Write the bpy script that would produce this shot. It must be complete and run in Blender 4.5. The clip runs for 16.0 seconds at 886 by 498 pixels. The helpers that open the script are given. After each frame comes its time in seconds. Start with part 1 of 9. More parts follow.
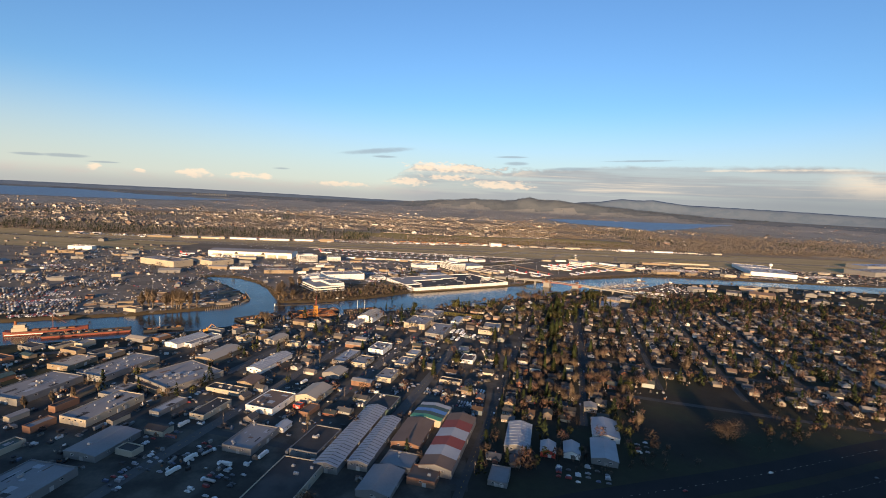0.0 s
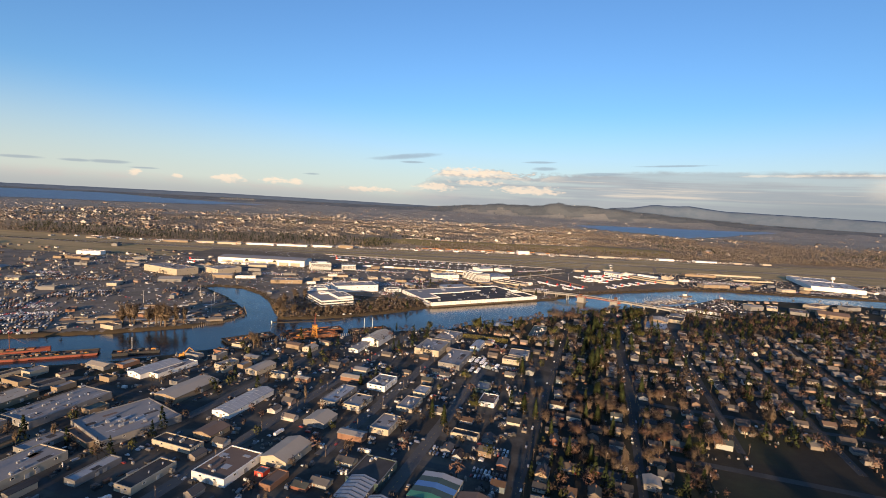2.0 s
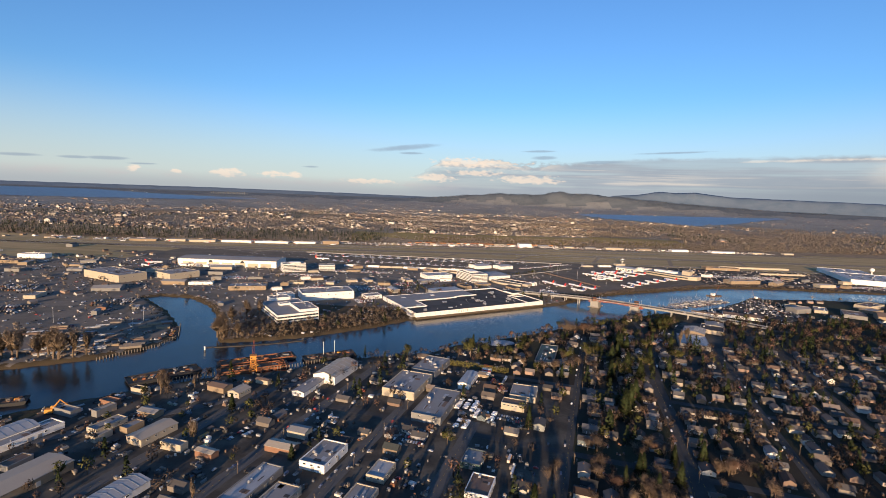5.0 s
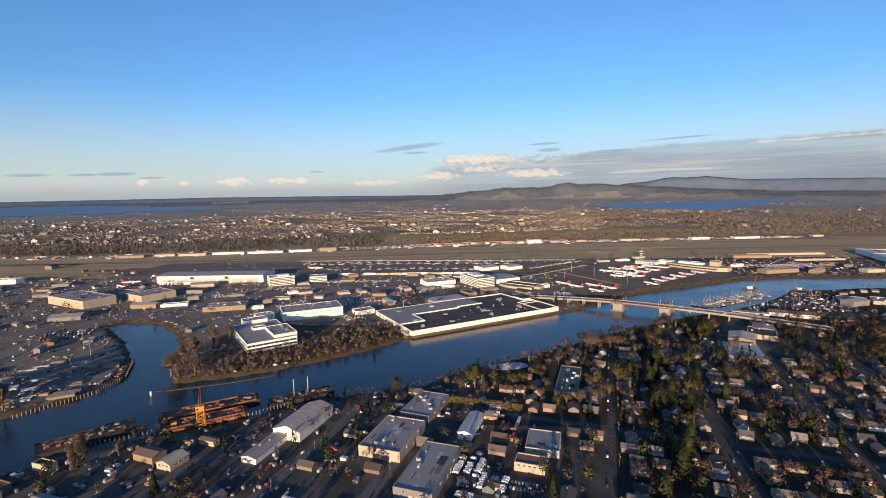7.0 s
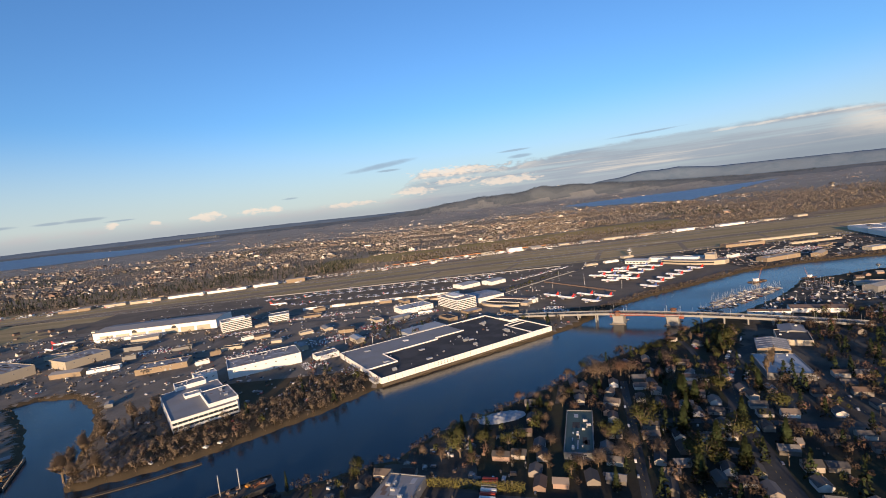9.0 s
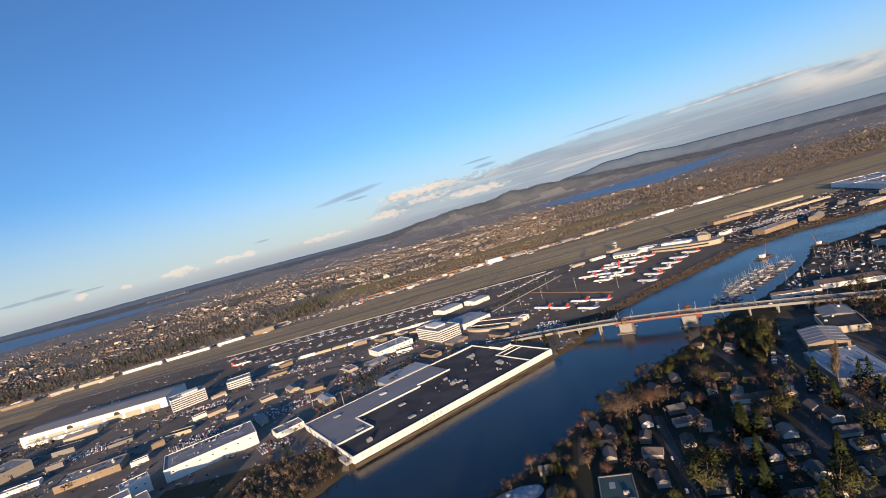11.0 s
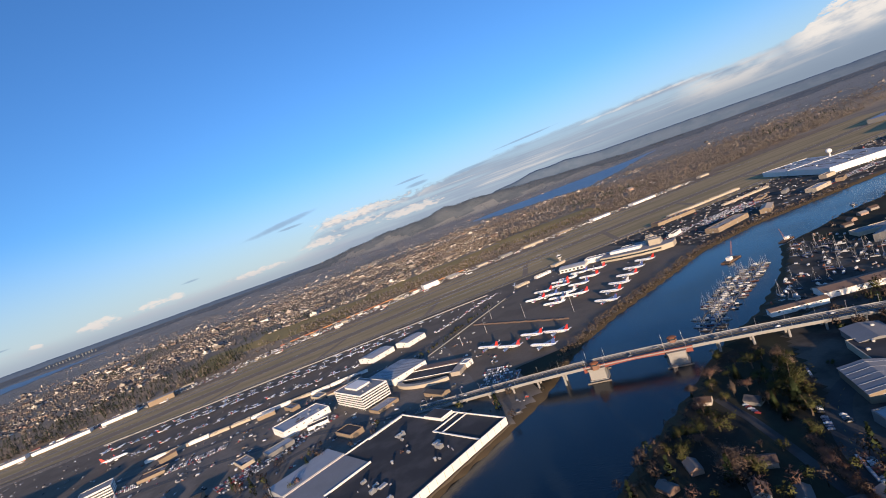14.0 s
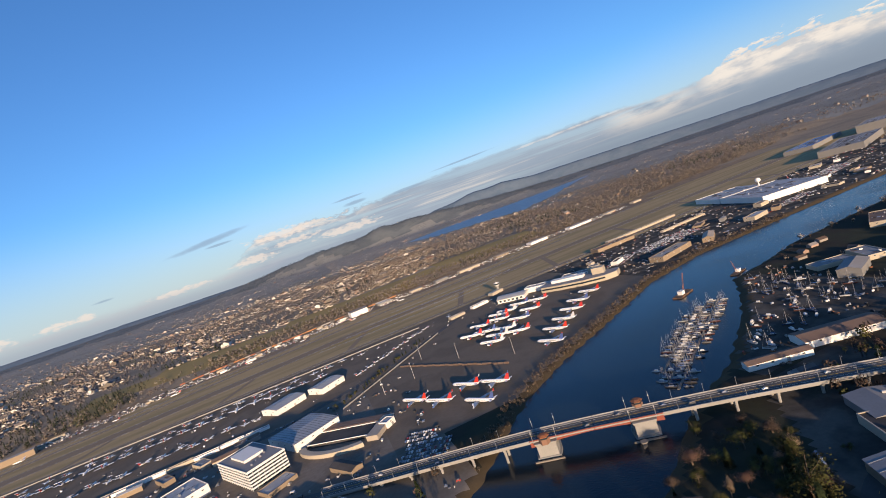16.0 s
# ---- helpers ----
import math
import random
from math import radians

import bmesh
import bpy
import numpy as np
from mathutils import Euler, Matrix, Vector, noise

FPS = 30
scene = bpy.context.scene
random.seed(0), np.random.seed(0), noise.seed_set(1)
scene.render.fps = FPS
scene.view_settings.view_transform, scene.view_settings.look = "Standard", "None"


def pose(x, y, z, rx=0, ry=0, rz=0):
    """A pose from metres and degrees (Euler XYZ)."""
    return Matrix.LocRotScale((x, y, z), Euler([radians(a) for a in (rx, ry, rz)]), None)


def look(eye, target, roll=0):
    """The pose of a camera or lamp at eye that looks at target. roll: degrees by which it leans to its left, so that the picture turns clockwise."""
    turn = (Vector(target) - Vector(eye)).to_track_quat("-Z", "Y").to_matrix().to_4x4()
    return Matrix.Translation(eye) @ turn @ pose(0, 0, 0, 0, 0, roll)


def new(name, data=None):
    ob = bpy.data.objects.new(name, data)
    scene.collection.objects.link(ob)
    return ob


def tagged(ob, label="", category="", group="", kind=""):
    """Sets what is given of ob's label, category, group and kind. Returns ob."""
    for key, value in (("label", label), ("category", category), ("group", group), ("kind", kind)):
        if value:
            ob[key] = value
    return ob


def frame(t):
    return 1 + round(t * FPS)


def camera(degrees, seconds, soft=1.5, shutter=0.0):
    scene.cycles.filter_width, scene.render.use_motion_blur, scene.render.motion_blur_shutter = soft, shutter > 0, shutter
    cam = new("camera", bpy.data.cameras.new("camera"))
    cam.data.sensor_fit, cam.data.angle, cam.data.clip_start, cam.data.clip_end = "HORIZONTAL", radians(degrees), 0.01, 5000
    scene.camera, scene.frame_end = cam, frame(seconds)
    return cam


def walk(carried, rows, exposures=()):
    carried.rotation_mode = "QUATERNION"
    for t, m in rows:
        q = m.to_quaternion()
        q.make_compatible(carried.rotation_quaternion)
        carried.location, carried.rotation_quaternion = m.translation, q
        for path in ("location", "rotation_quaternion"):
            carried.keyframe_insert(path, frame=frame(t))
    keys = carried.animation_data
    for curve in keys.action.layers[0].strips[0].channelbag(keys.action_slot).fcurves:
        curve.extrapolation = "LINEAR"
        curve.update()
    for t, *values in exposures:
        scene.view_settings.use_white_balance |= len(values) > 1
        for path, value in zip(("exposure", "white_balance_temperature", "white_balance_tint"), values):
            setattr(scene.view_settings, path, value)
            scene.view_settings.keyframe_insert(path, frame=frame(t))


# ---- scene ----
cam = camera(86.0, 16.0, soft=0.95)
PATH = [
    (0, (2.468, 0.868, 136.161), (2.469, 2.858, 135.964), 2.9),
    (0.5, (4.427, 19.858, 136.092), (4.366, 21.848, 135.905), 2.7),
    (1, (6.338, 38.909, 135.979), (6.223, 40.896, 135.789), 1.8),
    (1.5, (8.127, 58.092, 135.831), (8.013, 60.079, 135.641), 3.0),
    (2, (9.767, 77.382, 135.667), (9.654, 79.371, 135.486), 3.1),
    (2.5, (11.296, 96.735, 135.493), (11.188, 98.723, 135.302), 2.2),
    (3, (12.754, 116.068, 135.322), (12.63, 118.055, 135.131), 1.1),
    (3.5, (14.185, 135.322, 135.177), (14.039, 137.308, 134.99), 0.9),
    (4, (15.734, 154.474, 135.06), (15.614, 156.462, 134.875), 1.1),
    (4.2, (16.459, 162.081, 135.026), (16.344, 164.068, 134.833), 2.2),
    (6.3, (25.08, 241.362, 134.065), (24.977, 243.346, 133.838), 1.4),
    (6.5, (25.871, 248.901, 134.028), (25.761, 250.886, 133.806), 0.5),
    (7, (27.754, 267.724, 133.879), (27.602, 269.705, 133.651), -1.0),
    (7.5, (29.573, 286.527, 133.702), (29.413, 288.511, 133.512), -2.3),
    (8, (31.436, 305.313, 133.547), (31.318, 307.303, 133.384), -2.1),
    (8.2, (32.239, 312.759, 133.508), (32.132, 314.749, 133.329), -2.6),
    (10.3, (41.435, 390.09, 132.458), (41.443, 392.084, 132.299), -13.5),
    (10.5, (42.475, 397.385, 132.427), (42.503, 399.38, 132.298), -14.1),
    (11, (45.503, 415.448, 132.347), (45.533, 417.444, 132.225), -15.0),
    (11.5, (48.98, 433.363, 132.264), (49.039, 435.357, 132.123), -17.1),
    (12, (52.938, 451.182, 132.182), (53.054, 453.174, 132.054), -19.6),
    (12.5, (57.4, 468.914, 132.115), (57.531, 470.908, 132.02), -21.7),
    (13, (62.376, 486.555, 132.058), (62.545, 488.546, 131.959), -20.6),
    (13.5, (67.843, 504.054, 132.001), (68.081, 506.037, 131.891), -20.6),
    (14, (73.787, 521.398, 131.944), (74.081, 523.372, 131.822), -20.0),
    (14.5, (80.218, 538.556, 131.896), (80.575, 540.52, 131.773), -18.9),
    (15, (87.059, 555.54, 131.847), (87.503, 557.485, 131.71), -19.1),
    (15.5, (94.179, 572.386, 131.803), (94.676, 574.319, 131.67), -19.4),
    (16, (101.438, 589.19, 131.782), (101.998, 591.105, 131.651), -18.9),
]
EXPOSURES = [(0.0, 0.97, 7750, 10), (4.0, 0.88, 7000, 10), (7.0, 0.85, 6850, 10), (11.0, 0.82, 6600, 10), (13.5, 0.79, 6100, 10), (16.0, 0.79, 6400, 10)]
walk(cam, [(t, look(eye, target, roll)) for t, eye, target, roll in PATH], EXPOSURES)

# ---------------------------------------------------------------- world, sun, exposure
SUN_AZ, SUN_EL = 189.0, 8.0          # degrees clockwise from +y, and above the horizon


def nodes_of(owner):
    owner.use_nodes = True
    nt = owner.node_tree
    nt.nodes.clear()
    return nt


def nd(nt, kind, **values):
    n = nt.nodes.new(kind)
    for k, v in values.items():
        if k.startswith("i") and k[1:].isdigit():
            n.inputs[int(k[1:])].default_value = v
        else:
            setattr(n, k, v)
    return n


def mth(nt, op, a, b=None, c=None, clamp=False):
    n = nt.nodes.new("ShaderNodeMath")
    n.operation, n.use_clamp = op, clamp
    for i, v in enumerate((a, b, c)):
        if v is None:
            continue
        if isinstance(v, (int, float)):
            n.inputs[i].default_value = v
        else:
            nt.links.new(v, n.inputs[i])
    return n.outputs[0]


def smooth(nt, x, lo, hi):
    n = nt.nodes.new("ShaderNodeMapRange")
    n.interpolation_type = "SMOOTHSTEP"
    nt.links.new(x, n.inputs[0])
    n.inputs[1].default_value, n.inputs[2].default_value = lo, hi
    return n.outputs[0]


def mixc(nt, fac, a, b, mode="MIX"):
    n = nt.nodes.new("ShaderNodeMix")
    n.data_type, n.blend_type = "RGBA", mode
    for s, v in ((n.inputs[0], fac), (n.inputs[6], a), (n.inputs[7], b)):
        if isinstance(v, (int, float)):
            s.default_value = v
        elif isinstance(v, tuple):
            s.default_value = (*v, 1)
        else:
            nt.links.new(v, s)
    return n.outputs[2]


def make_world():
    w = bpy.data.worlds.new("sky")
    scene.world = w
    nt = nodes_of(w)
    S = 0.112
    sky = nd(nt, "ShaderNodeTexSky", sky_type="NISHITA", sun_disc=False, sun_elevation=radians(SUN_EL), sun_rotation=radians(SUN_AZ),
             altitude=150.0, air_density=1.0, dust_density=0.6, ozone_density=3.0)
    tc = nd(nt, "ShaderNodeTexCoord")
    sep = nd(nt, "ShaderNodeSeparateXYZ")
    nt.links.new(tc.outputs["Generated"], sep.inputs[0])
    x, y, z = sep.outputs
    az = mth(nt, "MULTIPLY", mth(nt, "ARCTAN2", x, y), 57.2958)
    el = mth(nt, "MULTIPLY", mth(nt, "ARCSINE", z), 57.2958)

    def fbm(sx, sy, detail, seed, rough=0.55):
        c = nd(nt, "ShaderNodeCombineXYZ")
        nt.links.new(mth(nt, "MULTIPLY", az, sx), c.inputs[0])
        nt.links.new(mth(nt, "MULTIPLY", el, sy), c.inputs[1])
        c.inputs[2].default_value = seed
        n = nd(nt, "ShaderNodeTexNoise")
        n.inputs["Scale"].default_value, n.inputs["Detail"].default_value, n.inputs["Roughness"].default_value = 1.0, detail, rough
        nt.links.new(c.outputs[0], n.inputs["Vector"])
        return n.outputs[0]

    n1 = fbm(0.22, 0.8, 6.0, 3.1)
    n2 = fbm(0.045, 1.3, 5.0, 7.7)
    n3 = fbm(0.42, 1.25, 7.0, 11.3, 0.6)
    n4 = fbm(1.1, 2.6, 5.0, 15.9, 0.6)

    def minus(v):
        return mth(nt, "MULTIPLY", v, -1.0)

    def band(v, lo, hi, f):
        """1 between lo and hi, fading over f."""
        return mth(nt, "MULTIPLY", smooth(nt, v, lo - f, lo + f), smooth(nt, minus(v), -hi - f, -hi + f))

    def times(*vs):
        r = vs[0]
        for v in vs[1:]:
            r = mth(nt, "MULTIPLY", r, v)
        return r

    # the long bank of cloud over the far hills, heaped at both ends and flat between
    lump = mth(nt, "ADD", mth(nt, "SUBTRACT", n3, 0.5), mth(nt, "MULTIPLY", mth(nt, "SUBTRACT", n4, 0.5), 0.5))
    heap = mth(nt, "ADD", mth(nt, "MULTIPLY", band(az, -8.0, 9.0, 4.0), 2.6), mth(nt, "ADD", 0.7, mth(nt, "MULTIPLY", smooth(nt, az, 46.5, 50.0), 3.6)))
    top = mth(nt, "MULTIPLY", smooth(nt, az, -11.0, -3.0), 4.2)
    for a0, a1, rise in ((9.0, 22.0, 0.75), (38.0, 45.0, -0.5), (48.0, 51.5, 1.3), (56.5, 63.0, -1.2)):
        top = mth(nt, "ADD", top, mth(nt, "MULTIPLY", smooth(nt, az, a0, a1), rise))
    top = mth(nt, "ADD", top, times(lump, heap))
    below = smooth(nt, mth(nt, "SUBTRACT", top, el), -0.2, 0.3)
    thin = mth(nt, "ADD", 0.64, mth(nt, "MULTIPLY", smooth(nt, n2, 0.36, 0.56), 0.42))
    bank = times(below, smooth(nt, az, -10.0, -2.0), mth(nt, "MAXIMUM", thin, smooth(nt, az, 40.0, 50.0)))
    # low cumulus and a pale broken layer over the skyline in the north
    layer = times(smooth(nt, n1, 0.36, 0.62), band(el, 0.7, 1.5, 0.45), smooth(nt, minus(az), -4.0, 8.0))

    def lens_cloud(a0, e0, wa, we, tilt, rough=1.6, tex=n3):
        # a flat lens-shaped or heaped cloud
        da = mth(nt, "DIVIDE", mth(nt, "SUBTRACT", az, a0), wa)
        de = mth(nt, "DIVIDE", mth(nt, "SUBTRACT", mth(nt, "SUBTRACT", el, e0), mth(nt, "MULTIPLY", mth(nt, "SUBTRACT", az, a0), tilt)), we)
        r = mth(nt, "ADD", mth(nt, "MULTIPLY", da, da), mth(nt, "MULTIPLY", de, de))
        r = mth(nt, "ADD", r, mth(nt, "MULTIPLY", mth(nt, "SUBTRACT", tex, 0.5), rough))
        return smooth(nt, minus(r), -1.25, -0.1)

    puffs = None
    for a0, e0, wa, we in ((-27.8, 1.75, 1.7, 0.5), (-22.9, 1.85, 1.5, 0.36), (-20.7, 1.85, 0.9, 0.36), (-36.4, 1.75, 0.6, 0.36), (-32.6, 1.6, 0.5, 0.25), (-12.5, 1.5, 3.0, 0.3), (-4.5, 2.2, 2.4, 0.45), (-0.5, 4.1, 4.2, 0.55), (6.5, 2.3, 4.0, 0.5), (0.5, 2.9, 3.0, 0.35)):
        p = lens_cloud(a0, e0, wa, we, 0.0, 5.0, n4)
        puffs = p if puffs is None else mth(nt, "MAXIMUM", puffs, p)
    dark = lens_cloud(-8.3, 5.55, 4.4, 0.34, 0.12)
    for a0, e0, wa, we in ((-7.6, 4.95, 1.6, 0.14), (7.6, 5.62, 2.0, 0.13), (8.2, 4.9, 1.5, 0.24), (14.6, 4.5, 3.0, 0.2), (-45.2, 2.35, 1.9, 0.16), (-41.0, 2.45, 1.4, 0.14), (-38.4, 2.55, 1.9, 0.19), (-35.6, 2.2, 1.5, 0.09), (-19.0, 2.85, 1.1, 0.13), (22.0, 5.55, 4.0, 0.12)):
        dark = mth(nt, "MAXIMUM", dark, lens_cloud(a0, e0, wa, we, 0.03))
    # sunlit heaps and streaks, bluish bases
    edge = times(smooth(nt, mth(nt, "SUBTRACT", top, el), 0.0, 0.3), smooth(nt, mth(nt, "SUBTRACT", el, top), -1.3, -0.3))
    lit = mth(nt, "MULTIPLY", times(edge, band(az, -7.0, 9.0, 3.0), smooth(nt, n3, 0.35, 0.6)), 0.75)
    lit = mth(nt, "MAXIMUM", lit, mth(nt, "MULTIPLY", times(smooth(nt, n2, 0.54, 0.68), band(el, 1.6, 4.9, 0.5)), 0.5))
    lit = mth(nt, "MAXIMUM", lit, mth(nt, "MULTIPLY", times(band(az, 27.0, 44.0, 3.0), lens_cloud(35.0, 4.7, 8.0, 0.16, 0.012, 4.5)), 0.6))
    lit = mth(nt, "MAXIMUM", lit, mth(nt, "MULTIPLY", times(band(az, 39.0, 47.0, 2.5), band(el, 2.2, 4.6, 0.8), smooth(nt, n1, 0.3, 0.6)), 0.72))
    high = times(smooth(nt, az, 46.5, 50.0), smooth(nt, mth(nt, "ADD", el, mth(nt, "MULTIPLY", mth(nt, "SUBTRACT", n1, 0.5), 3.0)), 2.2, 4.2))
    lit = mth(nt, "MAXIMUM", lit, times(high, mth(nt, "ADD", 0.45, mth(nt, "MULTIPLY", smooth(nt, n3, 0.36, 0.6), 0.55))), None, True)
    bank_col = mixc(nt, lit, mixc(nt, n1, (1.5, 1.85, 2.35), (2.3, 2.55, 2.9)), (4.9, 4.3, 3.7))
    # pale veil close to the horizon
    veil = mth(nt, "MULTIPLY", smooth(nt, minus(el), -12.0, -0.2), 0.74)
    col = mixc(nt, 1.0, sky.outputs[0], (0.66, 0.92, 1.24), "MULTIPLY")
    col = mixc(nt, veil, col, (3.25, 3.45, 3.65))
    col = mixc(nt, mth(nt, "MULTIPLY", bank, 0.92), col, bank_col)
    col = mixc(nt, mth(nt, "MULTIPLY", layer, 0.6), col, (3.1, 2.9, 3.0))
    col = mixc(nt, mth(nt, "MULTIPLY", puffs, 0.7), col, (4.9, 4.1, 3.5))
    col = mixc(nt, mth(nt, "MULTIPLY", dark, 0.6), col, (1.4, 1.8, 2.45))
    murk = mth(nt, "MULTIPLY", smooth(nt, minus(el), -2.0, -0.1), 0.72)
    col = mixc(nt, murk, col, (1.85, 2.1, 2.45))
    # rain under the high cloud in the east
    rain = times(smooth(nt, az, 18.0, 40.0), smooth(nt, minus(el), -4.2, -0.9))
    col = mixc(nt, mth(nt, "MULTIPLY", rain, 0.8), col, (1.3, 1.58, 1.95))
    bg = nd(nt, "ShaderNodeBackground")
    bg.inputs[1].default_value = S
    nt.links.new(col, bg.inputs[0])
    out = nd(nt, "ShaderNodeOutputWorld")
    nt.links.new(bg.outputs[0], out.inputs[0])


make_world()
sun_data = bpy.data.lights.new("sun", "SUN")
sun_data.energy, sun_data.angle, sun_data.color = 4.6, radians(1.0), (1.0, 0.72, 0.46)
sun = new("sun", sun_data)
_a, _e = radians(SUN_AZ), radians(SUN_EL)
sun.matrix_world = look((0, 0, 400), (-math.sin(_a) * math.cos(_e) * 100, -math.cos(_a) * math.cos(_e) * 100, 400 - math.sin(_e) * 100))

# ---------------------------------------------------------------- materials


def mat(name, col, rough=0.85, var=0.3, scale=0.12, metal=0.0, rand=0.0, palette=None, island=False, bump=0.0, bump_scale=1.0, spec=0.3, second=None, stretch=None, puff=False):
    """A surface: base colour, stains at two scales, an own tone for each object or piece, fine relief."""
    m = bpy.data.materials.new(name)
    nt = nodes_of(m)
    bsdf = nd(nt, "ShaderNodeBsdfPrincipled")
    out = nd(nt, "ShaderNodeOutputMaterial")
    nt.links.new(bsdf.outputs[0], out.inputs[0])
    geo = nd(nt, "ShaderNodeNewGeometry")
    rnd = geo.outputs["Random Per Island"] if island else nd(nt, "ShaderNodeObjectInfo").outputs["Random"]
    if palette:
        ramp = nd(nt, "ShaderNodeValToRGB")
        ramp.color_ramp.interpolation = "CONSTANT"
        els = ramp.color_ramp.elements
        for i, c in enumerate(palette):
            e = els[i] if i < 2 else els.new(i / len(palette))
            e.position, e.color = i / len(palette), (*c, 1)
        nt.links.new(rnd, ramp.inputs[0])
        base = ramp.outputs[0]
    else:
        rgb = nd(nt, "ShaderNodeRGB")
        rgb.outputs[0].default_value = (*col, 1)
        base = rgb.outputs[0]

    def noise_at(s, detail):
        n = nd(nt, "ShaderNodeTexNoise")
        n.inputs["Scale"].default_value, n.inputs["Detail"].default_value = s, detail
        vec = geo.outputs["Position"]
        if stretch:
            vm = nd(nt, "ShaderNodeVectorMath", operation="MULTIPLY")
            vm.inputs[1].default_value = stretch
            nt.links.new(vec, vm.inputs[0])
            vec = vm.outputs[0]
        nt.links.new(vec, n.inputs["Vector"])
        return n.outputs[0]

    big, small = noise_at(scale, 4.0), noise_at(scale * 14, 3.0)
    if second:
        base = mixc(nt, smooth(nt, big, 0.42, 0.62), base, second)
    tone = mth(nt, "ADD", 1.0 - var, mth(nt, "MULTIPLY", mth(nt, "ADD", mth(nt, "MULTIPLY", big, 1.2), mth(nt, "MULTIPLY", small, 0.8)), var))
    if rand:
        r2 = mth(nt, "FRACT", mth(nt, "MULTIPLY", rnd, 17.3))
        tone = mth(nt, "MULTIPLY", tone, mth(nt, "ADD", 1.0 - rand, mth(nt, "MULTIPLY", r2, 2 * rand)))
    comb = nd(nt, "ShaderNodeCombineXYZ")
    for i in range(3):
        nt.links.new(tone, comb.inputs[i])
    nt.links.new(mixc(nt, 1.0, base, comb.outputs[0], "MULTIPLY"), bsdf.inputs["Base Color"])
    nt.links.new(mth(nt, "ADD", rough - 0.12, mth(nt, "MULTIPLY", small, 0.24), None, True), bsdf.inputs["Roughness"])
    bsdf.inputs["Metallic"].default_value = metal
    bsdf.inputs["Specular IOR Level"].default_value = spec
    if puff:
        at = nd(nt, "ShaderNodeAttribute", attribute_name="puff")
        vt = nd(nt, "ShaderNodeVectorTransform", vector_type="NORMAL", convert_from="OBJECT", convert_to="WORLD")
        nt.links.new(at.outputs["Vector"], vt.inputs[0])
        sc = nd(nt, "ShaderNodeVectorMath", operation="SCALE")
        sc.inputs["Scale"].default_value = 0.4
        nt.links.new(geo.outputs["Normal"], sc.inputs[0])
        ad = nd(nt, "ShaderNodeVectorMath", operation="ADD")
        nt.links.new(vt.outputs[0], ad.inputs[0])
        nt.links.new(sc.outputs[0], ad.inputs[1])
        nz = nd(nt, "ShaderNodeVectorMath", operation="NORMALIZE")
        nt.links.new(ad.outputs[0], nz.inputs[0])
        nt.links.new(nz.outputs[0], bsdf.inputs["Normal"])
    if bump:
        b = nd(nt, "ShaderNodeBump")
        b.inputs["Strength"].default_value, b.inputs["Distance"].default_value = bump, 0.3
        nt.links.new(noise_at(bump_scale, 5.0), b.inputs["Height"])
        nt.links.new(b.outputs[0], bsdf.inputs["Normal"])
    return m


M = {}
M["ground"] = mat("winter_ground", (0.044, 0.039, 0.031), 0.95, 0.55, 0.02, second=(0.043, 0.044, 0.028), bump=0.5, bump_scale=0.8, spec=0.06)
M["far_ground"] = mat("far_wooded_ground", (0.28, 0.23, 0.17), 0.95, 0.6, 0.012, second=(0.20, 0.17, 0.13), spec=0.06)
M["bank"] = mat("dry_bank", (0.09, 0.067, 0.04), 0.95, 0.5, 0.08, bump=0.6, spec=0.06)
M["mud"] = mat("mud_bank", (0.10, 0.08, 0.06), 0.9, 0.4, 0.1, spec=0.06)
M["asphalt"] = mat("asphalt", (0.115, 0.112, 0.108), 0.9, 0.45, 0.05, second=(0.095, 0.092, 0.09), spec=0.06)
M["street"] = mat("street_asphalt", (0.06, 0.059, 0.058), 0.9, 0.45, 0.05, second=(0.075, 0.073, 0.07), spec=0.06)
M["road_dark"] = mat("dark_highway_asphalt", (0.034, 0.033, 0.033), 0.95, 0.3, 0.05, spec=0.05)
M["yard"] = mat("worn_yard", (0.062, 0.057, 0.05), 0.92, 0.6, 0.05, second=(0.10, 0.09, 0.076), spec=0.06)
M["concrete"] = mat("concrete", (0.26, 0.25, 0.235), 0.85, 0.35, 0.1)
M["apron"] = mat("apron_concrete", (0.175, 0.145, 0.113), 0.9, 0.4, 0.03, second=(0.135, 0.112, 0.088), spec=0.05)
M["runway"] = mat("runway_asphalt", (0.27, 0.205, 0.14), 0.9, 0.45, 0.06, second=(0.23, 0.18, 0.125), spec=0.06, stretch=(0.06, 1.0, 1.0))
M["airgrass"] = mat("airfield_grass", (0.43, 0.315, 0.165), 0.95, 0.6, 0.035, second=(0.28, 0.215, 0.11), spec=0.06, stretch=(0.1, 1.0, 1.0))
M["lawn"] = mat("winter_lawn", (0.075, 0.072, 0.042), 0.95, 0.4, 0.05, spec=0.06)
M["white"] = mat("white_paint", (0.74, 0.71, 0.66), 0.7, 0.12, 0.1)
M["cream"] = mat("cream_panel", (0.40, 0.345, 0.265), 0.75, 0.15, 0.1)
M["tan"] = mat("tan_panel", (0.25, 0.19, 0.13), 0.8, 0.2, 0.1)
M["grey"] = mat("grey_panel", (0.19, 0.185, 0.18), 0.8, 0.2, 0.1)
M["brick"] = mat("brown_brick", (0.22, 0.12, 0.08), 0.85, 0.3, 0.3)
M["redp"] = mat("red_paint", (0.45, 0.06, 0.04), 0.6, 0.2, 0.2)
M["rust"] = mat("rusty_steel", (0.27, 0.10, 0.045), 0.85, 0.5, 0.25, second=(0.16, 0.07, 0.04))
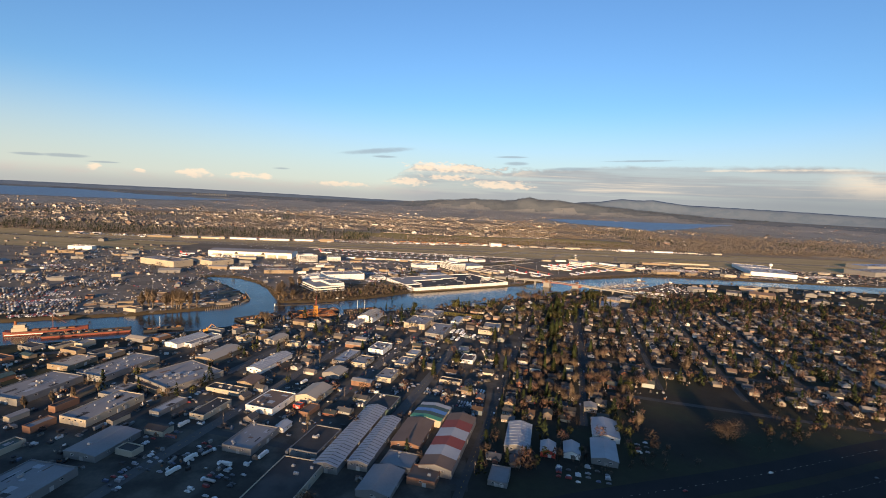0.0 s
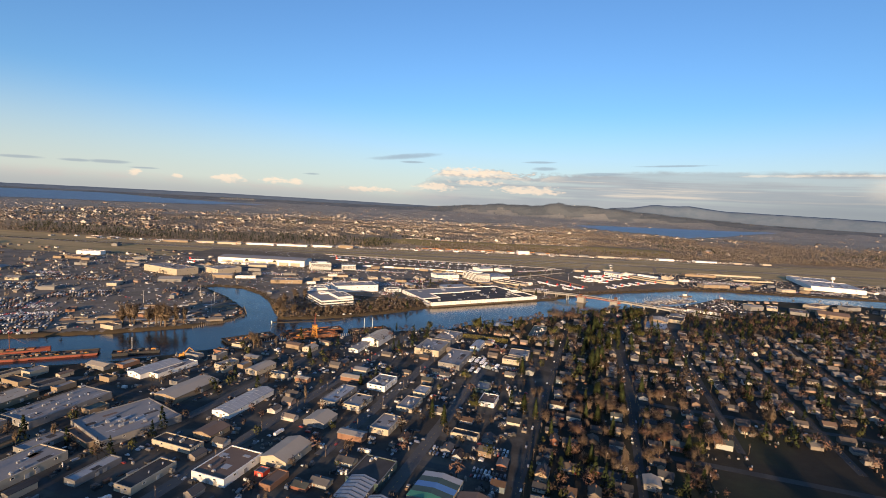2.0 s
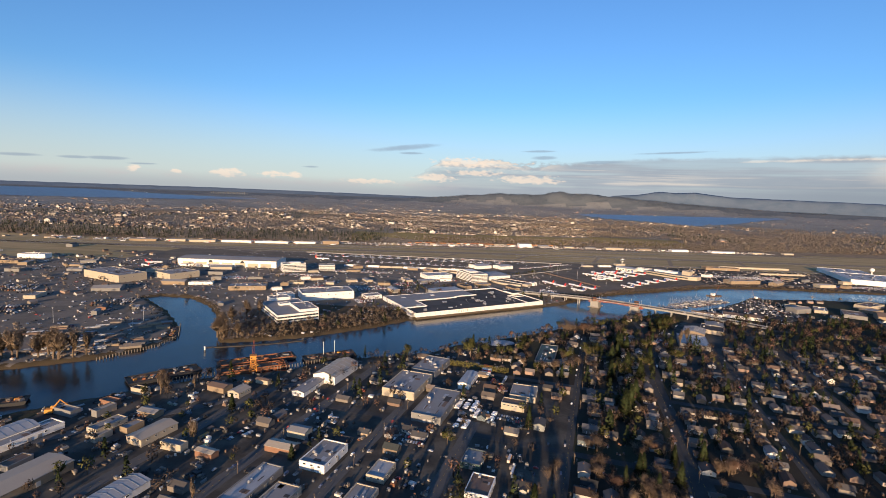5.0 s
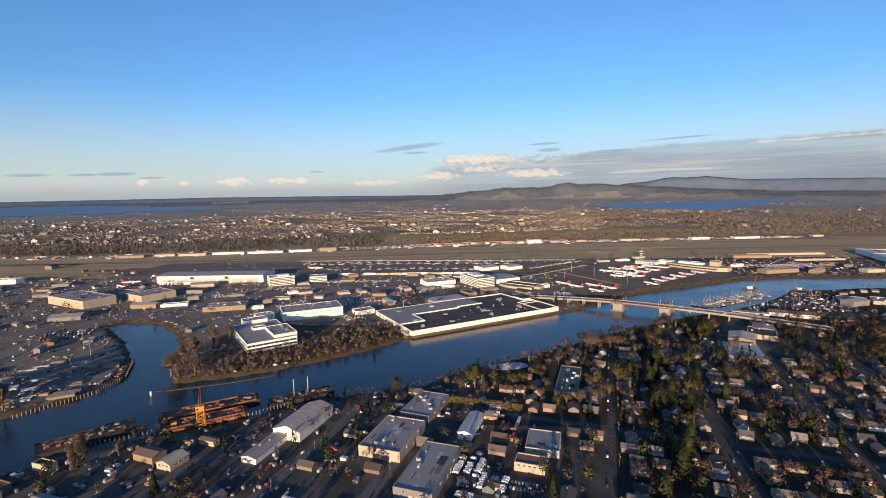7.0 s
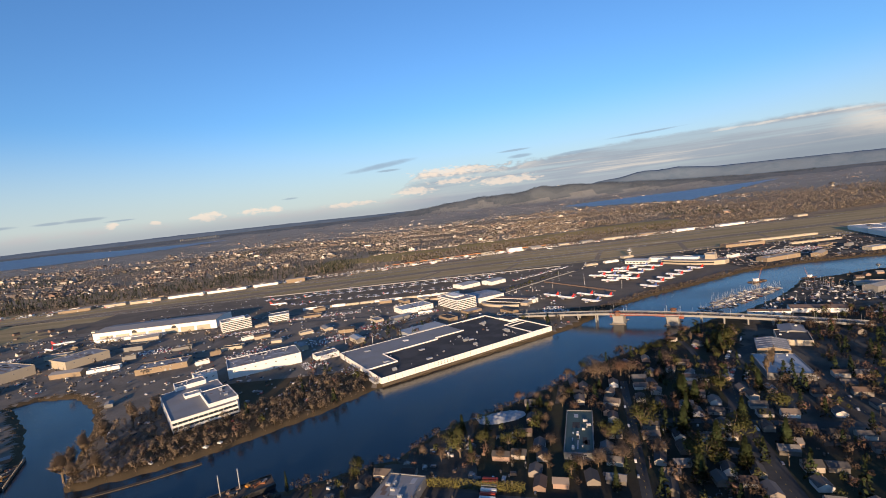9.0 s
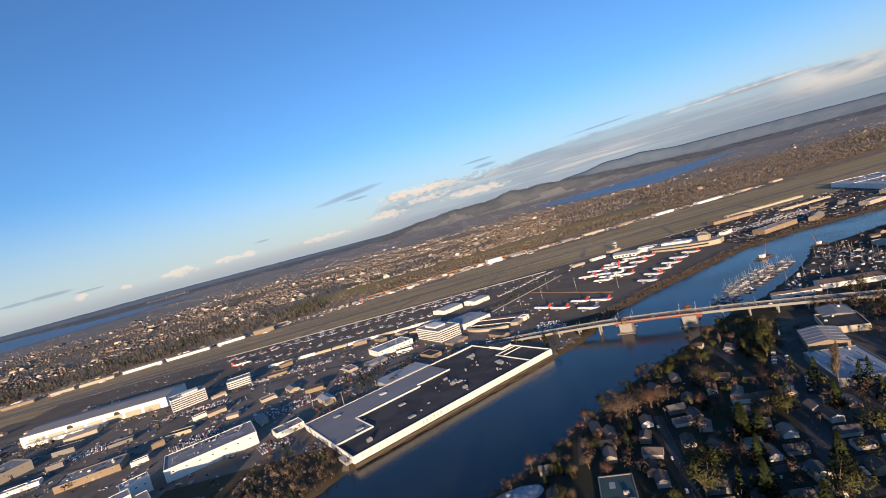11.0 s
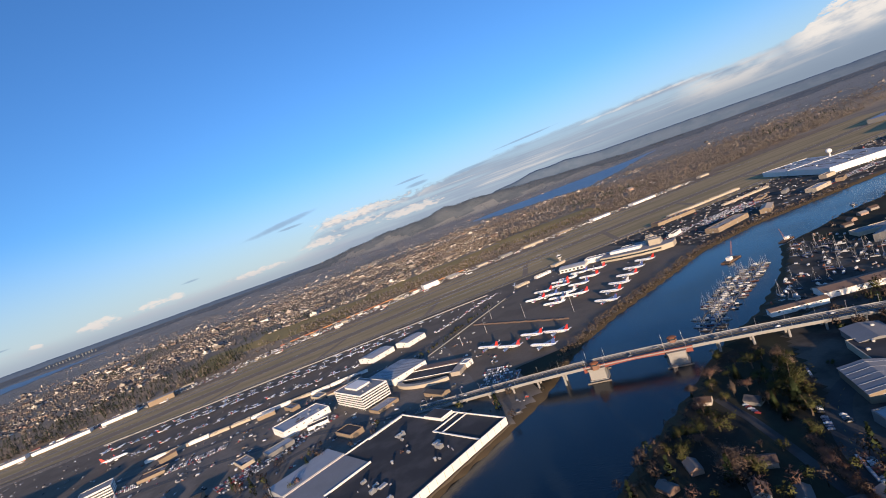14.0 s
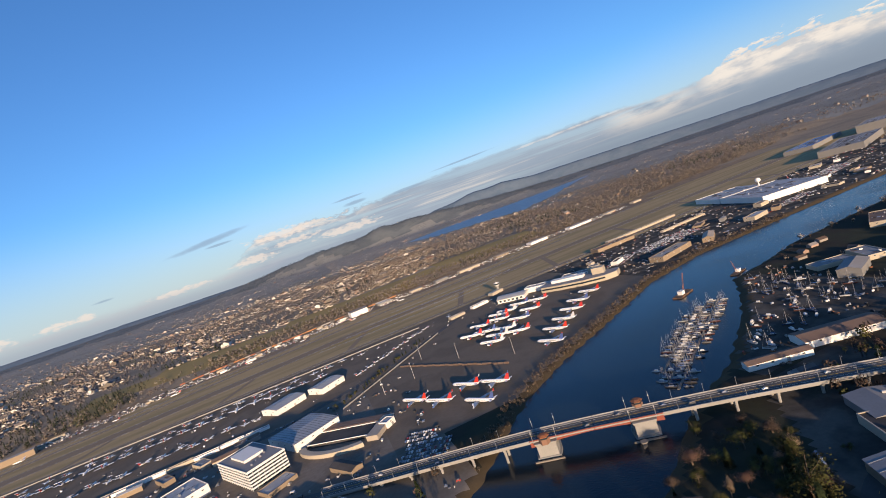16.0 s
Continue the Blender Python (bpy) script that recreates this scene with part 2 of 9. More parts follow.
M["orange"] = mat("orange_paint", (0.55, 0.24, 0.05), 0.7, 0.3, 0.4)
M["darkroof"] = mat("dark_membrane_roof", (0.045, 0.042, 0.042), 0.9, 0.4, 0.06, second=(0.065, 0.06, 0.058))
M["greyroof"] = mat("grey_membrane_roof", (0.23, 0.225, 0.225), 0.85, 0.35, 0.08, second=(0.22, 0.22, 0.225))
M["whiteroof"] = mat("white_metal_roof", (0.32, 0.33, 0.345), 0.6, 0.3, 0.12)
M["brownroof"] = mat("brown_roof", (0.16, 0.11, 0.085), 0.85, 0.35, 0.1)
M["tanroof"] = mat("tan_metal_roof", (0.36, 0.31, 0.25), 0.7, 0.2, 0.1)
M["tealroof"] = mat("teal_roof", (0.05, 0.085, 0.08), 0.7, 0.3, 0.1)
M["redroof"] = mat("red_roof", (0.22, 0.055, 0.045), 0.75, 0.25, 0.2)
M["blueroof"] = mat("blue_roof", (0.08, 0.2, 0.42), 0.7, 0.3, 0.2)
M["greenroof"] = mat("green_roof", (0.07, 0.27, 0.16), 0.7, 0.3, 0.2)
M["tarp"] = mat("blue_tarpaulin", (0.05, 0.13, 0.34), 0.6, 0.3, 0.3)
M["steel"] = mat("galvanised_steel", (0.42, 0.42, 0.42), 0.5, 0.2, 0.5, metal=0.6)
M["dark"] = mat("dark_metal", (0.03, 0.03, 0.032), 0.6, 0.3, 0.4)
M["glass"] = mat("window_glass", (0.025, 0.035, 0.045), 0.14, 0.1, 0.3, spec=0.9)
M["frame"] = mat("window_frame", (0.6, 0.58, 0.55), 0.6, 0.1, 0.3)
M["door"] = mat("roller_door", (0.34, 0.33, 0.31), 0.7, 0.2, 0.5, rand=0.3)
M["housewall"] = mat("house_siding", (0.5, 0.48, 0.45), 0.8, 0.15, 0.4, rand=0.25, palette=(
    (0.42, 0.40, 0.36), (0.22, 0.22, 0.23), (0.31, 0.24, 0.165), (0.13, 0.16, 0.18), (0.50, 0.46, 0.38), (0.20, 0.15, 0.11), (0.30, 0.31, 0.29), (0.24, 0.10, 0.065), (0.16, 0.13, 0.11)))
M["houseroof"] = mat("shingle_roof", (0.12, 0.12, 0.12), 0.9, 0.35, 0.3, rand=0.35, palette=(
    (0.055, 0.055, 0.058), (0.08, 0.062, 0.05), (0.04, 0.04, 0.042), (0.10, 0.097, 0.097), (0.07, 0.045, 0.034), (0.05, 0.056, 0.053)))
M["farwall"] = mat("far_house_wall", (0.5, 0.45, 0.4), 0.85, 0.1, 0.3, rand=0.35, island=True, palette=(
    (0.40, 0.36, 0.31), (0.22, 0.19, 0.165), (0.32, 0.28, 0.24), (0.15, 0.13, 0.11), (0.55, 0.51, 0.46), (0.26, 0.18, 0.14)))
M["farroof"] = mat("far_house_roof", (0.12, 0.12, 0.12), 0.9, 0.2, 0.2, rand=0.4, island=True, palette=(
    (0.09, 0.085, 0.085), (0.14, 0.115, 0.10), (0.07, 0.065, 0.065), (0.18, 0.165, 0.155), (0.11, 0.075, 0.06)))
M["carpaint"] = mat("car_paint", (0.5, 0.5, 0.5), 0.35, 0.05, 1.0, spec=0.6, rand=0.1, palette=(
    (0.72, 0.72, 0.72), (0.05, 0.05, 0.055), (0.30, 0.31, 0.33), (0.75, 0.74, 0.70), (0.10, 0.13, 0.2), (0.32, 0.04, 0.035), (0.45, 0.46, 0.47), (0.16, 0.16, 0.17)))
M["manycars"] = mat("many_car_paints", (0.5, 0.5, 0.5), 0.35, 0.05, 1.0, spec=0.6, island=True, palette=(
    (0.6, 0.6, 0.6), (0.05, 0.05, 0.055), (0.26, 0.27, 0.29), (0.62, 0.6, 0.57), (0.08, 0.1, 0.16), (0.26, 0.04, 0.035), (0.36, 0.37, 0.38), (0.12, 0.12, 0.13)))
M["manybits"] = mat("many_small_things", (0.4, 0.4, 0.4), 0.8, 0.2, 0.5, island=True, palette=(
    (0.5, 0.49, 0.47), (0.05, 0.05, 0.05), (0.24, 0.23, 0.22), (0.13, 0.1, 0.08), (0.62, 0.6, 0.57), (0.09, 0.12, 0.17), (0.2, 0.09, 0.05), (0.3, 0.27, 0.23), (0.08, 0.08, 0.08), (0.36, 0.35, 0.34)))
M["vanwhite"] = mat("van_white_paint", (0.75, 0.75, 0.75), 0.4, 0.08, 1.0, spec=0.5)
M["container"] = mat("container_paint", (0.3, 0.1, 0.06), 0.7, 0.3, 0.5, rand=0.2, palette=(
    (0.36, 0.10, 0.06), (0.10, 0.20, 0.32), (0.40, 0.38, 0.35), (0.45, 0.22, 0.06), (0.12, 0.25, 0.18), (0.55, 0.53, 0.5)))
M["tyre"] = mat("tyre_rubber", (0.02, 0.02, 0.02), 0.9, 0.1, 1.0)
M["bark"] = mat("bark", (0.13, 0.095, 0.065), 0.95, 0.4, 0.6)
M["twigs"] = mat("bare_twigs", (0.15, 0.108, 0.08), 0.95, 0.35, 0.3, rand=0.3, second=(0.10, 0.072, 0.054), spec=0.08, puff=True)
M["twigs_red"] = mat("reddish_twigs", (0.16, 0.095, 0.07), 0.95, 0.35, 0.3, rand=0.25, spec=0.08, puff=True)
M["twigs_tan"] = mat("tan_twigs", (0.215, 0.16, 0.112), 0.95, 0.3, 0.3, rand=0.2, spec=0.08, puff=True)
M["conifer"] = mat("conifer_needles", (0.04, 0.052, 0.022), 0.95, 0.4, 0.4, rand=0.3, spec=0.08, puff=True)
M["leaf"] = mat("evergreen_leaves", (0.075, 0.075, 0.026), 0.9, 0.4, 0.4, rand=0.3, spec=0.08, puff=True)
M["hedge"] = mat("yellow_green_hedge", (0.12, 0.105, 0.03), 0.9, 0.4, 0.4)
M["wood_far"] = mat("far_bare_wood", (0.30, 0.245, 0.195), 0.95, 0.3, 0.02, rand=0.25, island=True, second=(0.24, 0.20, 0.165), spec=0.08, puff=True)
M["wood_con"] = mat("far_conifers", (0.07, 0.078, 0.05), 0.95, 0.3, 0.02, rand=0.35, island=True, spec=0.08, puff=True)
# the blue of aerial haze is put into these two base colours
M["haze_wood"] = mat("hazed_distant_woods", (0.075, 0.10, 0.125), 0.95, 0.3, 0.006, rand=0.25, island=True, second=(0.06, 0.085, 0.105), spec=0.02, puff=True)
M["haze_ground"] = mat("hazed_distant_land", (0.16, 0.175, 0.18), 0.95, 0.45, 0.008, second=(0.115, 0.13, 0.14), spec=0.02)
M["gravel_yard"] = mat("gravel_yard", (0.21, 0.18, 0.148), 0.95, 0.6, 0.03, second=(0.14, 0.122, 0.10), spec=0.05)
# ground and woods greyed in base colour, a first step of distance haze
M["half_haze_ground"] = mat("half_hazed_ground", (0.25, 0.252, 0.24), 0.95, 0.45, 0.005, second=(0.195, 0.198, 0.19), spec=0.03)
M["half_haze_wood"] = mat("distant_woods", (0.22, 0.215, 0.20), 0.95, 0.3, 0.01, rand=0.4, island=True, second=(0.165, 0.17, 0.17), spec=0.03, puff=True)
M["bare_earth"] = mat("bare_earth", (0.27, 0.205, 0.14), 0.95, 0.5, 0.05, second=(0.19, 0.145, 0.10), spec=0.04)
M["slope_grass"] = mat("olive_winter_grass", (0.30, 0.235, 0.11), 0.95, 0.35, 0.012, second=(0.23, 0.19, 0.095), spec=0.02)
# mountain colour with the blue of the air before it mixed in
M["ridge"] = mat("hazed_far_ridge", (0.15, 0.195, 0.245), 1.0, 0.25, 0.01, second=(0.12, 0.165, 0.215), spec=0.0)
M["hull"] = mat("boat_hull", (0.4, 0.4, 0.4), 0.5, 0.1, 1.0, rand=0.2, palette=((0.45, 0.45, 0.44), (0.03, 0.05, 0.11), (0.16, 0.15, 0.14), (0.07, 0.08, 0.1), (0.6, 0.58, 0.55), (0.04, 0.04, 0.045), (0.12, 0.05, 0.04)))
M["plank"] = mat("weathered_planks", (0.20, 0.17, 0.14), 0.9, 0.4, 0.5)
M["boatdeck"] = mat("boat_deck", (0.30, 0.29, 0.27), 0.6, 0.3, 0.8, rand=0.2, palette=((0.3, 0.29, 0.28), (0.13, 0.11, 0.09), (0.06, 0.09, 0.15), (0.2, 0.19, 0.18), (0.08, 0.08, 0.08), (0.4, 0.39, 0.37)))
M["barge"] = mat("barge_deck", (0.10, 0.075, 0.055), 0.9, 0.5, 0.2, second=(0.17, 0.09, 0.05))
M["fuselage"] = mat("aircraft_white", (0.78, 0.78, 0.78), 0.35, 0.06, 0.5, spec=0.5)
M["tailpaint"] = mat("aircraft_tail", (0.6, 0.05, 0.04), 0.4, 0.05, 0.5, palette=((0.55, 0.04, 0.03), (0.6, 0.05, 0.03), (0.08, 0.12, 0.3), (0.6, 0.6, 0.62), (0.5, 0.05, 0.05)))
M["bridgered"] = mat("bridge_red_paint", (0.20, 0.055, 0.038), 0.7, 0.3, 0.3)
M["line"] = mat("road_marking", (0.6, 0.6, 0.55), 0.8, 0.3, 0.5)
M["yline"] = mat("yellow_marking", (0.5, 0.33, 0.05), 0.8, 0.3, 0.5)
M["rail"] = mat("goods_wagon", (0.2, 0.1, 0.06), 0.8, 0.3, 0.3, rand=0.2, palette=((0.24, 0.09, 0.05), (0.10, 0.09, 0.085), (0.34, 0.16, 0.07), (0.3, 0.28, 0.26)))


def make_lake():
    return mat("lake_water", (0.085, 0.125, 0.185), 0.42, 0.2, 0.003, spec=0.5)


def make_water():
    m = bpy.data.materials.new("river_water")
    nt = nodes_of(m)
    b = nd(nt, "ShaderNodeBsdfPrincipled")
    out = nd(nt, "ShaderNodeOutputMaterial")
    nt.links.new(b.outputs[0], out.inputs[0])
    geo = nd(nt, "ShaderNodeNewGeometry")
    big, fine = nd(nt, "ShaderNodeTexNoise"), nd(nt, "ShaderNodeTexNoise")
    for n, s in ((big, 0.012), (fine, 0.9)):
        n.inputs["Scale"].default_value, n.inputs["Detail"].default_value = s, 4.0
        nt.links.new(geo.outputs["Position"], n.inputs["Vector"])
    nt.links.new(mixc(nt, big.outputs[0], (0.006, 0.013, 0.020), (0.015, 0.022, 0.026)), b.inputs["Base Color"])
    nt.links.new(mth(nt, "ADD", 0.13, mth(nt, "MULTIPLY", smooth(nt, big.outputs[0], 0.4, 0.65), 0.12)), b.inputs["Roughness"])
    b.inputs["IOR"].default_value = 1.33
    bump = nd(nt, "ShaderNodeBump")
    bump.inputs["Strength"].default_value, bump.inputs["Distance"].default_value = 0.35, 0.25
    nt.links.new(fine.outputs[0], bump.inputs["Height"])
    nt.links.new(bump.outputs[0], b.inputs["Normal"])
    return m


M["water"] = make_water()
M["lake"] = make_lake()

# ---------------------------------------------------------------- mesh helpers


class MB:
    """Collects faces for one mesh."""

    def __init__(self):
        self.v, self.f, self.k = [], [], []

    def add(self, vs, fs, k=0):
        o = len(self.v)
        self.v += [tuple(p) for p in vs]
        self.f += [tuple(i + o for i in f) for f in fs]
        self.k += [k] * len(fs)
        return self

    def box(self, cx, cy, z0, sx, sy, sz, k=0, a=0.0):
        c, s = math.cos(a), math.sin(a)
        vs = []
        for z in (z0, z0 + sz):
            for dx, dy in ((-1, -1), (1, -1), (1, 1), (-1, 1)):
                px, py = dx * sx / 2, dy * sy / 2
                vs.append((cx + px * c - py * s, cy + px * s + py * c, z))
        return self.add(vs, [(3, 2, 1, 0), (4, 5, 6, 7), (0, 1, 5, 4), (1, 2, 6, 5), (2, 3, 7, 6), (3, 0, 4, 7)], k)

    def prism(self, pts, z0, z1, k=0):
        n = len(pts)
        vs = [(x, y, z0) for x, y in pts] + [(x, y, z1) for x, y in pts]
        fs = [tuple(range(n))[::-1], tuple(range(n, 2 * n))] + [(i, (i + 1) % n, n + (i + 1) % n, n + i) for i in range(n)]
        return self.add(vs, fs, k)

    def gable(self, L, W, z0, rise, over=0.3, t=0.18, k=0, cx=0, cy=0):
        """A pitched roof with thickness; the ridge along x."""
        l, w = L / 2 + over, W / 2 + over
        drop = rise * over / (W / 2)
        prof = [(-w, z0 - drop), (0, z0 + rise), (w, z0 - drop), (w, z0 - drop + t), (0, z0 + rise + t), (-w, z0 - drop + t)]
        vs = [(cx - l, cy + y, z) for y, z in prof] + [(cx + l, cy + y, z) for y, z in prof]
        fs = [(0, 1, 4, 5), (1, 2, 3, 4), (11, 10, 7, 6), (10, 9, 8, 7)] + [(i, i + 6, (i + 1) % 6 + 6, (i + 1) % 6) for i in range(6)]
        return self.add(vs, fs, k)

    def gable_wall(self, L, W, h, rise, k=0, cx=0, cy=0):
        """Walls with pointed ends under a pitched roof."""
        l, w = L / 2, W / 2
        vs = []
        for x in (-l, l):
            vs += [(cx + x, cy - w, 0), (cx + x, cy + w, 0), (cx + x, cy + w, h), (cx + x, cy, h + rise), (cx + x, cy - w, h)]
        return self.add(vs, [(0, 4, 3, 2, 1), (5, 6, 7, 8, 9), (0, 5, 9, 4), (1, 2, 7, 6), (4, 9, 8, 3), (3, 8, 7, 2)], k)

    def cyl(self, x, y, z0, z1, r0, r1=None, n=10, k=0):
        r1 = r0 if r1 is None else r1
        vs = [(x + r * math.cos(6.28318 * i / n), y + r * math.sin(6.28318 * i / n), z) for r, z in ((r0, z0), (r1, z1)) for i in range(n)]
        return self.add(vs, [tuple(range(n))[::-1], tuple(range(n, 2 * n))] + [(i, (i + 1) % n, n + (i + 1) % n, n + i) for i in range(n)], k)

    def tube(self, p, q, r0, r1=None, n=4, k=0):
        r1 = r0 if r1 is None else r1
        p, q = Vector(p), Vector(q)
        d = (q - p).normalized()
        u = d.cross(Vector((0, 0, 1)) if abs(d.z) < 0.9 else Vector((1, 0, 0))).normalized()
        w = d.cross(u)
        vs = [c + r * (u * math.cos(6.28318 * i / n) + w * math.sin(6.28318 * i / n)) for c, r in ((p, r0), (q, r1)) for i in range(n)]
        return self.add(vs, [tuple(range(n))[::-1], tuple(range(n, 2 * n))] + [(i, (i + 1) % n, n + (i + 1) % n, n + i) for i in range(n)], k)

    def loft(self, rings, k=0):
        """Closed rings of equal size, joined in turn and capped."""
        n = len(rings[0])
        vs = [p for r in rings for p in r]
        fs = [(j * n + i, j * n + (i + 1) % n, (j + 1) * n + (i + 1) % n, (j + 1) * n + i) for j in range(len(rings) - 1) for i in range(n)]
        fs += [tuple(range(n))[::-1], tuple(range((len(rings) - 1) * n, len(rings) * n))]
        return self.add(vs, fs, k)

    def mesh(self, name, *mats, flat=True):
        me = bpy.data.meshes.new(name)
        me.from_pydata(self.v, [], self.f)
        for m in mats:
            me.materials.append(M[m] if isinstance(m, str) else m)
        if len(mats) > 1:
            me.polygons.foreach_set("material_index", self.k)
        if not flat:
            me.polygons.foreach_set("use_smooth", [True] * len(self.f))
        me.update()
        return me


def np_mesh(name, verts, faces, *mats, index=None, puff=None):
    """A mesh of many triangles or quads from arrays."""
    me = bpy.data.meshes.new(name)
    verts, faces = np.asarray(verts, dtype=np.float32), np.asarray(faces, dtype=np.int32)
    me.vertices.add(len(verts))
    me.vertices.foreach_set("co", verts.ravel())
    n = faces.shape[1]
    me.loops.add(faces.size)
    me.loops.foreach_set("vertex_index", faces.ravel())
    me.polygons.add(len(faces))
    me.polygons.foreach_set("loop_start", np.arange(0, faces.size, n, dtype=np.int32))
    for m in mats:
        me.materials.append(M[m])
    if index is not None:
        me.polygons.foreach_set("material_index", np.asarray(index, dtype=np.int32))
    me.update(calc_edges=True)
    if puff is not None:
        a = me.attributes.new("puff", "FLOAT_VECTOR", "POINT")
        a.data.foreach_set("vector", np.asarray(puff, np.float32).ravel())
    return me


def thing(name, label, category, x=0.0, y=0.0, z=None, deg=0.0, group="", kind="", data=None):
    """A top-level thing: an Empty at its base, or a mesh."""
    ob = new(name, data)
    ob.matrix_world = pose(x, y, LAND if z is None else z, 0, 0, deg)
    return tagged(ob, label, category, group, kind)


def part(name, mb, material, parent, label="", at=None, flat=True):
    """One mesh object under a thing or a part. mb: an MB or a finished mesh."""
    me = mb.mesh(name, *(material if isinstance(material, tuple) else (material,)), flat=flat) if isinstance(mb, MB) else mb
    ob = new(name, me)
    ob.parent = parent
    if at is not None:
        ob.matrix_basis = at
    if label:
        ob["label"] = label
    return ob


LAND = 2.0
rng = random.Random(7)
nrng = np.random.default_rng(5)

# ---------------------------------------------------------------- the plan: river, streets

EAST = [(-900, 262), (-416, 443), (-323, 490), (-262, 530), (-240, 565), (-240, 592), (-262, 632), (-310, 685), (-366, 732), (-357, 745), (-320, 742),
        (-280, 712), (-248, 672), (-215, 612), (-196, 583), (-160, 596), (-126, 614), (-75, 655), (-40, 693), (118, 791), (140, 806), (156, 821),
        (186, 854), (209, 875), (255, 905), (324, 940), (416, 990), (504, 1010), (812, 1005), (1300, 1040), (2100, 1110)]
WEST = [(2100, 1000), (1300, 945), (812, 915), (677, 930), (531, 928), (475, 915), (431, 910), (402, 880), (363, 846), (300, 803), (267, 790), (243, 777),
        (205, 750), (174, 731), (135, 705), (100, 676), (65, 650), (6, 612), (-10, 590), (-68, 568), (-94, 553), (-116, 531), (-160, 512), (-190, 490),
        (-238, 446), (-272, 421), (-358, 381), (-900, 130)]
RIVER = np.array(EAST + WEST, dtype=float)


def river_depth(px, py):
    """Signed distance to the river's bank, inside positive."""
    px, py = np.asarray(px, float), np.asarray(py, float)
    best = np.full(px.shape, 1e9)
    inside = np.zeros(px.shape, bool)
    n = len(RIVER)
    for i in range(n):
        (ax, ay), (bx, by) = RIVER[i], RIVER[(i + 1) % n]
        dx, dy = bx - ax, by - ay
        t = np.clip(((px - ax) * dx + (py - ay) * dy) / (dx * dx + dy * dy), 0, 1)
        best = np.minimum(best, np.hypot(px - ax - t * dx, py - ay - t * dy))
        if ay != by:
            cross = ((ay > py) != (by > py)) & (px < (bx - ax) * (py - ay) / (by - ay) + ax)
            inside ^= cross
    return np.where(inside, best, -best)


FAR = 4480.0
CX, CY = 50.0, 300.0


def bend(x):
    """How far the far side of the airfield lies nearer or farther than beside the terminal."""
    x = np.asarray(x, float)
    return np.clip(np.where(x < 150, 0.24 * (x - 150), 0.12 * (x - 150)), -260, 130)


def far_side(x, y):
    return x, y + float(bend(x))



def land_height(x, y):
    """Flat valley floor; the hills beyond it climb gently to the horizon. Behind the start a wooded ridge stands against the low sun."""
    x, y = np.asarray(x, float), np.asarray(y, float)
    d = np.hypot(x - CX, y - CY)
    u = np.clip((d - 1600) / (FAR - 1600 + 40), 0, 0.999)
    D = np.where(d < 1600, np.maximum(d, 1), 1600 + 2900 * u / (1 - u))
    h = 130 * (1 - np.minimum(1, np.maximum(d, 1) / D))
    # the hillside behind the railway
    edge = 1585 + bend(x)
    hill = np.clip((y - edge) / 150, 0, 1)
    roll = 0.5 + 0.5 * np.sin(x * 0.0043 + 1.0) * np.cos(x * 0.0021 + y * 0.002)
    h = h + (12 + 9 * roll) * hill * hill * (3 - 2 * hill) * np.clip(1 - (d - 1700) / 2400, 0, 1)
    # the low wooded hill beyond the lake
    az = np.degrees(np.arctan2(x - CX, y - CY))
    amp = np.interp(az, (-9, -4, 0, 3.5, 6.8, 8.7, 10, 13, 16, 20, 25, 32, 40), (0, 32, 59, 77, 74, 94, 105, 96, 85, 60, 36, 12, 0))
    up, down = np.clip((d - 3660) / 390, 0, 1), np.clip((d - 4090) / 240, 0, 1)
    wave = 1 + 0.05 * np.sin(az * 1.7 + d * 0.004) + 0.02 * np.sin(az * 4.3 + d * 0.011)
    h = h + amp * wave * up * up * (3 - 2 * up) * (1 - down * down * (3 - 2 * down))
    # the ridge in the south
    top = 71 + 4 * np.clip((x + 75) / 60, 0, 1) + 2.5 * np.sin(x * 0.021) + 1.5 * np.sin(x * 0.057 + 1)
    g = np.clip((-70 - y) / 170, 0, 1) * np.clip((900 + y) / 350, 0, 1)
    h = h + top * g * g * (3 - 2 * g)
    return LAND + h


def ground_z(x, y):
    return float(land_height(np.array([x]), np.array([y]))[0])


DS, DR = (0.2588, 0.9659), (0.9659, -0.2588)     # along the streets, across them
STREET_DEG = 75.0


def grid_xy(s, r):
    return DS[0] * s + DR[0] * r, DS[1] * s + DR[1] * r


def grid_sr(x, y):
    return DS[0] * x + DS[1] * y, DR[0] * x + DR[1] * y


class Taken:
    """Circles kept free (x, y, radius), sorted into squares of 30 m."""

    def __init__(self):
        self.cells = {}

    def append(self, c):
        x, y, r = c
        for i in range(int((x - r) // 30), int((x + r) // 30) + 1):
            for j in range(int((y - r) // 30), int((y + r) // 30) + 1):
                self.cells.setdefault((i, j), []).append(c)

    def extend(self, cs):
        for c in cs:
            self.append(c)

    def near(self, x, y, r):
        for i in range(int((x - r) // 30), int((x + r) // 30) + 1):
            for j in range(int((y - r) // 30), int((y + r) // 30) + 1):
                yield from self.cells.get((i, j), ())


TAKEN = Taken()


def claim(x, y, L, W, deg):
    """Keeps a footprint free of houses, trees and cars."""
    a = radians(deg)
    m = max(1, int(W / 12 + 0.5))
    n = max(1, int(L / min(max(W, 4), 12) + 0.7))
    for i in range(n):
        for j in range(m):
            u, v = (i + 0.5) / n * L - L / 2, (j + 0.5) / m * W - W / 2
            TAKEN.append((x + u * math.cos(a) - v * math.sin(a), y + u * math.sin(a) + v * math.cos(a), 0.5 * math.hypot(L / n, W / m) * 0.92))


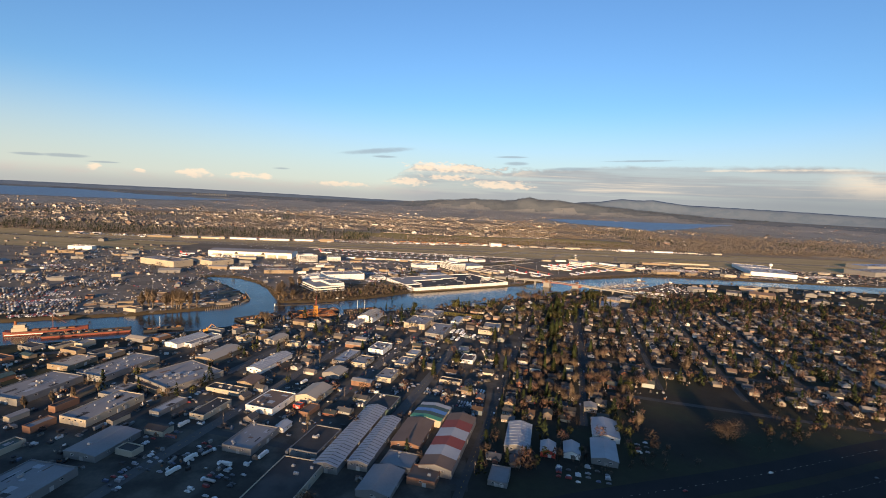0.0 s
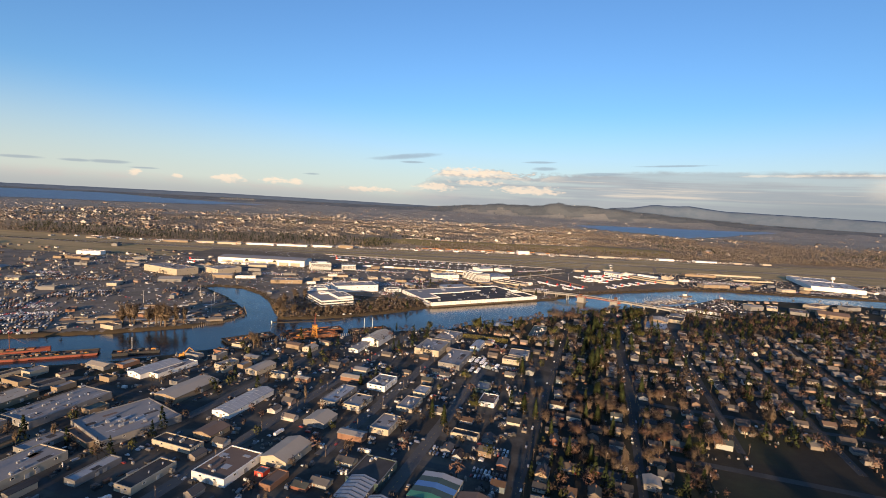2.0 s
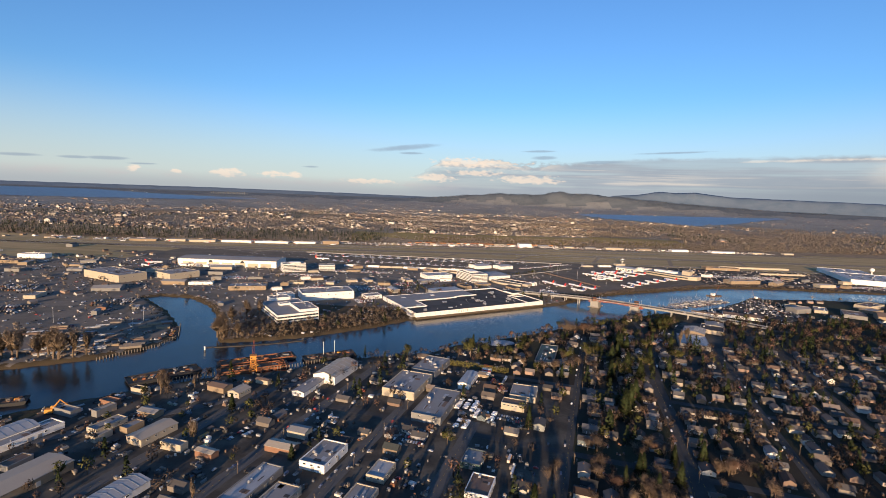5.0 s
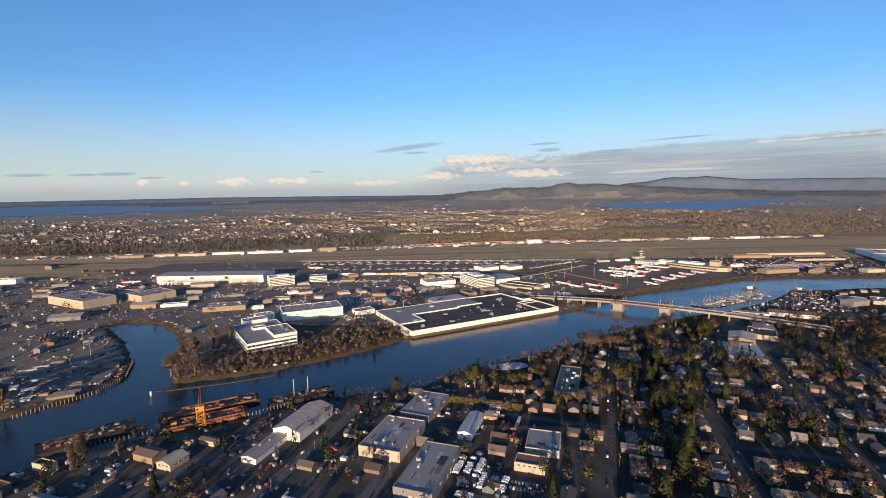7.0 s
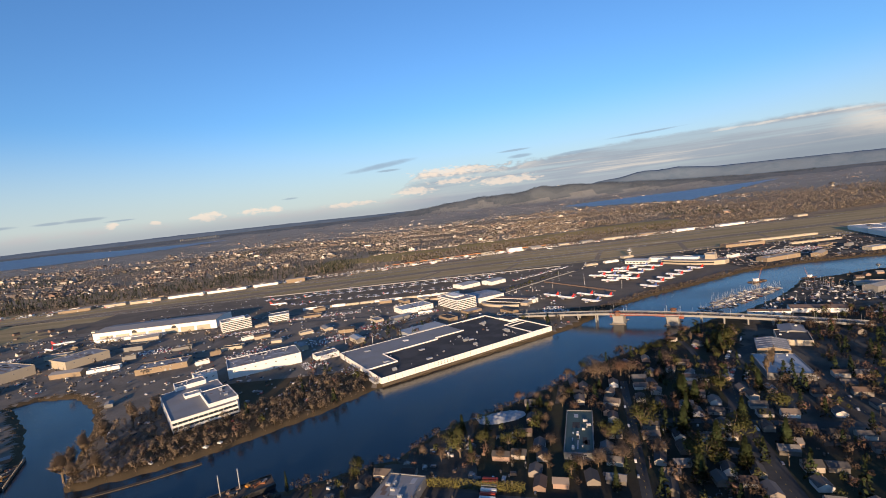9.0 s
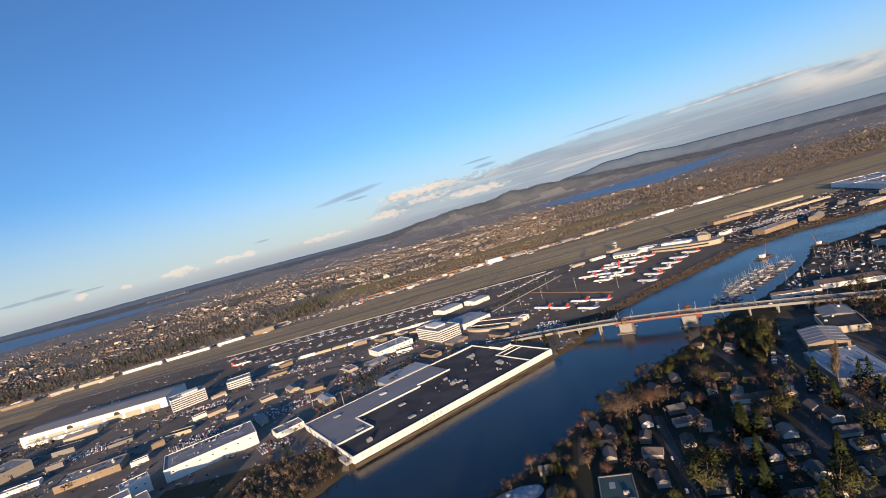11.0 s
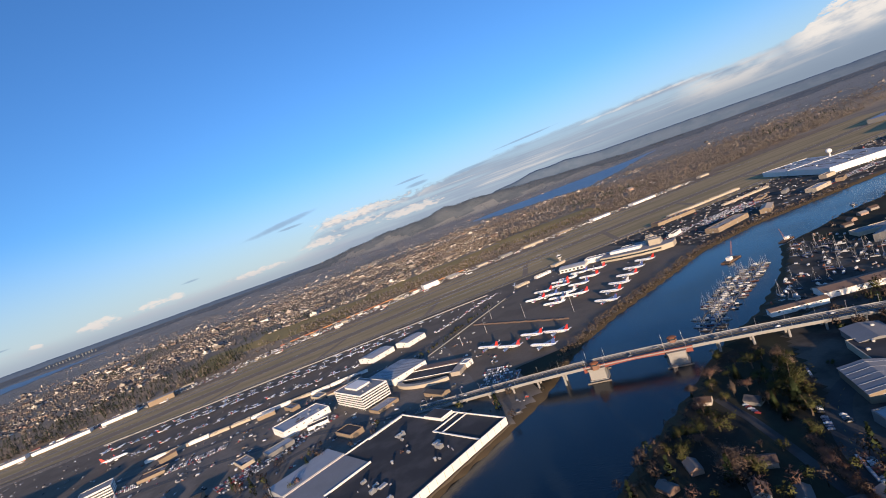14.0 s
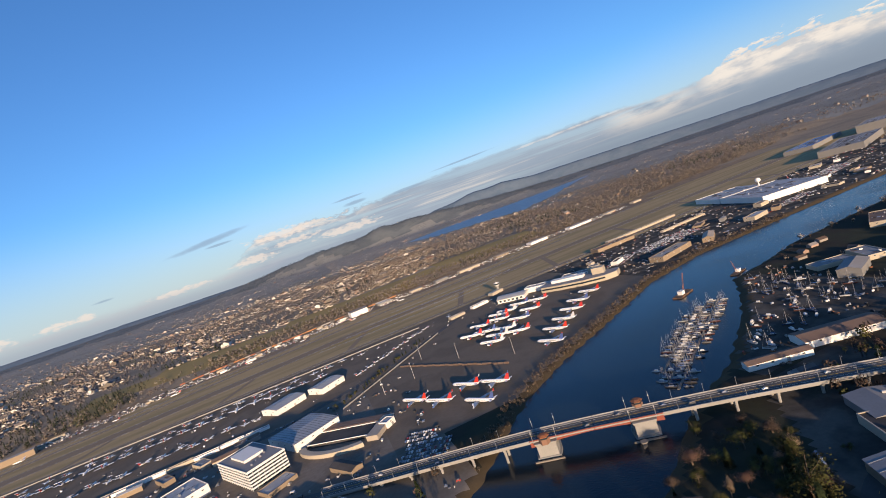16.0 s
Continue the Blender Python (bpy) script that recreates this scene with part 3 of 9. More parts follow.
def is_free(x, y, r):
    for ax, ay, ar in TAKEN.near(x, y, r):
        if (x - ax) ** 2 + (y - ay) ** 2 < (r + ar) ** 2:
            return False
    return True

# ---------------------------------------------------------------- ground and water


def axis_steps(lo, hi, a, b, fine, coarse):
    """Grid lines: close together between a and b, wider and wider outside."""
    mid = list(np.arange(a, b + 0.1, fine))
    out, step, x = [], fine, b
    while x < hi:
        step = min(coarse, step * 1.25)
        x += step
        out.append(min(x, hi))
    left, step, x = [], fine, a
    while x > lo:
        step = min(coarse, step * 1.25)
        x -= step
        left.append(max(x, lo))
    return np.array(left[::-1] + mid + out)


def zone_of(x, y, depth):
    """0 earth, 1 bank, 2 yard, 3 airfield grass, 4 apron, 5 far woods."""
    s, r = DS[0] * x + DS[1] * y, DR[0] * x + DR[1] * y
    k = np.zeros(x.shape, int)
    yb = y - bend(x) * np.clip((y - 1190) / 260, 0, 1)
    west = (r < -39) & (r > -330) & (s > 120) & (y < 640) & ((x < 34) | (y < 528))
    east = (y > 480) & (y < 1060) & (x > -1900) & (x < 150) & ((y - 0.6 * x > 655) | (x < -245))
    k[west] = 2
    k[east] = 10
    k[(x > 295) & (x < 440) & (y > 775) & (y < 900)] = 2
    k[(x > 196) & (x < 340) & (y > 560) & (y < 772) & ((y - 624) < (x - 188) * 1.5)] = 2
    k[(x > 420) & (x < 1200) & (y > 1000) & (y < 1215)] = 2
    k[(yb >= 1490) & (yb < 1605) & (np.abs(x) < 2000)] = 8
    k[(y > 1215) & (yb < 1500) & (np.abs(x) < 1700)] = 3
    k[(y > 1040) & (y <= 1215) & (x > -900) & (x < 160)] = 4
    k[(y > 980) & (y <= 1215) & (x <= -640 + 40 * np.sin(y * 0.05)) & (x > -1900)] = 3
    k[(x > 115) & (x < 430) & (y > 880) & (y < 1215)] = 4
    k[(x > -175) & (x < -45) & (y > 600) & (y < 735) & (0.84 * (x + 196) - (y - 583) < 75)] = 1
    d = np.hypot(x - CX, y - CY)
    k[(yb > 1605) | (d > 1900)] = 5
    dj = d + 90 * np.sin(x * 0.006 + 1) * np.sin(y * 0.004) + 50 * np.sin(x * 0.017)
    # farther land, its base colour greyed to suggest haze
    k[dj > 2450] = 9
    # nearest the horizon: land whose colour carries the haze
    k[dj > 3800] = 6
    k[(yb > 1640) & (yb < 1750) & (x > -330) & (x < 700)] = 7
    rag = 2.6 * np.sin(x * 0.9 + y * 0.4) * np.sin(y * 0.7 - x * 0.3) + 1.5 * np.sin(x * 2.3 + y * 1.9)
    k[(depth + rag > -8) & (depth < 12)] = 1
    return k


def make_ground():
    xs = axis_steps(CX - FAR, CX + FAR, -480, 700, 4.0, 60.0)
    ys = axis_steps(CY - FAR, CY + FAR, 340, 1060, 4.0, 60.0)
    X, Y = np.meshgrid(xs, ys)
    dep = river_depth(X, Y)
    Z = land_height(X, Y)
    wob = np.sin(X * 0.31 + Y * 0.17) * np.sin(X * 0.11 - Y * 0.23)
    t = np.clip((dep + 6 + 1.5 * wob) / 9, 0, 1)
    Z = Z * (1 - t) + (-1.6) * t
    nx, ny = len(xs), len(ys)
    i = np.arange(nx - 1)[None, :] + nx * np.arange(ny - 1)[:, None]
    F = np.stack([i, i + 1, i + 1 + nx, i + nx], -1).reshape(-1, 4)
    mx = (X[:-1, :-1] + X[1:, 1:]).ravel() / 2
    my = (Y[:-1, :-1] + Y[1:, 1:]).ravel() / 2
    keep = np.hypot(mx - CX, my - CY) < FAR
    k = zone_of(mx, my, (dep[:-1, :-1] + dep[1:, 1:]).ravel() / 2)
    me = np_mesh("ground", np.stack([X, Y, Z], -1).reshape(-1, 3), F[keep], "ground", "bank", "yard", "airgrass", "apron", "far_ground", "haze_ground", "slope_grass", "bare_earth", "half_haze_ground", "gravel_yard", index=k[keep])
    me.polygons.foreach_set("use_smooth", [True] * len(me.polygons))
    tagged(new("ground", me), "winter-brown valley floor rising to wooded hills", "ground", kind="structure")
    w = MB().prism([(-900, 60), (2100, 60), (2100, 1160), (-900, 1160)], -0.4, 0.0)
    tagged(new("water", w.mesh("water", "water")), "calm dark blue river with faint ripples", "water", kind="structure")


make_ground()


def reach(az, dip):
    """How far off the land lies that is seen at that bearing, so many degrees below the horizon."""
    a, lo, hi = radians(az), 1700.0, 4000.0
    for i in range(30):
        d = (lo + hi) / 2
        z = ground_z(CX + d * math.sin(a), CY + d * math.cos(a))
        lo, hi = (d, hi) if math.degrees(math.atan2(133 - z, d)) > dip else (lo, d)
    return lo


LAKES = []


def lake(label, near, far):
    """A distant lake on the land: bearings and dips of its near and its far shore."""
    n, mb, vs = 60, MB(), []
    a0, a1 = near[0][0], near[-1][0]
    azs, ds0, ds1 = [], [], []
    for i in range(n + 1):
        az = a0 + (a1 - a0) * i / n
        e0 = float(np.interp(az, [p[0] for p in near], [p[1] for p in near]))
        e1 = float(np.interp(az, [p[0] for p in far], [p[1] for p in far]))
        jag = 0.05 * noise.noise(Vector((az * 1.7, 1.0, 0))) + 0.03 * noise.noise(Vector((az * 5.0, 2.0, 0)))
        azs.append(az)
        ds0.append(reach(az, e0 + jag))
        ds1.append(max(ds0[-1], reach(az, e1 + jag * 0.6)))
        for j in range(13):
            d = ds0[-1] + (ds1[-1] - ds0[-1]) * j / 12
            x, y = CX + d * math.sin(radians(az)), CY + d * math.cos(radians(az))
            vs.append((x, y, ground_z(x, y) + 1.6))
    mb.add(vs, [(i * 13 + j, i * 13 + j + 1, (i + 1) * 13 + j + 1, (i + 1) * 13 + j) for i in range(n) for j in range(12)])
    tagged(new("water", mb.mesh("water", "lake")), label, "lake", kind="structure")
    LAKES.append((azs, ds0, ds1))


lake("long blue lake below the far hills", ((12.5, 1.6), (15.5, 1.88), (20.7, 2.05), (25, 2.22), (28.5, 1.77), (31.7, 1.15), (33, 0.95)), ((12.5, 1.5), (16, 1.36), (20.7, 1.28), (27, 1.12), (31, 1.0), (33, 0.92)))
lake("wide pale inlet beyond the wooded hills", ((-66, 1.35), (-47, 1.3), (-41, 1.32), (-34, 1.27), (-30, 1.15), (-26, 1.02)), ((-66, 0.42), (-47, 0.44), (-41, 0.5), (-36, 0.76), (-30, 0.93), (-26, 0.98)))


def make_hills(label, material, d0, profile, fine, seed):
    """Hills along the horizon: bearing and elevation of the skyline, in degrees."""
    mb, n, rows = MB(), 420, 7
    a0, a1 = profile[0][0], profile[-1][0]
    for i in range(n + 1):
        az = a0 + (a1 - a0) * i / n
        a = radians(az)
        el = float(np.interp(az, [p[0] for p in profile], [p[1] for p in profile]))
        el += fine * (noise.noise(Vector((az * 0.9, seed, 0))) + 0.6 * noise.noise(Vector((az * 3.1, seed, 4))) + 0.35 * noise.noise(Vector((az * 9.0, seed, 8))))
        for j in range(rows):
            f = j / (rows - 2)
            d = d0 + 260 * f
            x, y = CX + d * math.sin(a), CY + d * math.cos(a)
            low, peak = ground_z(x, y) - 3, 132 + d * math.tan(radians(el))
            h = max(0.0, peak - low) * (math.sin(min(f, 1) * 1.5708) ** 1.3 if j < rows - 1 else 0.3)
            h *= 1 + 0.22 * (1 - min(f, 1)) * noise.noise(Vector((az * 1.6, f * 3, seed + 2)))
            mb.v.append((x, y, low + h))
    mb.f = [(i * rows + j, i * rows + j + 1, (i + 1) * rows + j + 1, (i + 1) * rows + j) for i in range(n) for j in range(rows - 1)]
    mb.k = [0] * len(mb.f)
    tagged(new("backdrop", mb.mesh("backdrop", material, flat=False)), label, "hills", kind="structure")


# the blue of this mountain is painted haze
make_hills("wooded mountain in haze-blue colour under the rain cloud", "ridge", 4170, ((-76, -0.05), (-47, 0.02), (-30, 0.12), (-16, 0.05), (-4, -0.1), (14, 0.5), (17, 0.95), (18.5, 1.02), (20.2, 1.34), (21.3, 1.47), (22.6, 1.36), (24.5, 1.48), (26, 1.27), (28, 1.05), (32, 0.98), (38, 0.85), (46, 0.62), (58, 0.45), (78, 0.3)), 0.035, 1.0)

# ---------------------------------------------------------------- roads and runways


def ribbon(mb, pts, width, z0=LAND - 0.3, z1=LAND + 0.04, k=0):
    """A flat strip along a line of points."""
    P = [Vector((p[0], p[1], p[2] if len(p) > 2 else 0.0)) for p in pts]
    vs = []
    for i, p in enumerate(P):
        d = (P[min(i + 1, len(P) - 1)] - P[max(i - 1, 0)])
        d.z = 0
        d.normalize()
        nrm = Vector((-d.y, d.x, 0)) * width / 2
        for q, z in ((p + nrm, z1), (p - nrm, z1), (p - nrm, z0), (p + nrm, z0)):
            vs.append((q.x, q.y, z + p.z))
    n = len(P)
    fs = [(i * 4 + j, i * 4 + 4 + j, i * 4 + 4 + (j + 1) % 4, i * 4 + (j + 1) % 4) for i in range(n - 1) for j in range(4)]
    fs += [(0, 1, 2, 3), tuple((n - 1) * 4 + j for j in (3, 2, 1, 0))]
    return mb.add(vs, fs, k)


def curve_pts(pts, n=8):
    """A smooth line through a few points."""
    P = [Vector(p) for p in pts]
    out = []
    for i in range(len(P) - 1):
        a, b, c, d = P[max(i - 1, 0)], P[i], P[i + 1], P[min(i + 2, len(P) - 1)]
        for j in range(n):
            t = j / n
            out.append(0.5 * ((2 * b) + (c - a) * t + (2 * a - 5 * b + 4 * c - d) * t * t + (3 * b - a - 3 * c + d) * t ** 3))
    return out + [P[-1]]


def road(label, pts, width, z=0.0, lines=True, material="asphalt", centre="yline"):
    ob = tagged(new("road", ribbon(MB(), pts, width, z1=LAND + 0.04 + z).mesh("road", material)), label, "road", kind="structure")
    if lines:
        mb, acc = MB(), 0.0
        for a, b in zip(pts, pts[1:]):
            a, b = Vector((a[0], a[1], 0)), Vector((b[0], b[1], 0))
            L = (b - a).length
            k = 0.0
            while k + 1.6 < L:
                p, q = a + (b - a) * (k / L), a + (b - a) * ((k + 1.6) / L)
                ribbon(mb, [p, q], 0.10, LAND + 0.03 + z, LAND + 0.05 + z)
                k += 4.8
        if mb.v:
            part("centre_line", mb, centre, ob)
    return ob


STREETS = {-236: (290, 440), -188: (100, 520), -141: (285, 540), -94: (250, 455), -39: (110, 672), 19: (300, 660), 77: (385, 690), 135: (385, 700), 193: (385, 720), 251: (340, 760), 309: (350, 800), 370: (360, 820), 430: (370, 850)}
for r, (s0, s1) in STREETS.items():
    road("narrow worn asphalt street between houses" if r > -50 else "worn asphalt street between industrial yards", [grid_xy(s0, r), grid_xy((s0 + s1) / 2, r), grid_xy(s1, r)], 4.6 if r > -50 else 7.0, material="street" if r > -50 else "asphalt")
CROSS = {215: (-330, -39), 300: (-330, -39), 362: (19, 470), 440: (-236, 470), 535: (-141, 470), 615: (-39, 470)}
for s, (r0, r1) in CROSS.items():
    road("narrow asphalt cross street", [grid_xy(s, r0), grid_xy(s, r1)], 5.2, z=-0.012, lines=False, material="street")
road("worn yard road along the shipyard sheds", [tuple(p)[:2] for p in curve_pts([(-330, 352, 0), (-262, 383, 0), (-224, 392, 0), (-186, 424, 0), (-154, 450, 0), (-110, 489, 0), (-66, 540, 0)])], 6.5, z=0.01, lines=False)
# the road that runs up to the bridge
road("wide avenue that climbs to the bridge", [tuple(p)[:2] for p in curve_pts([(*grid_xy(360, 30), 0), (166, 560, 0), (188, 618, 0), (216, 672, 0), (250, 700, 0), (300, 702, 0), (345, 722, 0), (372, 716, 0)])], 9.0, z=0.012, material="street")
road("narrow lane to the river houses", [(190, 637), (193, 655), (200, 683), (205, 707), (208, 731)], 4.2, z=0.006, lines=False, material="street")
road("gravel path down to the water", [(86, 634), (97, 672)], 2.6, lines=False, material="yard")
road("avenue leading from the bridge past the offices", [tuple(p)[:2] for p in curve_pts([(68, 877, 0), (30, 895, 0), (-60, 938, 0), (-180, 960, 0), (-420, 985, 0)])], 8.0, z=0.012)
road("boulevard between offices and airfield", [(-800, 1012), (-300, 1012), (-60, 1012), (40, 1030), (160, 1085), (300, 1205)], 8.0, z=0.006)
road("service road beside the river warehouse", [tuple(p)[:2] for p in curve_pts([(-420, 850, 0), (-250, 830, 0), (-110, 840, 0), (-30, 893, 0), (30, 893, 0)])], 6.5, z=0.0)
highway = [tuple(p)[:2] for p in curve_pts([(-260, 130, 0), (-40, 165, 0), (70, 205, 0), (180, 240, 0), (300, 283, 0), (470, 330, 0), (760, 380, 0), (1200, 430, 0)])]
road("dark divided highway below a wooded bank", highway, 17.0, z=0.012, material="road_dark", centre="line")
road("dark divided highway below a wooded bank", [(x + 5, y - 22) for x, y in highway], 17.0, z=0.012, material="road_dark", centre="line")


def airfield():
    for name, label, y, w, x0, x1, m, q in (("runway", "long main runway, grey asphalt", 1350, 34, -1500, 1500, "runway", 0.65), ("runway", "short parallel runway", 1440, 14, -500, 620, "runway", 0.9),
                                            ("taxiway", "taxiway beside the parked aircraft", 1238, 14, -1400, 1300, "runway", 0.2), ("taxiway", "outer taxiway", 1480, 9, -1000, 1100, "runway", 1.0)):
        def line(off):
            return [(x, y + off + q * float(bend(x))) for x in np.linspace(x0, x1, 40)]
        ob = tagged(new(name, ribbon(MB(), line(0), w).mesh(name, m)), label, name, kind="structure")
        for e in (-w / 2 + 1.2, w / 2 - 1.2):
            part("edge_line", ribbon(MB(), line(e), 0.5, LAND + 0.03, LAND + 0.055), "line", ob)
    for i in range(7):
        x0, y0 = 120 + 22 * i, 1300 + 17 * i
        mb = ribbon(MB(), [tuple(p)[:2] for p in curve_pts([(x0 - 40, y0 + 6, 0), (x0 + 60, y0 + 2, 0), (x0 + 170 + 10 * i, y0 + 4, 0), (x0 + 230, y0 + 14, 0)])], 1.3, LAND + 0.03, LAND + 0.06 + 0.004 * i)
        tagged(new("marking", mb.mesh("marking", "yline" if i % 2 else "line")), "faded painted guide line on the airfield", "marking", kind="structure")
    for x in range(-900, 1000, 170):
        tagged(new("taxiway", ribbon(MB(), [(x, 1240 + 0.2 * float(bend(x))), (x + 40, 1338 + 0.65 * float(bend(x)))], 9.0, z1=LAND + 0.03).mesh("taxiway", "runway")), "short link between taxiway and runway", "taxiway", kind="structure")


airfield()

# ---------------------------------------------------------------- buildings


MESHES = {}


def cached(key, make):
    if key not in MESHES:
        MESHES[key] = make()
    return MESHES[key]


def window_mesh(w, h):
    """Frame and recessed pane; looks along -y."""
    def make():
        mb = MB()
        t = 0.08
        for cx, cz, sx, sz in ((0, 0, w, t), (0, h - t, w, t), (-w / 2 + t / 2, t, t, h - 2 * t), (w / 2 - t / 2, t, t, h - 2 * t)):
            mb.box(cx, 0, cz, sx, 0.16, sz, 0)
        mb.box(0, 0.03, t, w - 2 * t, 0.04, h - 2 * t, 1)
        return mb.mesh("window", "frame", "glass")
    return cached(("window", round(w, 1), round(h, 1)), make)


def door_mesh(w, h):
    def make():
        mb, vs = MB(), []
        n = max(3, int(h / 0.4))
        for i in range(n):
            for z, d in ((i + 0.02, 0.04), (i + 0.1, 0.07), (i + 0.9, 0.07), (i + 0.98, 0.04)):
                for sx, sy in ((-1, -1), (1, -1), (1, 1), (-1, 1)):
                    vs.append((sx * w / 2, sy * d, z * h / n))
        m = 4 * n
        fs = [(0, 3, 2, 1), tuple(4 * m - 4 + k for k in range(4))]
        fs += [(4 * r + k, 4 * r + (k + 1) % 4, 4 * r + 4 + (k + 1) % 4, 4 * r + 4 + k) for r in range(m - 1) for k in range(4)]
        mb.add(vs, fs)
        return mb.mesh("loading_door", "door")
    return cached(("door", round(w, 1), round(h, 1)), make)


def vent_mesh(i):
    def make():
        mb = MB()
        if i % 3 == 0:
            mb.box(0, 0, 0, 1.6, 1.1, 0.8).box(0, 0, 0.8, 1.3, 0.8, 0.15)
            mb.cyl(0.35, 0, 0.95, 1.1, 0.28, n=8)
        elif i % 3 == 1:
            mb.cyl(0, 0, 0, 0.7, 0.32, n=8).cyl(0, 0, 0.7, 0.95, 0.5, 0.3, n=8)
        else:
            mb.box(0, 0, 0, 2.4, 1.3, 1.0).box(0.9, 0, 1.0, 0.4, 1.0, 0.3).box(-0.5, 0, 1.0, 0.7, 0.7, 0.2)
        return mb.mesh("roof_unit", "steel")
    return cached(("vent", i % 3), make)


def edge_pose(L, W, side, along, z, out=0.05):
    """A place on a wall: side 0 south, 1 east, 2 north, 3 west; along from the middle."""
    if side == 0:
        return pose(along, -W / 2 - out, z, 0, 0, 0)
    if side == 1:
        return pose(L / 2 + out, along, z, 0, 0, 90)
    if side == 2:
        return pose(-along, W / 2 + out, z, 0, 0, 180)
    return pose(-L / 2 - out, -along, z, 0, 0, 270)


def building(label, x, y, L, W, deg, h, wall="grey", roof="greyroof", style="flat", rise=None, units=3, doors=2, windows=4, name="warehouse", category="warehouse", seams=0, group="", skirt=None, stripes=None, seam_mat="steel"):
    """A shed or block: walls, roof with edge, roof units, doors and windows as parts."""
    while deg > 135:
        deg -= 180
    claim(x, y, L, W, deg)
    ob = thing(name, label, category, x, y, None, deg, group)
    rr = random.Random(int(x * 13 + y * 7))
    if style == "flat":
        mb = MB()
        t = 0.3
        mb.box(0, -W / 2 + t / 2, 0, L, t, h).box(0, W / 2 - t / 2, 0, L, t, h)
        mb.box(-L / 2 + t / 2, 0, 0, t, W - 2 * t, h).box(L / 2 - t / 2, 0, 0, t, W - 2 * t, h)
        part("wall", mb, wall, ob)
        part("roof", MB().box(0, 0, h - 0.75, L - 2 * t, W - 2 * t, 0.35), roof, ob)
        mb = MB()
        for cy in (-W / 2 + 0.2, W / 2 - 0.2):
            mb.box(0, cy, h, L + 0.1, 0.5, 0.1)
        for cx in (-L / 2 + 0.2, L / 2 - 0.2):
            mb.box(cx, 0, h, 0.5, W - 0.9, 0.1)
        part("parapet_cap", mb, wall if wall in ("white", "cream", "tan", "brick", "grey") else "grey", ob)
        if L > 15 and roof != "darkroof":
            mb = MB()
            for i in range(int(3 + L * W / 90)):
                mb.box(rr.uniform(-0.4, 0.4) * L, rr.uniform(-0.38, 0.38) * W, h - 0.4, rr.uniform(0.8, 0.2 * L), rr.choice((0.5, 0.8, 2.4, 4.0)), 0.05, rr.choice((0, 1, 2, 2)))
            tagged(part("roof_covering", mb, ("darkroof", "brownroof", "whiteroof"), ob), "patched and soiled roof covering", kind="stuff")
        top = h - 0.4
    else:
        rise = rise if rise is not None else W * 0.13
        part("wall", MB().gable_wall(L, W, h, rise), wall, ob)
        if stripes:
            n = len(stripes)
            for i, m in enumerate(stripes):
                mb = MB().gable(L / n - 0.02, W, h, rise, over=0.0, t=0.15, cx=-L / 2 + L * (i + 0.5) / n)
                part("roof_panel", mb, m, ob)
        else:
            part("roof", MB().gable(L, W, h, rise, over=0.35), roof, ob)
        if seams:
            mb = MB()
            sl = math.atan2(rise, W / 2)
            for i in range(seams):
                cx = -L / 2 + L * (i + 0.5) / seams
                for sg in (-1, 1):
                    a = (cx - 0.12, sg * W / 2, h + 0.2)
                    b = (cx + 0.12, sg * W / 2, h + 0.2)
                    c = (cx + 0.12, 0, h + rise + 0.2)
                    d = (cx - 0.12, 0, h + rise + 0.2)
                    lo = [(p[0], p[1], p[2] + 0.08) for p in (a, b, c, d)]
                    mb.add([a, b, c, d] + lo, [(4, 5, 6, 7), (0, 1, 5, 4), (1, 2, 6, 5), (2, 3, 7, 6), (3, 0, 4, 7)])
            part("roof_seams", mb, seam_mat, ob)
        top = None
    for i in range(units):
        ux, uy = rr.uniform(-0.42, 0.42) * L, rr.uniform(-0.36, 0.36) * W
        uz = top if top is not None else h + rise * (1 - abs(uy) / (W / 2)) + 0.1
        part("roof_unit", vent_mesh(rr.randrange(3)), None, ob, at=pose(ux, uy, uz, 0, 0, rr.choice((0, 90))))
    dw, dh = 1.9, min(2.3, h * 0.62)
    sides = [i for i in range(4)]
    facing = sorted(sides, key=lambda q: math.sin(radians(deg + (-90, 0, 90, 180)[q])))     # walls that face the south first
    for i in range(doors):
        q = facing[i % 2]
        ln = L if q in (0, 2) else W
        part("loading_door", door_mesh(dw, dh), None, ob, at=edge_pose(L, W, q, (i // 2 - doors / 4 + 0.25) * min(4.5, ln / (doors + 1)) + ln * 0.12, 0.0))
    for i in range(windows):
        q = facing[i % 2]
        ln = (L if q in (0, 2) else W) - 2.0
        k = i // 2
        nn = max(1, (windows + 1) // 2)
        part("window", window_mesh(1.5, 0.9), None, ob, at=edge_pose(L, W, q, -ln / 2 + ln * (k + 0.5) / nn, min(h - 1.5, h * 0.62)))
    if skirt:
        part("plinth", MB().box(0, 0, 0, L + 0.12, W + 0.12, 0.7), skirt, ob)
    return ob


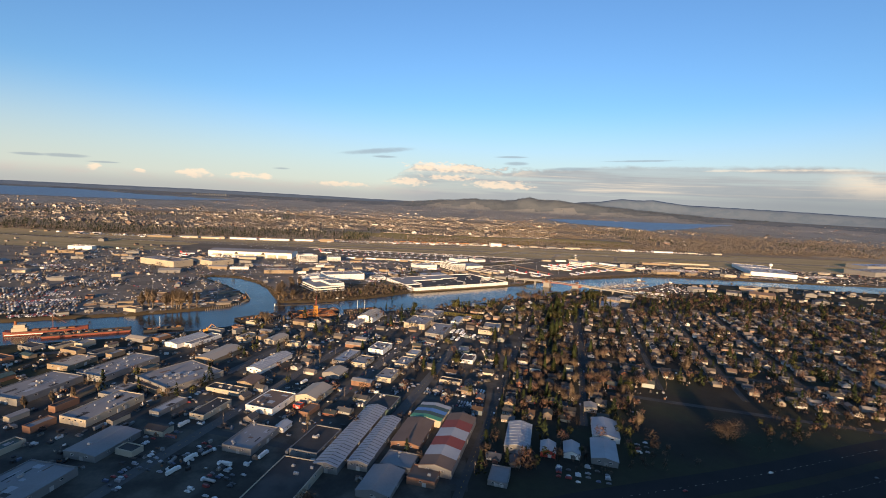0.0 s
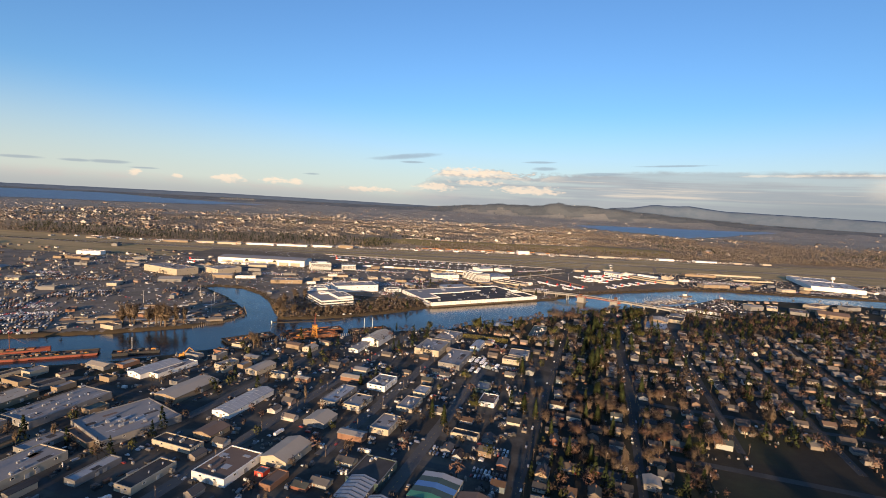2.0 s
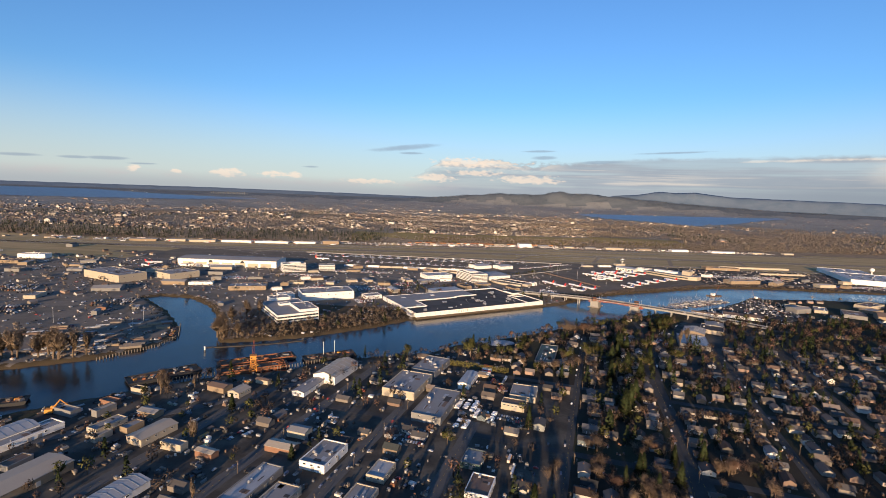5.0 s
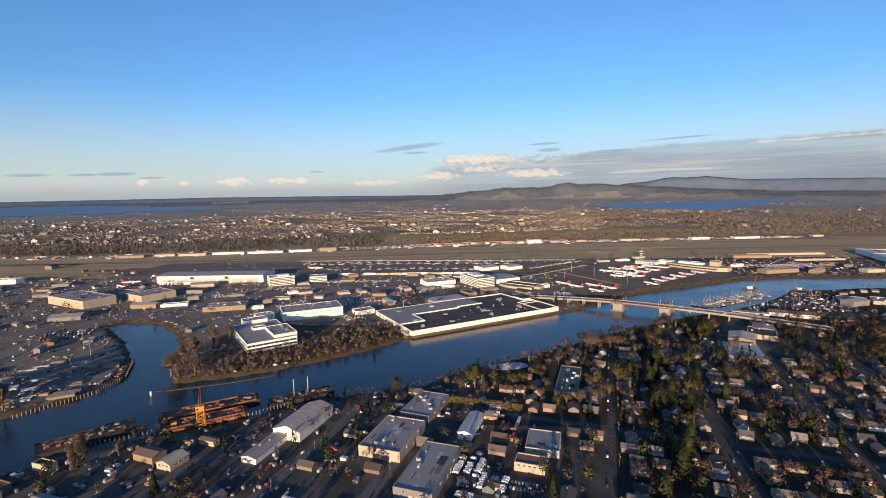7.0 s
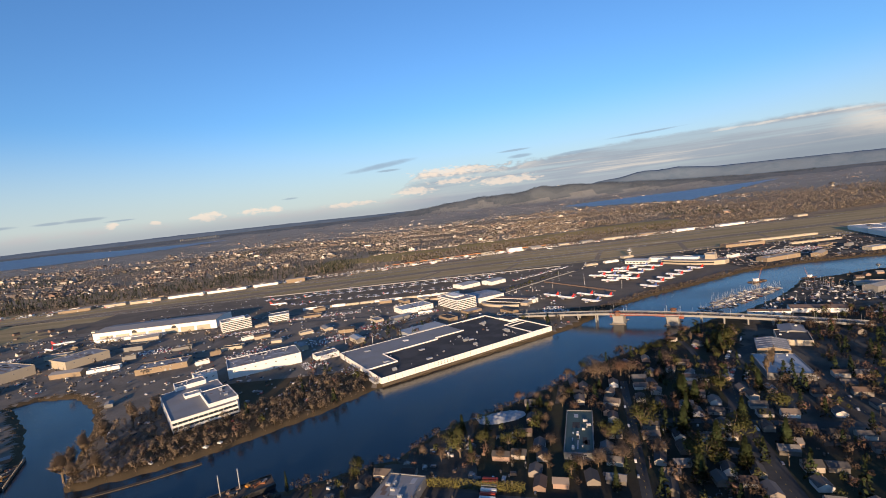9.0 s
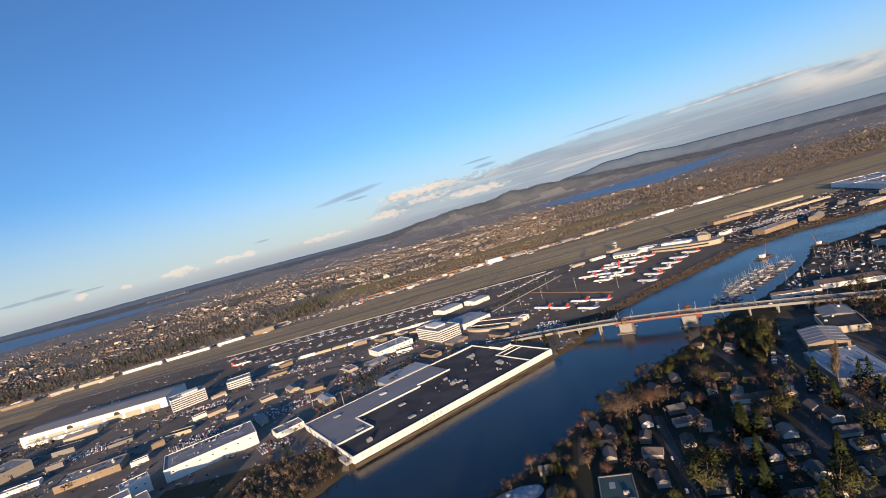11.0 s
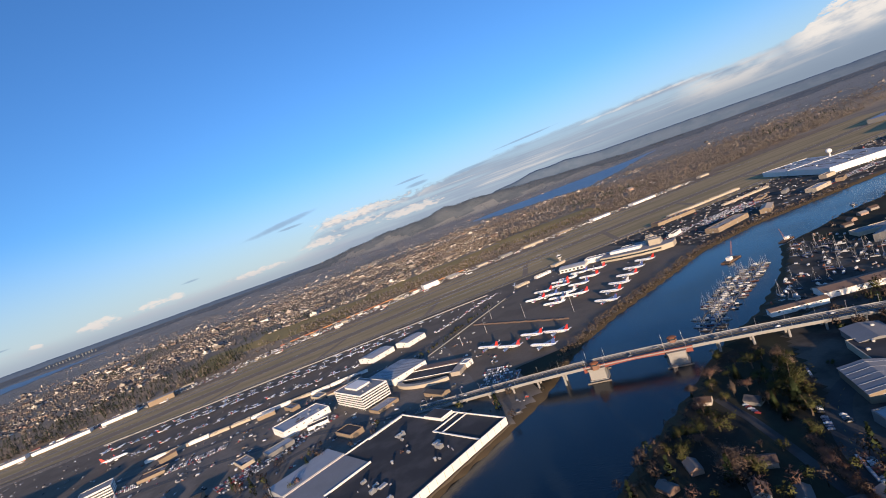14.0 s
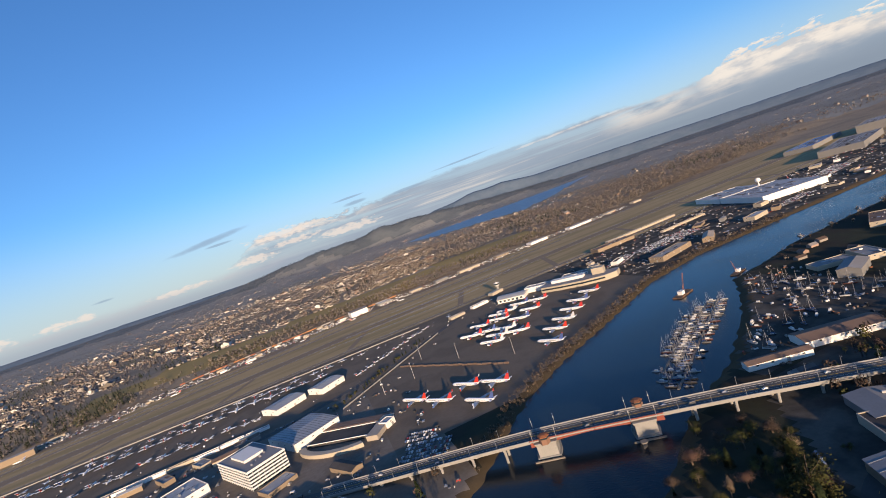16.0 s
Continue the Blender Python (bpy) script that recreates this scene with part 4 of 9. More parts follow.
def banded_office(label, x, y, L, W, deg, floors, fh=2.1, wall="white", roof="greyroof", setback=0.0, penthouse=True, name="office_building"):
    """Office block with bands of white wall and dark glazing."""
    claim(x, y, L, W, deg)
    ob = thing(name, label, "office building", x, y, None, deg)
    for i in range(floors):
        z = i * fh
        sx, sy = L - setback * 2 * max(0, i - 1), W - setback * 2 * max(0, i - 1)
        part("glazing", MB().box(0, 0, z, sx - 0.7, sy - 0.7, fh), "glass", ob, "dark ribbon of window glass")
        part("floor_band", MB().box(0, 0, z + fh * 0.55, sx, sy, fh * 0.45), wall, ob)
        mb = MB()
        n = max(3, int(sx / 3.2))
        for j in range(n + 1):
            for sg in (-1, 1):
                mb.box(-sx / 2 + 0.3 + (sx - 0.6) * j / n, sg * (sy / 2 - 0.3), z, 0.16, 0.16, fh * 0.55)
        n = max(2, int(sy / 3.2))
        for j in range(1, n):
            for sg in (-1, 1):
                mb.box(sg * (sx / 2 - 0.3), -sy / 2 + 0.3 + (sy - 0.6) * j / n, z, 0.16, 0.16, fh * 0.55)
        part("mullions", mb, wall, ob)
    top = floors * fh
    sx, sy = L - setback * 2 * max(0, floors - 2), W - setback * 2 * max(0, floors - 2)
    part("roof", MB().box(0, 0, top, sx - 0.6, sy - 0.6, 0.12), roof, ob)
    mb = MB()
    for c in (-1, 1):
        mb.box(0, c * (sy / 2 - 0.15), top, sx, 0.3, 0.5).box(c * (sx / 2 - 0.15), 0, top, 0.3, sy - 0.6, 0.5)
    part("parapet", mb, wall, ob)
    if penthouse:
        part("penthouse", MB().box(sx * 0.08, 0, top + 0.12, sx * 0.45, sy * 0.5, 1.8).box(sx * 0.08, 0, top + 1.92, sx * 0.47, sy * 0.53, 0.15), wall, ob)
        for i in range(4):
            part("roof_unit", vent_mesh(i), None, ob, at=pose(sx * (-0.36 + 0.06 * i), sy * (0.25 - 0.16 * i), top + 0.12))
    return ob


# --- the long warehouse on the river

def river_warehouse():
    deg, L, W, h = 33.0, 181.0, 95.0, 6.0
    a = radians(deg)
    cx = -36.0 + L / 2 * math.cos(a) - W / 2 * math.sin(a)
    cy = 698.5 + L / 2 * math.sin(a) + W / 2 * math.cos(a)
    claim(cx, cy, L, W, deg)
    ob = thing("warehouse", "vast flat white-walled warehouse along the river bank", "warehouse", cx, cy, None, deg)

    def P(u, v):
        return u - L / 2, v - W / 2
    hh = h - LAND
    mb, t = MB(), 0.5
    for (u0, v0, u1, v1) in ((0, 0, L, t), (0, W - t, L - 11, W), (0, t, t, W - t), (L - t, t, L, 48)):
        x0, y0 = P(u0, v0)
        x1, y1 = P(u1, v1)
        mb.box((x0 + x1) / 2, (y0 + y1) / 2, 0, x1 - x0, y1 - y0, hh + 0.9)
    x0, y0 = P(L - 11, 48)
    mb.box(x0 + 5.5, y0, 0, 11, t, hh + 0.9).box(x0, y0 + (W - 48) / 2, 0, t, W - 48, hh + 0.9)
    part("wall", mb, "white", ob, "bright white panelled wall")
    n = 30
    for i in range(1, n):
        part("wall_rib", cached("wall_rib", lambda: MB().box(0, 0, 0, 0.22, 0.08, hh - 0.1).mesh("wall_rib", "cream")), None, ob, at=pose(-L / 2 + L * i / n, -W / 2 - 0.04, 0.8))
    for i in range(6):
        for z in (1.5, 2.8):
            part("window", window_mesh(0.9, 0.7), None, ob, at=pose(*P(52 + i * 3.0, -0.06), z))
    mb = MB()
    x0, y0 = P(0, 0)
    mb.prism([P(0.5, 0.5), P(L - 0.5, 0.5), P(L - 0.5, 47.5), P(L - 11.5, 47.5), P(L - 11.5, W - 0.5), P(0.5, W - 0.5)], hh - 0.3, hh)
    part("roof", mb, "darkroof", ob, "dark bitumen roof")
    mb = MB()
    mb.prism([P(0.6, 29), P(27.4, 29), P(27.4, 58), P(86, 58), P(86, 63), P(119, 63), P(119, W - 0.6), P(0.6, W - 0.6)], hh, hh + 0.6)
    part("roof", mb, "greyroof", ob, "pale grey raised roof section")
    part("roof_monitor", MB().prism([P(74, W + 0.1), P(119, W + 0.1), P(119, W + 24), P(74, W + 24)], 0, hh + 1.6), "whiteroof", ob)
    part("roof_room", MB().prism([P(169.4, 48.6), P(180.6, 48.6), P(180.6, 67), P(169.4, 67)], 0, hh + 2.0), "white", ob)
    part("roof_room_cover", MB().prism([P(169.9, 49.1), P(180.1, 49.1), P(180.1, 66.5), P(169.9, 66.5)], hh + 2.0, hh + 2.1), "darkroof", ob)
    for u0, v0, u1, v1 in ((27.4, 57.3, 86, 58), (86.1, 62.3, 119.6, 63), (27.5, 28.9, 28.2, 57.2), (0.6, 28.2, 28.2, 28.8), (157, 1, 157.8, 43), (157, 43.1, 180.4, 43.9), (158, 35, 180.4, 35.7), (138, 92.5, 168, 94.2), (60, 78, 65, 82)):
        x0, y0 = P(u0, v0)
        x1, y1 = P(u1, v1)
        part("roof_kerb", MB().box((x0 + x1) / 2, (y0 + y1) / 2, hh, abs(x1 - x0), abs(y1 - y0), 0.7 if u0 > 150 else 1.2), "white", ob, "low white wall on the roof")
    for i in range(42):
        u, v = rng.uniform(5, L - 6), rng.uniform(5, 70)
        if u > L - 26 or v > (27 if u < 30 else 56 if u < 88 else 61 if u < 121 else 90):
            continue
        s = rng.choice((0.8, 0.8, 1.4, 2.2))
        part("roof_unit", vent_mesh(i), None, ob, at=Matrix.LocRotScale((*P(u, v), hh), Euler((0, 0, rng.choice((0, 1.57)))), (s, s, s)))
    for u, v in ((148, 70), (106, 30), (148, 30), (59, 41), (51, 13), (21, 79), (20.5, 35)):
        part("roof_hatch", MB().box(0, 0, hh, 5.2, 3.2, 0.7).box(0, 0, hh + 0.7, 4.8, 2.8, 0.12), "whiteroof", ob, at=pose(*P(u, v), 0.6 if v > 60 and u < 30 or u < 27 else 0))
    mb = MB()
    mb.box(0, -W / 2 - 0.8, -2.2, L, 1.4, 2.4)
    part("quay_wall", mb, "mud", ob, "stained concrete quay wall at the waterline")
    for i in range(9):
        part("loading_door", door_mesh(2.4, 2.6), None, ob, at=pose(-L / 2 - 0.06, -W / 2 + 12 + i * 8.6, 0, 0, 0, 270))
    part("lean_to", MB().box(-L / 2 - 2.0, -W / 2 + 10, 0, 4, 12, 2.0).box(-L / 2 - 2.0, -W / 2 + 10, 2.0, 4.4, 12.4, 0.2), "whiteroof", ob)


river_warehouse()

# --- industrial sheds on the near side, block by block
building("long tan-roofed warehouse with a sunlit cream end", -194.5, 272.7, 38.4, 18.7, 77, 4.2, "cream", "greyroof", units=5, doors=4, windows=8)
building("broad white-roofed warehouse with rows of skylights", -179, 327, 41, 38, 60, 4.2, "grey", "greyroof", units=14, doors=4, windows=4)
building("long grey warehouse with many roof vents", -229.6, 338.3, 46.7, 23, 75, 4.2, "grey", "greyroof", units=14, doors=4, windows=6)
building("tan metal-roofed shed with an open annexe", -173.5, 376, 36, 17, 75, 4.0, "tan", "tanroof", "gable", 1.2, units=0, doors=2, windows=2)
building("long pale workshop with ridge skylights", -128.5, 364, 41, 12.5, 75, 3.4, "white", "whiteroof", "gable", 1.4, units=0, doors=2, windows=4, seams=12)
building("flat grey warehouse with a white front wall", -101.6, 292.3, 26, 19, 75, 4.0, "white", "brownroof", units=2, doors=3, windows=4)
building("tan gabled hall beside an orange store", -78.5, 308, 22, 15, 75, 4.0, "cream", "tanroof", "gable", 2.2, units=0, doors=2, windows=2)
building("small orange-red store room", -84, 291, 5, 5, 75, 2.4, "redp", "greyroof", units=0, doors=1, windows=1, name="shed", category="shed")
building("long white ribbed roof over a narrow factory hall", -41.5, 254.4, 70, 12.5, 77, 4.0, "grey", "whiteroof", "gable", 1.5, units=0, doors=2, windows=8, seams=24, seam_mat="dark")
building("long white ribbed roof over a narrow factory hall", -28.5, 249, 52, 10.5, 77, 4.0, "grey", "whiteroof", "gable", 1.4, units=0, doors=2, windows=6, seams=18, seam_mat="dark")
building("dark flat-roofed depot with a teal wall", -31.5, 297, 22, 17, 75, 4.0, "tealroof", "darkroof", units=2, doors=2, windows=4)
building("shed with green, blue and white roof panels", 0.5, 285.6, 22, 19.6, 72, 4.0, "cream", "whiteroof", "gable", 1.2, units=0, stripes=("greenroof", "tealroof", "blueroof", "tealroof", "whiteroof"))
building("brown-roofed shed in a row of workshops", -9, 259, 30, 16, 76, 4.0, "brick", "brownroof", "gable", 1.6, units=0)
building("workshops under red, white and grey roof strips", 12, 252, 62, 17, 75, 4.2, "grey", "greyroof", "gable", 1.8, units=0, stripes=("brownroof", "whiteroof", "redroof", "whiteroof", "redroof", "brownroof"))
building("dark flat roof over a low depot", -64.8, 206, 39, 22, 168 - 90, 4.0, "cream", "darkroof", units=3)
building("low depot with a patched grey roof", -95.7, 246, 25.3, 17.2, 77, 3.6, "grey", "greyroof", units=3)
building("grey metal-roofed shed among parked vans", -166.8, 233.7, 27, 18.5, 79, 3.4, "grey", "greyroof", "gable", 1.0, units=1)
building("large grey flat roof in deep shade", -176, 196, 30, 26, 80, 4.0, "grey", "greyroof", units=2)
building("dark roofed store with a pipe rack beside it", -60.6, 246.5, 28, 15.7, 76, 3.6, "grey", "darkroof", units=2)
building("boat shed with a white ribbed roof", 51.3, 261.3, 29.6, 13.5, 77, 4.0, "grey", "whiteroof", "gable", 1.6, units=0, seams=8)
building("small red shed with a pale gable roof", 66, 251, 12, 8, 77, 2.8, "redp", "whiteroof", "gable", 1.6, units=0, doors=1, windows=2, name="shed", category="shed")
building("small white shed with a pale gable roof", 79, 251, 13, 8.5, 77, 2.8, "white", "whiteroof", "gable", 1.6, units=0, doors=1, windows=2, name="shed", category="shed")
building("long pale blue-grey shed with open bays", 106, 277, 24, 15, 166 - 90, 3.2, "white", "whiteroof", "gable", 1.4, units=0, doors=4)
building("white metal-roofed shed by the highway", 96.5, 250.4, 23, 13.5, 75, 3.2, "grey", "whiteroof", "gable", 1.4, units=0)
building("L-shaped row of garages", 36, 223, 14.5, 9.5, 75, 2.6, "grey", "greyroof", units=0, doors=6)
building("cream cottage-like office block", 107, 309, 9, 8, 75, 3.0, "cream", "tanroof", "gable", 1.2, units=0, doors=1, windows=6, name="house", category="house")
building("large white flat roof beside poplars", -255, 296, 42, 26, 78, 4.2, "grey", "greyroof", units=6, doors=4)
building("tan-roofed depot near the shipyard", -267.9, 343, 24, 18, 80, 3.6, "tan", "tanroof", units=2)
building("blue-white metal roofed shed near the shipyard", -218, 408, 33, 14, 70, 3.6, "white", "whiteroof", "gable", 1.2, units=0, seams=8)
building("long pale shed with a white fascia", -207, 412, 34, 11, 72, 3.2, "white", "greyroof", units=1, doors=4)
building("small cream house-like office by the yard", -145, 424, 21, 11, 72, 3.8, "cream", "tanroof", "gable", 1.2, units=0, windows=8, doors=1)
building("low tan store by the yard", -175, 430, 17, 8, 72, 3.0, "cream", "greyroof", units=1)
building("two-storey cream office under a brown roof", -126, 481, 11, 9, 75, 3.4, "cream", "tanroof", "gable", 1.4, units=0, windows=6, doors=1)
building("white-parapet depot with a blue-grey roof", -48.5, 413, 22, 14, 75, 4.2, "white", "greyroof", units=3, windows=6)
building("low cream warehouse with a grey roof", -58, 377, 19, 12, 75, 3.6, "cream", "greyroof", units=1, windows=6)
building("grey ribbed roof on a long workshop", -73, 386, 30, 11, 75, 3.4, "grey", "whiteroof", units=2)
building("white-roofed depot beside a car yard", -18, 404, 14, 9, 75, 3.2, "cream", "whiteroof", units=1)
building("pale-roofed workshop in a side street", -34, 349, 20, 12, 75, 3.6, "cream", "greyroof", units=2)
building("low grey flat-roofed workshop in a side street", -24, 381, 19, 11, 75, 3.0, "cream", "greyroof", units=2, doors=2, windows=4)
building("broad shed under a curved tan roof", -74, 349, 15, 14, 75, 3.0, "grey", "tanroof", "gable", 2.0, units=0, doors=2, windows=2)
building("low dark-roofed yard office with a pale wall", -138.2, 309.7, 26, 9, -15, 2.8, "cream", "darkroof", units=3, doors=3, windows=4)
building("small tan hipped workshop", -127.9, 324.5, 14, 12, 75, 3.0, "tan", "brownroof", "gable", 1.4, units=0, doors=2, windows=2)
building("long open-fronted shelter with a pale roof", -160.0, 280.0, 22, 7, 76, 3.0, "grey", "whiteroof", units=0, doors=5, windows=0)
building("dark-roofed store with a pale side wall", -133.8, 279.2, 24, 10, 76, 3.4, "cream", "darkroof", units=2, doors=2, windows=3)
building("flat tan annexe in front of the broad warehouse", -187.2, 310.9, 24, 14, -28, 3.0, "tan", "brownroof", units=3, doors=2, windows=3)
building("low grey shed behind the poplars", -204.1, 299.4, 20, 10, 76, 2.8, "grey", "greyroof", units=2, doors=2, windows=2)
building("small blue-grey hut in the yard", -84, 262, 9, 6, 76, 2.6, "white", "whiteroof", "gable", 0.9, units=0, doors=1, windows=2, name="hut", category="hut")
building("dark low workshop with an arched roof", -21, 212, 22, 16, 76, 3.0, "grey", "greyroof", "gable", 1.8, units=0, doors=2, windows=2)
building("brown flat-roofed store beside the strip roofs", -1, 219, 12, 14, 76, 3.4, "brick", "brownroof", units=1, doors=1, windows=2)
building("blue-grey flat roof beside the factory hall", -14, 231, 14, 16, 76, 3.2, "grey", "greyroof", units=2, doors=2, windows=2)
building("dark green roofed workshop", 26, 420, 14, 10, 75, 3.2, "tealroof", "greyroof", units=2)
building("white-walled workshop in a side street", 29, 397, 16, 11, 75, 3.2, "white", "brownroof", units=1)
building("large flat-roofed warehouse with white parapets", -19, 507, 35, 23, 75, 5.6, "cream", "greyroof", units=5, doors=4)
building("long grey-roofed warehouse beside the van yard", 3.2, 478, 41, 18.5, 75, 5.0, "grey", "greyroof", "flat", units=3, doors=5)
building("flat grey roof close to the river trees", -6.2, 545.5, 32, 19, 72, 5.0, "grey", "greyroof", units=6, doors=2)
building("small white shed with a bright end wall", 22.3, 523, 25, 8, 75, 4.0, "white", "whiteroof", "gable", 1.0, units=0)
building("grey metal building with an open yard", 60.4, 506, 20, 17, 78, 4.0, "cream", "greyroof", units=1)
building("cream two-storey block with a brown roof", 51.7, 486, 14.5, 9, 165 - 180, 4.4, "cream", "brownroof", units=0, windows=10, doors=1)
building("long teal-roofed depot near the river", 89, 591, 48, 14.5, 75, 3.6, "grey", "tealroof", units=8, doors=4)
building("tall white gabled boat hall", -74, 523, 34, 17, 76, 5.6, "white", "tanroof", "gable", 2.6, units=0, doors=1, windows=2, seams=6)
building("long low annexe of the boat hall", -85, 496, 26, 9, 76, 3.0, "white", "greyroof", "gable", 1.0, units=2)
building("grey-roofed works near the bridge", 238, 653, 38, 26, 72, 4.6, "grey", "whiteroof", "flat", units=4, doors=4, windows=8)
building("hall with a blue-grey ribbed roof", 256, 690, 26, 20, 62, 4.4, "tan", "greyroof", "gable", 1.8, units=0, seams=5)
building("broad grey hall with a pale parapet", 282, 706, 28, 22, 62, 4.2, "cream", "darkroof", units=2)
building("grey hall beside the bridge ramp", 292, 722, 20, 17, 62, 4.0, "grey", "greyroof", "gable", 1.2, units=1)

# --- across the river
banded_office("stepped white office block on the point", -172.5, 682, 42, 70, 38, 3, 3.1, roof="greyroof", penthouse=False)
building("upper storey of the white offices", -154.5, 680, 20, 34, 38, 12.0, "white", "greyroof", units=5, windows=8, doors=0, name="office_building", category="office building")
building("low white stair block on the offices", -180, 690, 12, 9, 38, 11.4, "white", "whiteroof", units=1, windows=2, doors=0, name="office_building", category="office building")
building("tall white rear wing of the offices", -196, 714, 22, 14, 38, 12.6, "white", "greyroof", units=4, windows=8, doors=0, name="office_building", category="office building")
building("white entrance wing of the offices", -200, 744, 18, 14, 38, 10.0, "white", "whiteroof", units=3, windows=6, doors=0, name="office_building", category="office building")
building("long white laboratory block with a dark roof", -161, 778, 64, 34, 28, 9.6, "white", "greyroof", units=14, windows=14, doors=2, name="office_building", category="office building")
building("small white pavilion among parked cars", -104, 787, 22, 15, 33, 4.6, "white", "greyroof", units=3, windows=6, doors=1)
building("low tan brick workshop with a flat roof", -276, 806, 47, 24, 18, 5.6, "tan", "greyroof", units=6, windows=10, doors=3)
building("low white store beside the avenue", -350, 820, 30, 9, 20, 3.6, "white", "whiteroof", units=1)
building("huge cream aircraft hangar with a pale door front", -484, 833, 84, 38, 157, 10.5, "cream", "greyroof", units=6, doors=0, windows=6, name="hangar", category="hangar")
building("broad cream hangar with a grey roof", -412, 864, 40, 44, 152, 9.0, "cream", "greyroof", units=6, doors=2, windows=6, name="hangar", category="hangar")
banded_office("white mid-rise office with dark ribbon windows", -272, 957, 36, 24, 33, 6, 2.3, penthouse=True)
banded_office("small white office with ribbon windows", -224, 985, 26, 20, 20, 4, 2.3, penthouse=False)
banded_office("large white office with ribbon windows", 24, 955, 52, 28, 120, 6, 2.2)
building("low white office pavilion beside the boulevard", -34, 961, 44, 30, 30, 6.5, "white", "whiteroof", units=6, windows=12, doors=1, name="office_building", category="office building")
building("white hall under a ribbed roof", 60, 988, 40, 44, 30, 6.4, "white", "whiteroof", "gable", 1.0, units=0, seams=14, seam_mat="dark", windows=8)
building("square white lift house", 120, 933, 9, 8, 40, 4.5, "white", "whiteroof", units=0, doors=1, windows=1)


def big_hangar():
    L, W, h = 168.0, 52.0, 11.5
    ob = thing("hangar", "very long white aircraft hangar with a ribbed grey roof", "hangar", -396, 1000, None, 4.0)
    claim(-396, 1000, L, W, 4.0)
    part("wall", MB().gable_wall(L, W, h, 2.4), "white", ob)
    part("roof", MB().gable(L, W, h, 2.4, over=0.4, t=0.3), "greyroof", ob)
    for i in range(28):
        part("roof_rib", MB().box(0, -W / 4, 0, 0.5, W / 2, 0.35), "steel", ob, at=pose(-L / 2 + 3 + i * 6.0, 0, h + 1.4, 5.3, 0, 0) if i else pose(-L / 2 + 3, 0, h + 1.4, 5.3))
    for x in (-28, 26):
        part("wall_emblem", MB().cyl(0, 0, 0, 0.25, 3.4, n=20).box(0, 0, 0.25, 5.0, 1.2, 0.06), ("dark",), ob, "dark round emblem on the wall", at=pose(x, -W / 2 - 0.02, h * 0.62, 90, 0, 0))
    for i in range(7):
        part("hangar_door", MB().box(0, 0, 0, 18, 0.5, 6.6), "cream", ob, at=pose(-L / 2 + 18 + i * 22, -W / 2 - 0.2, 0))
    part("annexe", MB().box(-30, -W / 2 - 5, 0, 90, 9.4, 3.4).box(-30, -W / 2 - 5, 3.4, 90.4, 9.8, 0.3), "white", ob)


big_hangar()

far_jit = random.Random(8)
# airfield-side hangars and terminal
building("white hangar with a pale blue roof", 40, 1096, 34, 28, 36, 5.5, "white", "whiteroof", "gable", 1.4, units=0, seams=10, name="hangar", category="hangar")
building("pale grey hangar beside small trees", 84, 1102, 30, 24, 36, 5.5, "white", "whiteroof", "gable", 1.4, units=0, seams=10, name="hangar", category="hangar")
for i in range(11):
    building("low white canopy beside the parked jets", -198 + i * 21.5, 1042.5 + 0.75 * i + far_jit.uniform(-1.5, 1.5), far_jit.uniform(20, 21.4), far_jit.uniform(4, 6), 2, far_jit.uniform(2.2, 3.0), far_jit.choice(("white", "white", "white", "cream")), far_jit.choice(("whiteroof", "greyroof")), units=0, doors=0, windows=0, name="canopy", category="canopy", group="canopy row")


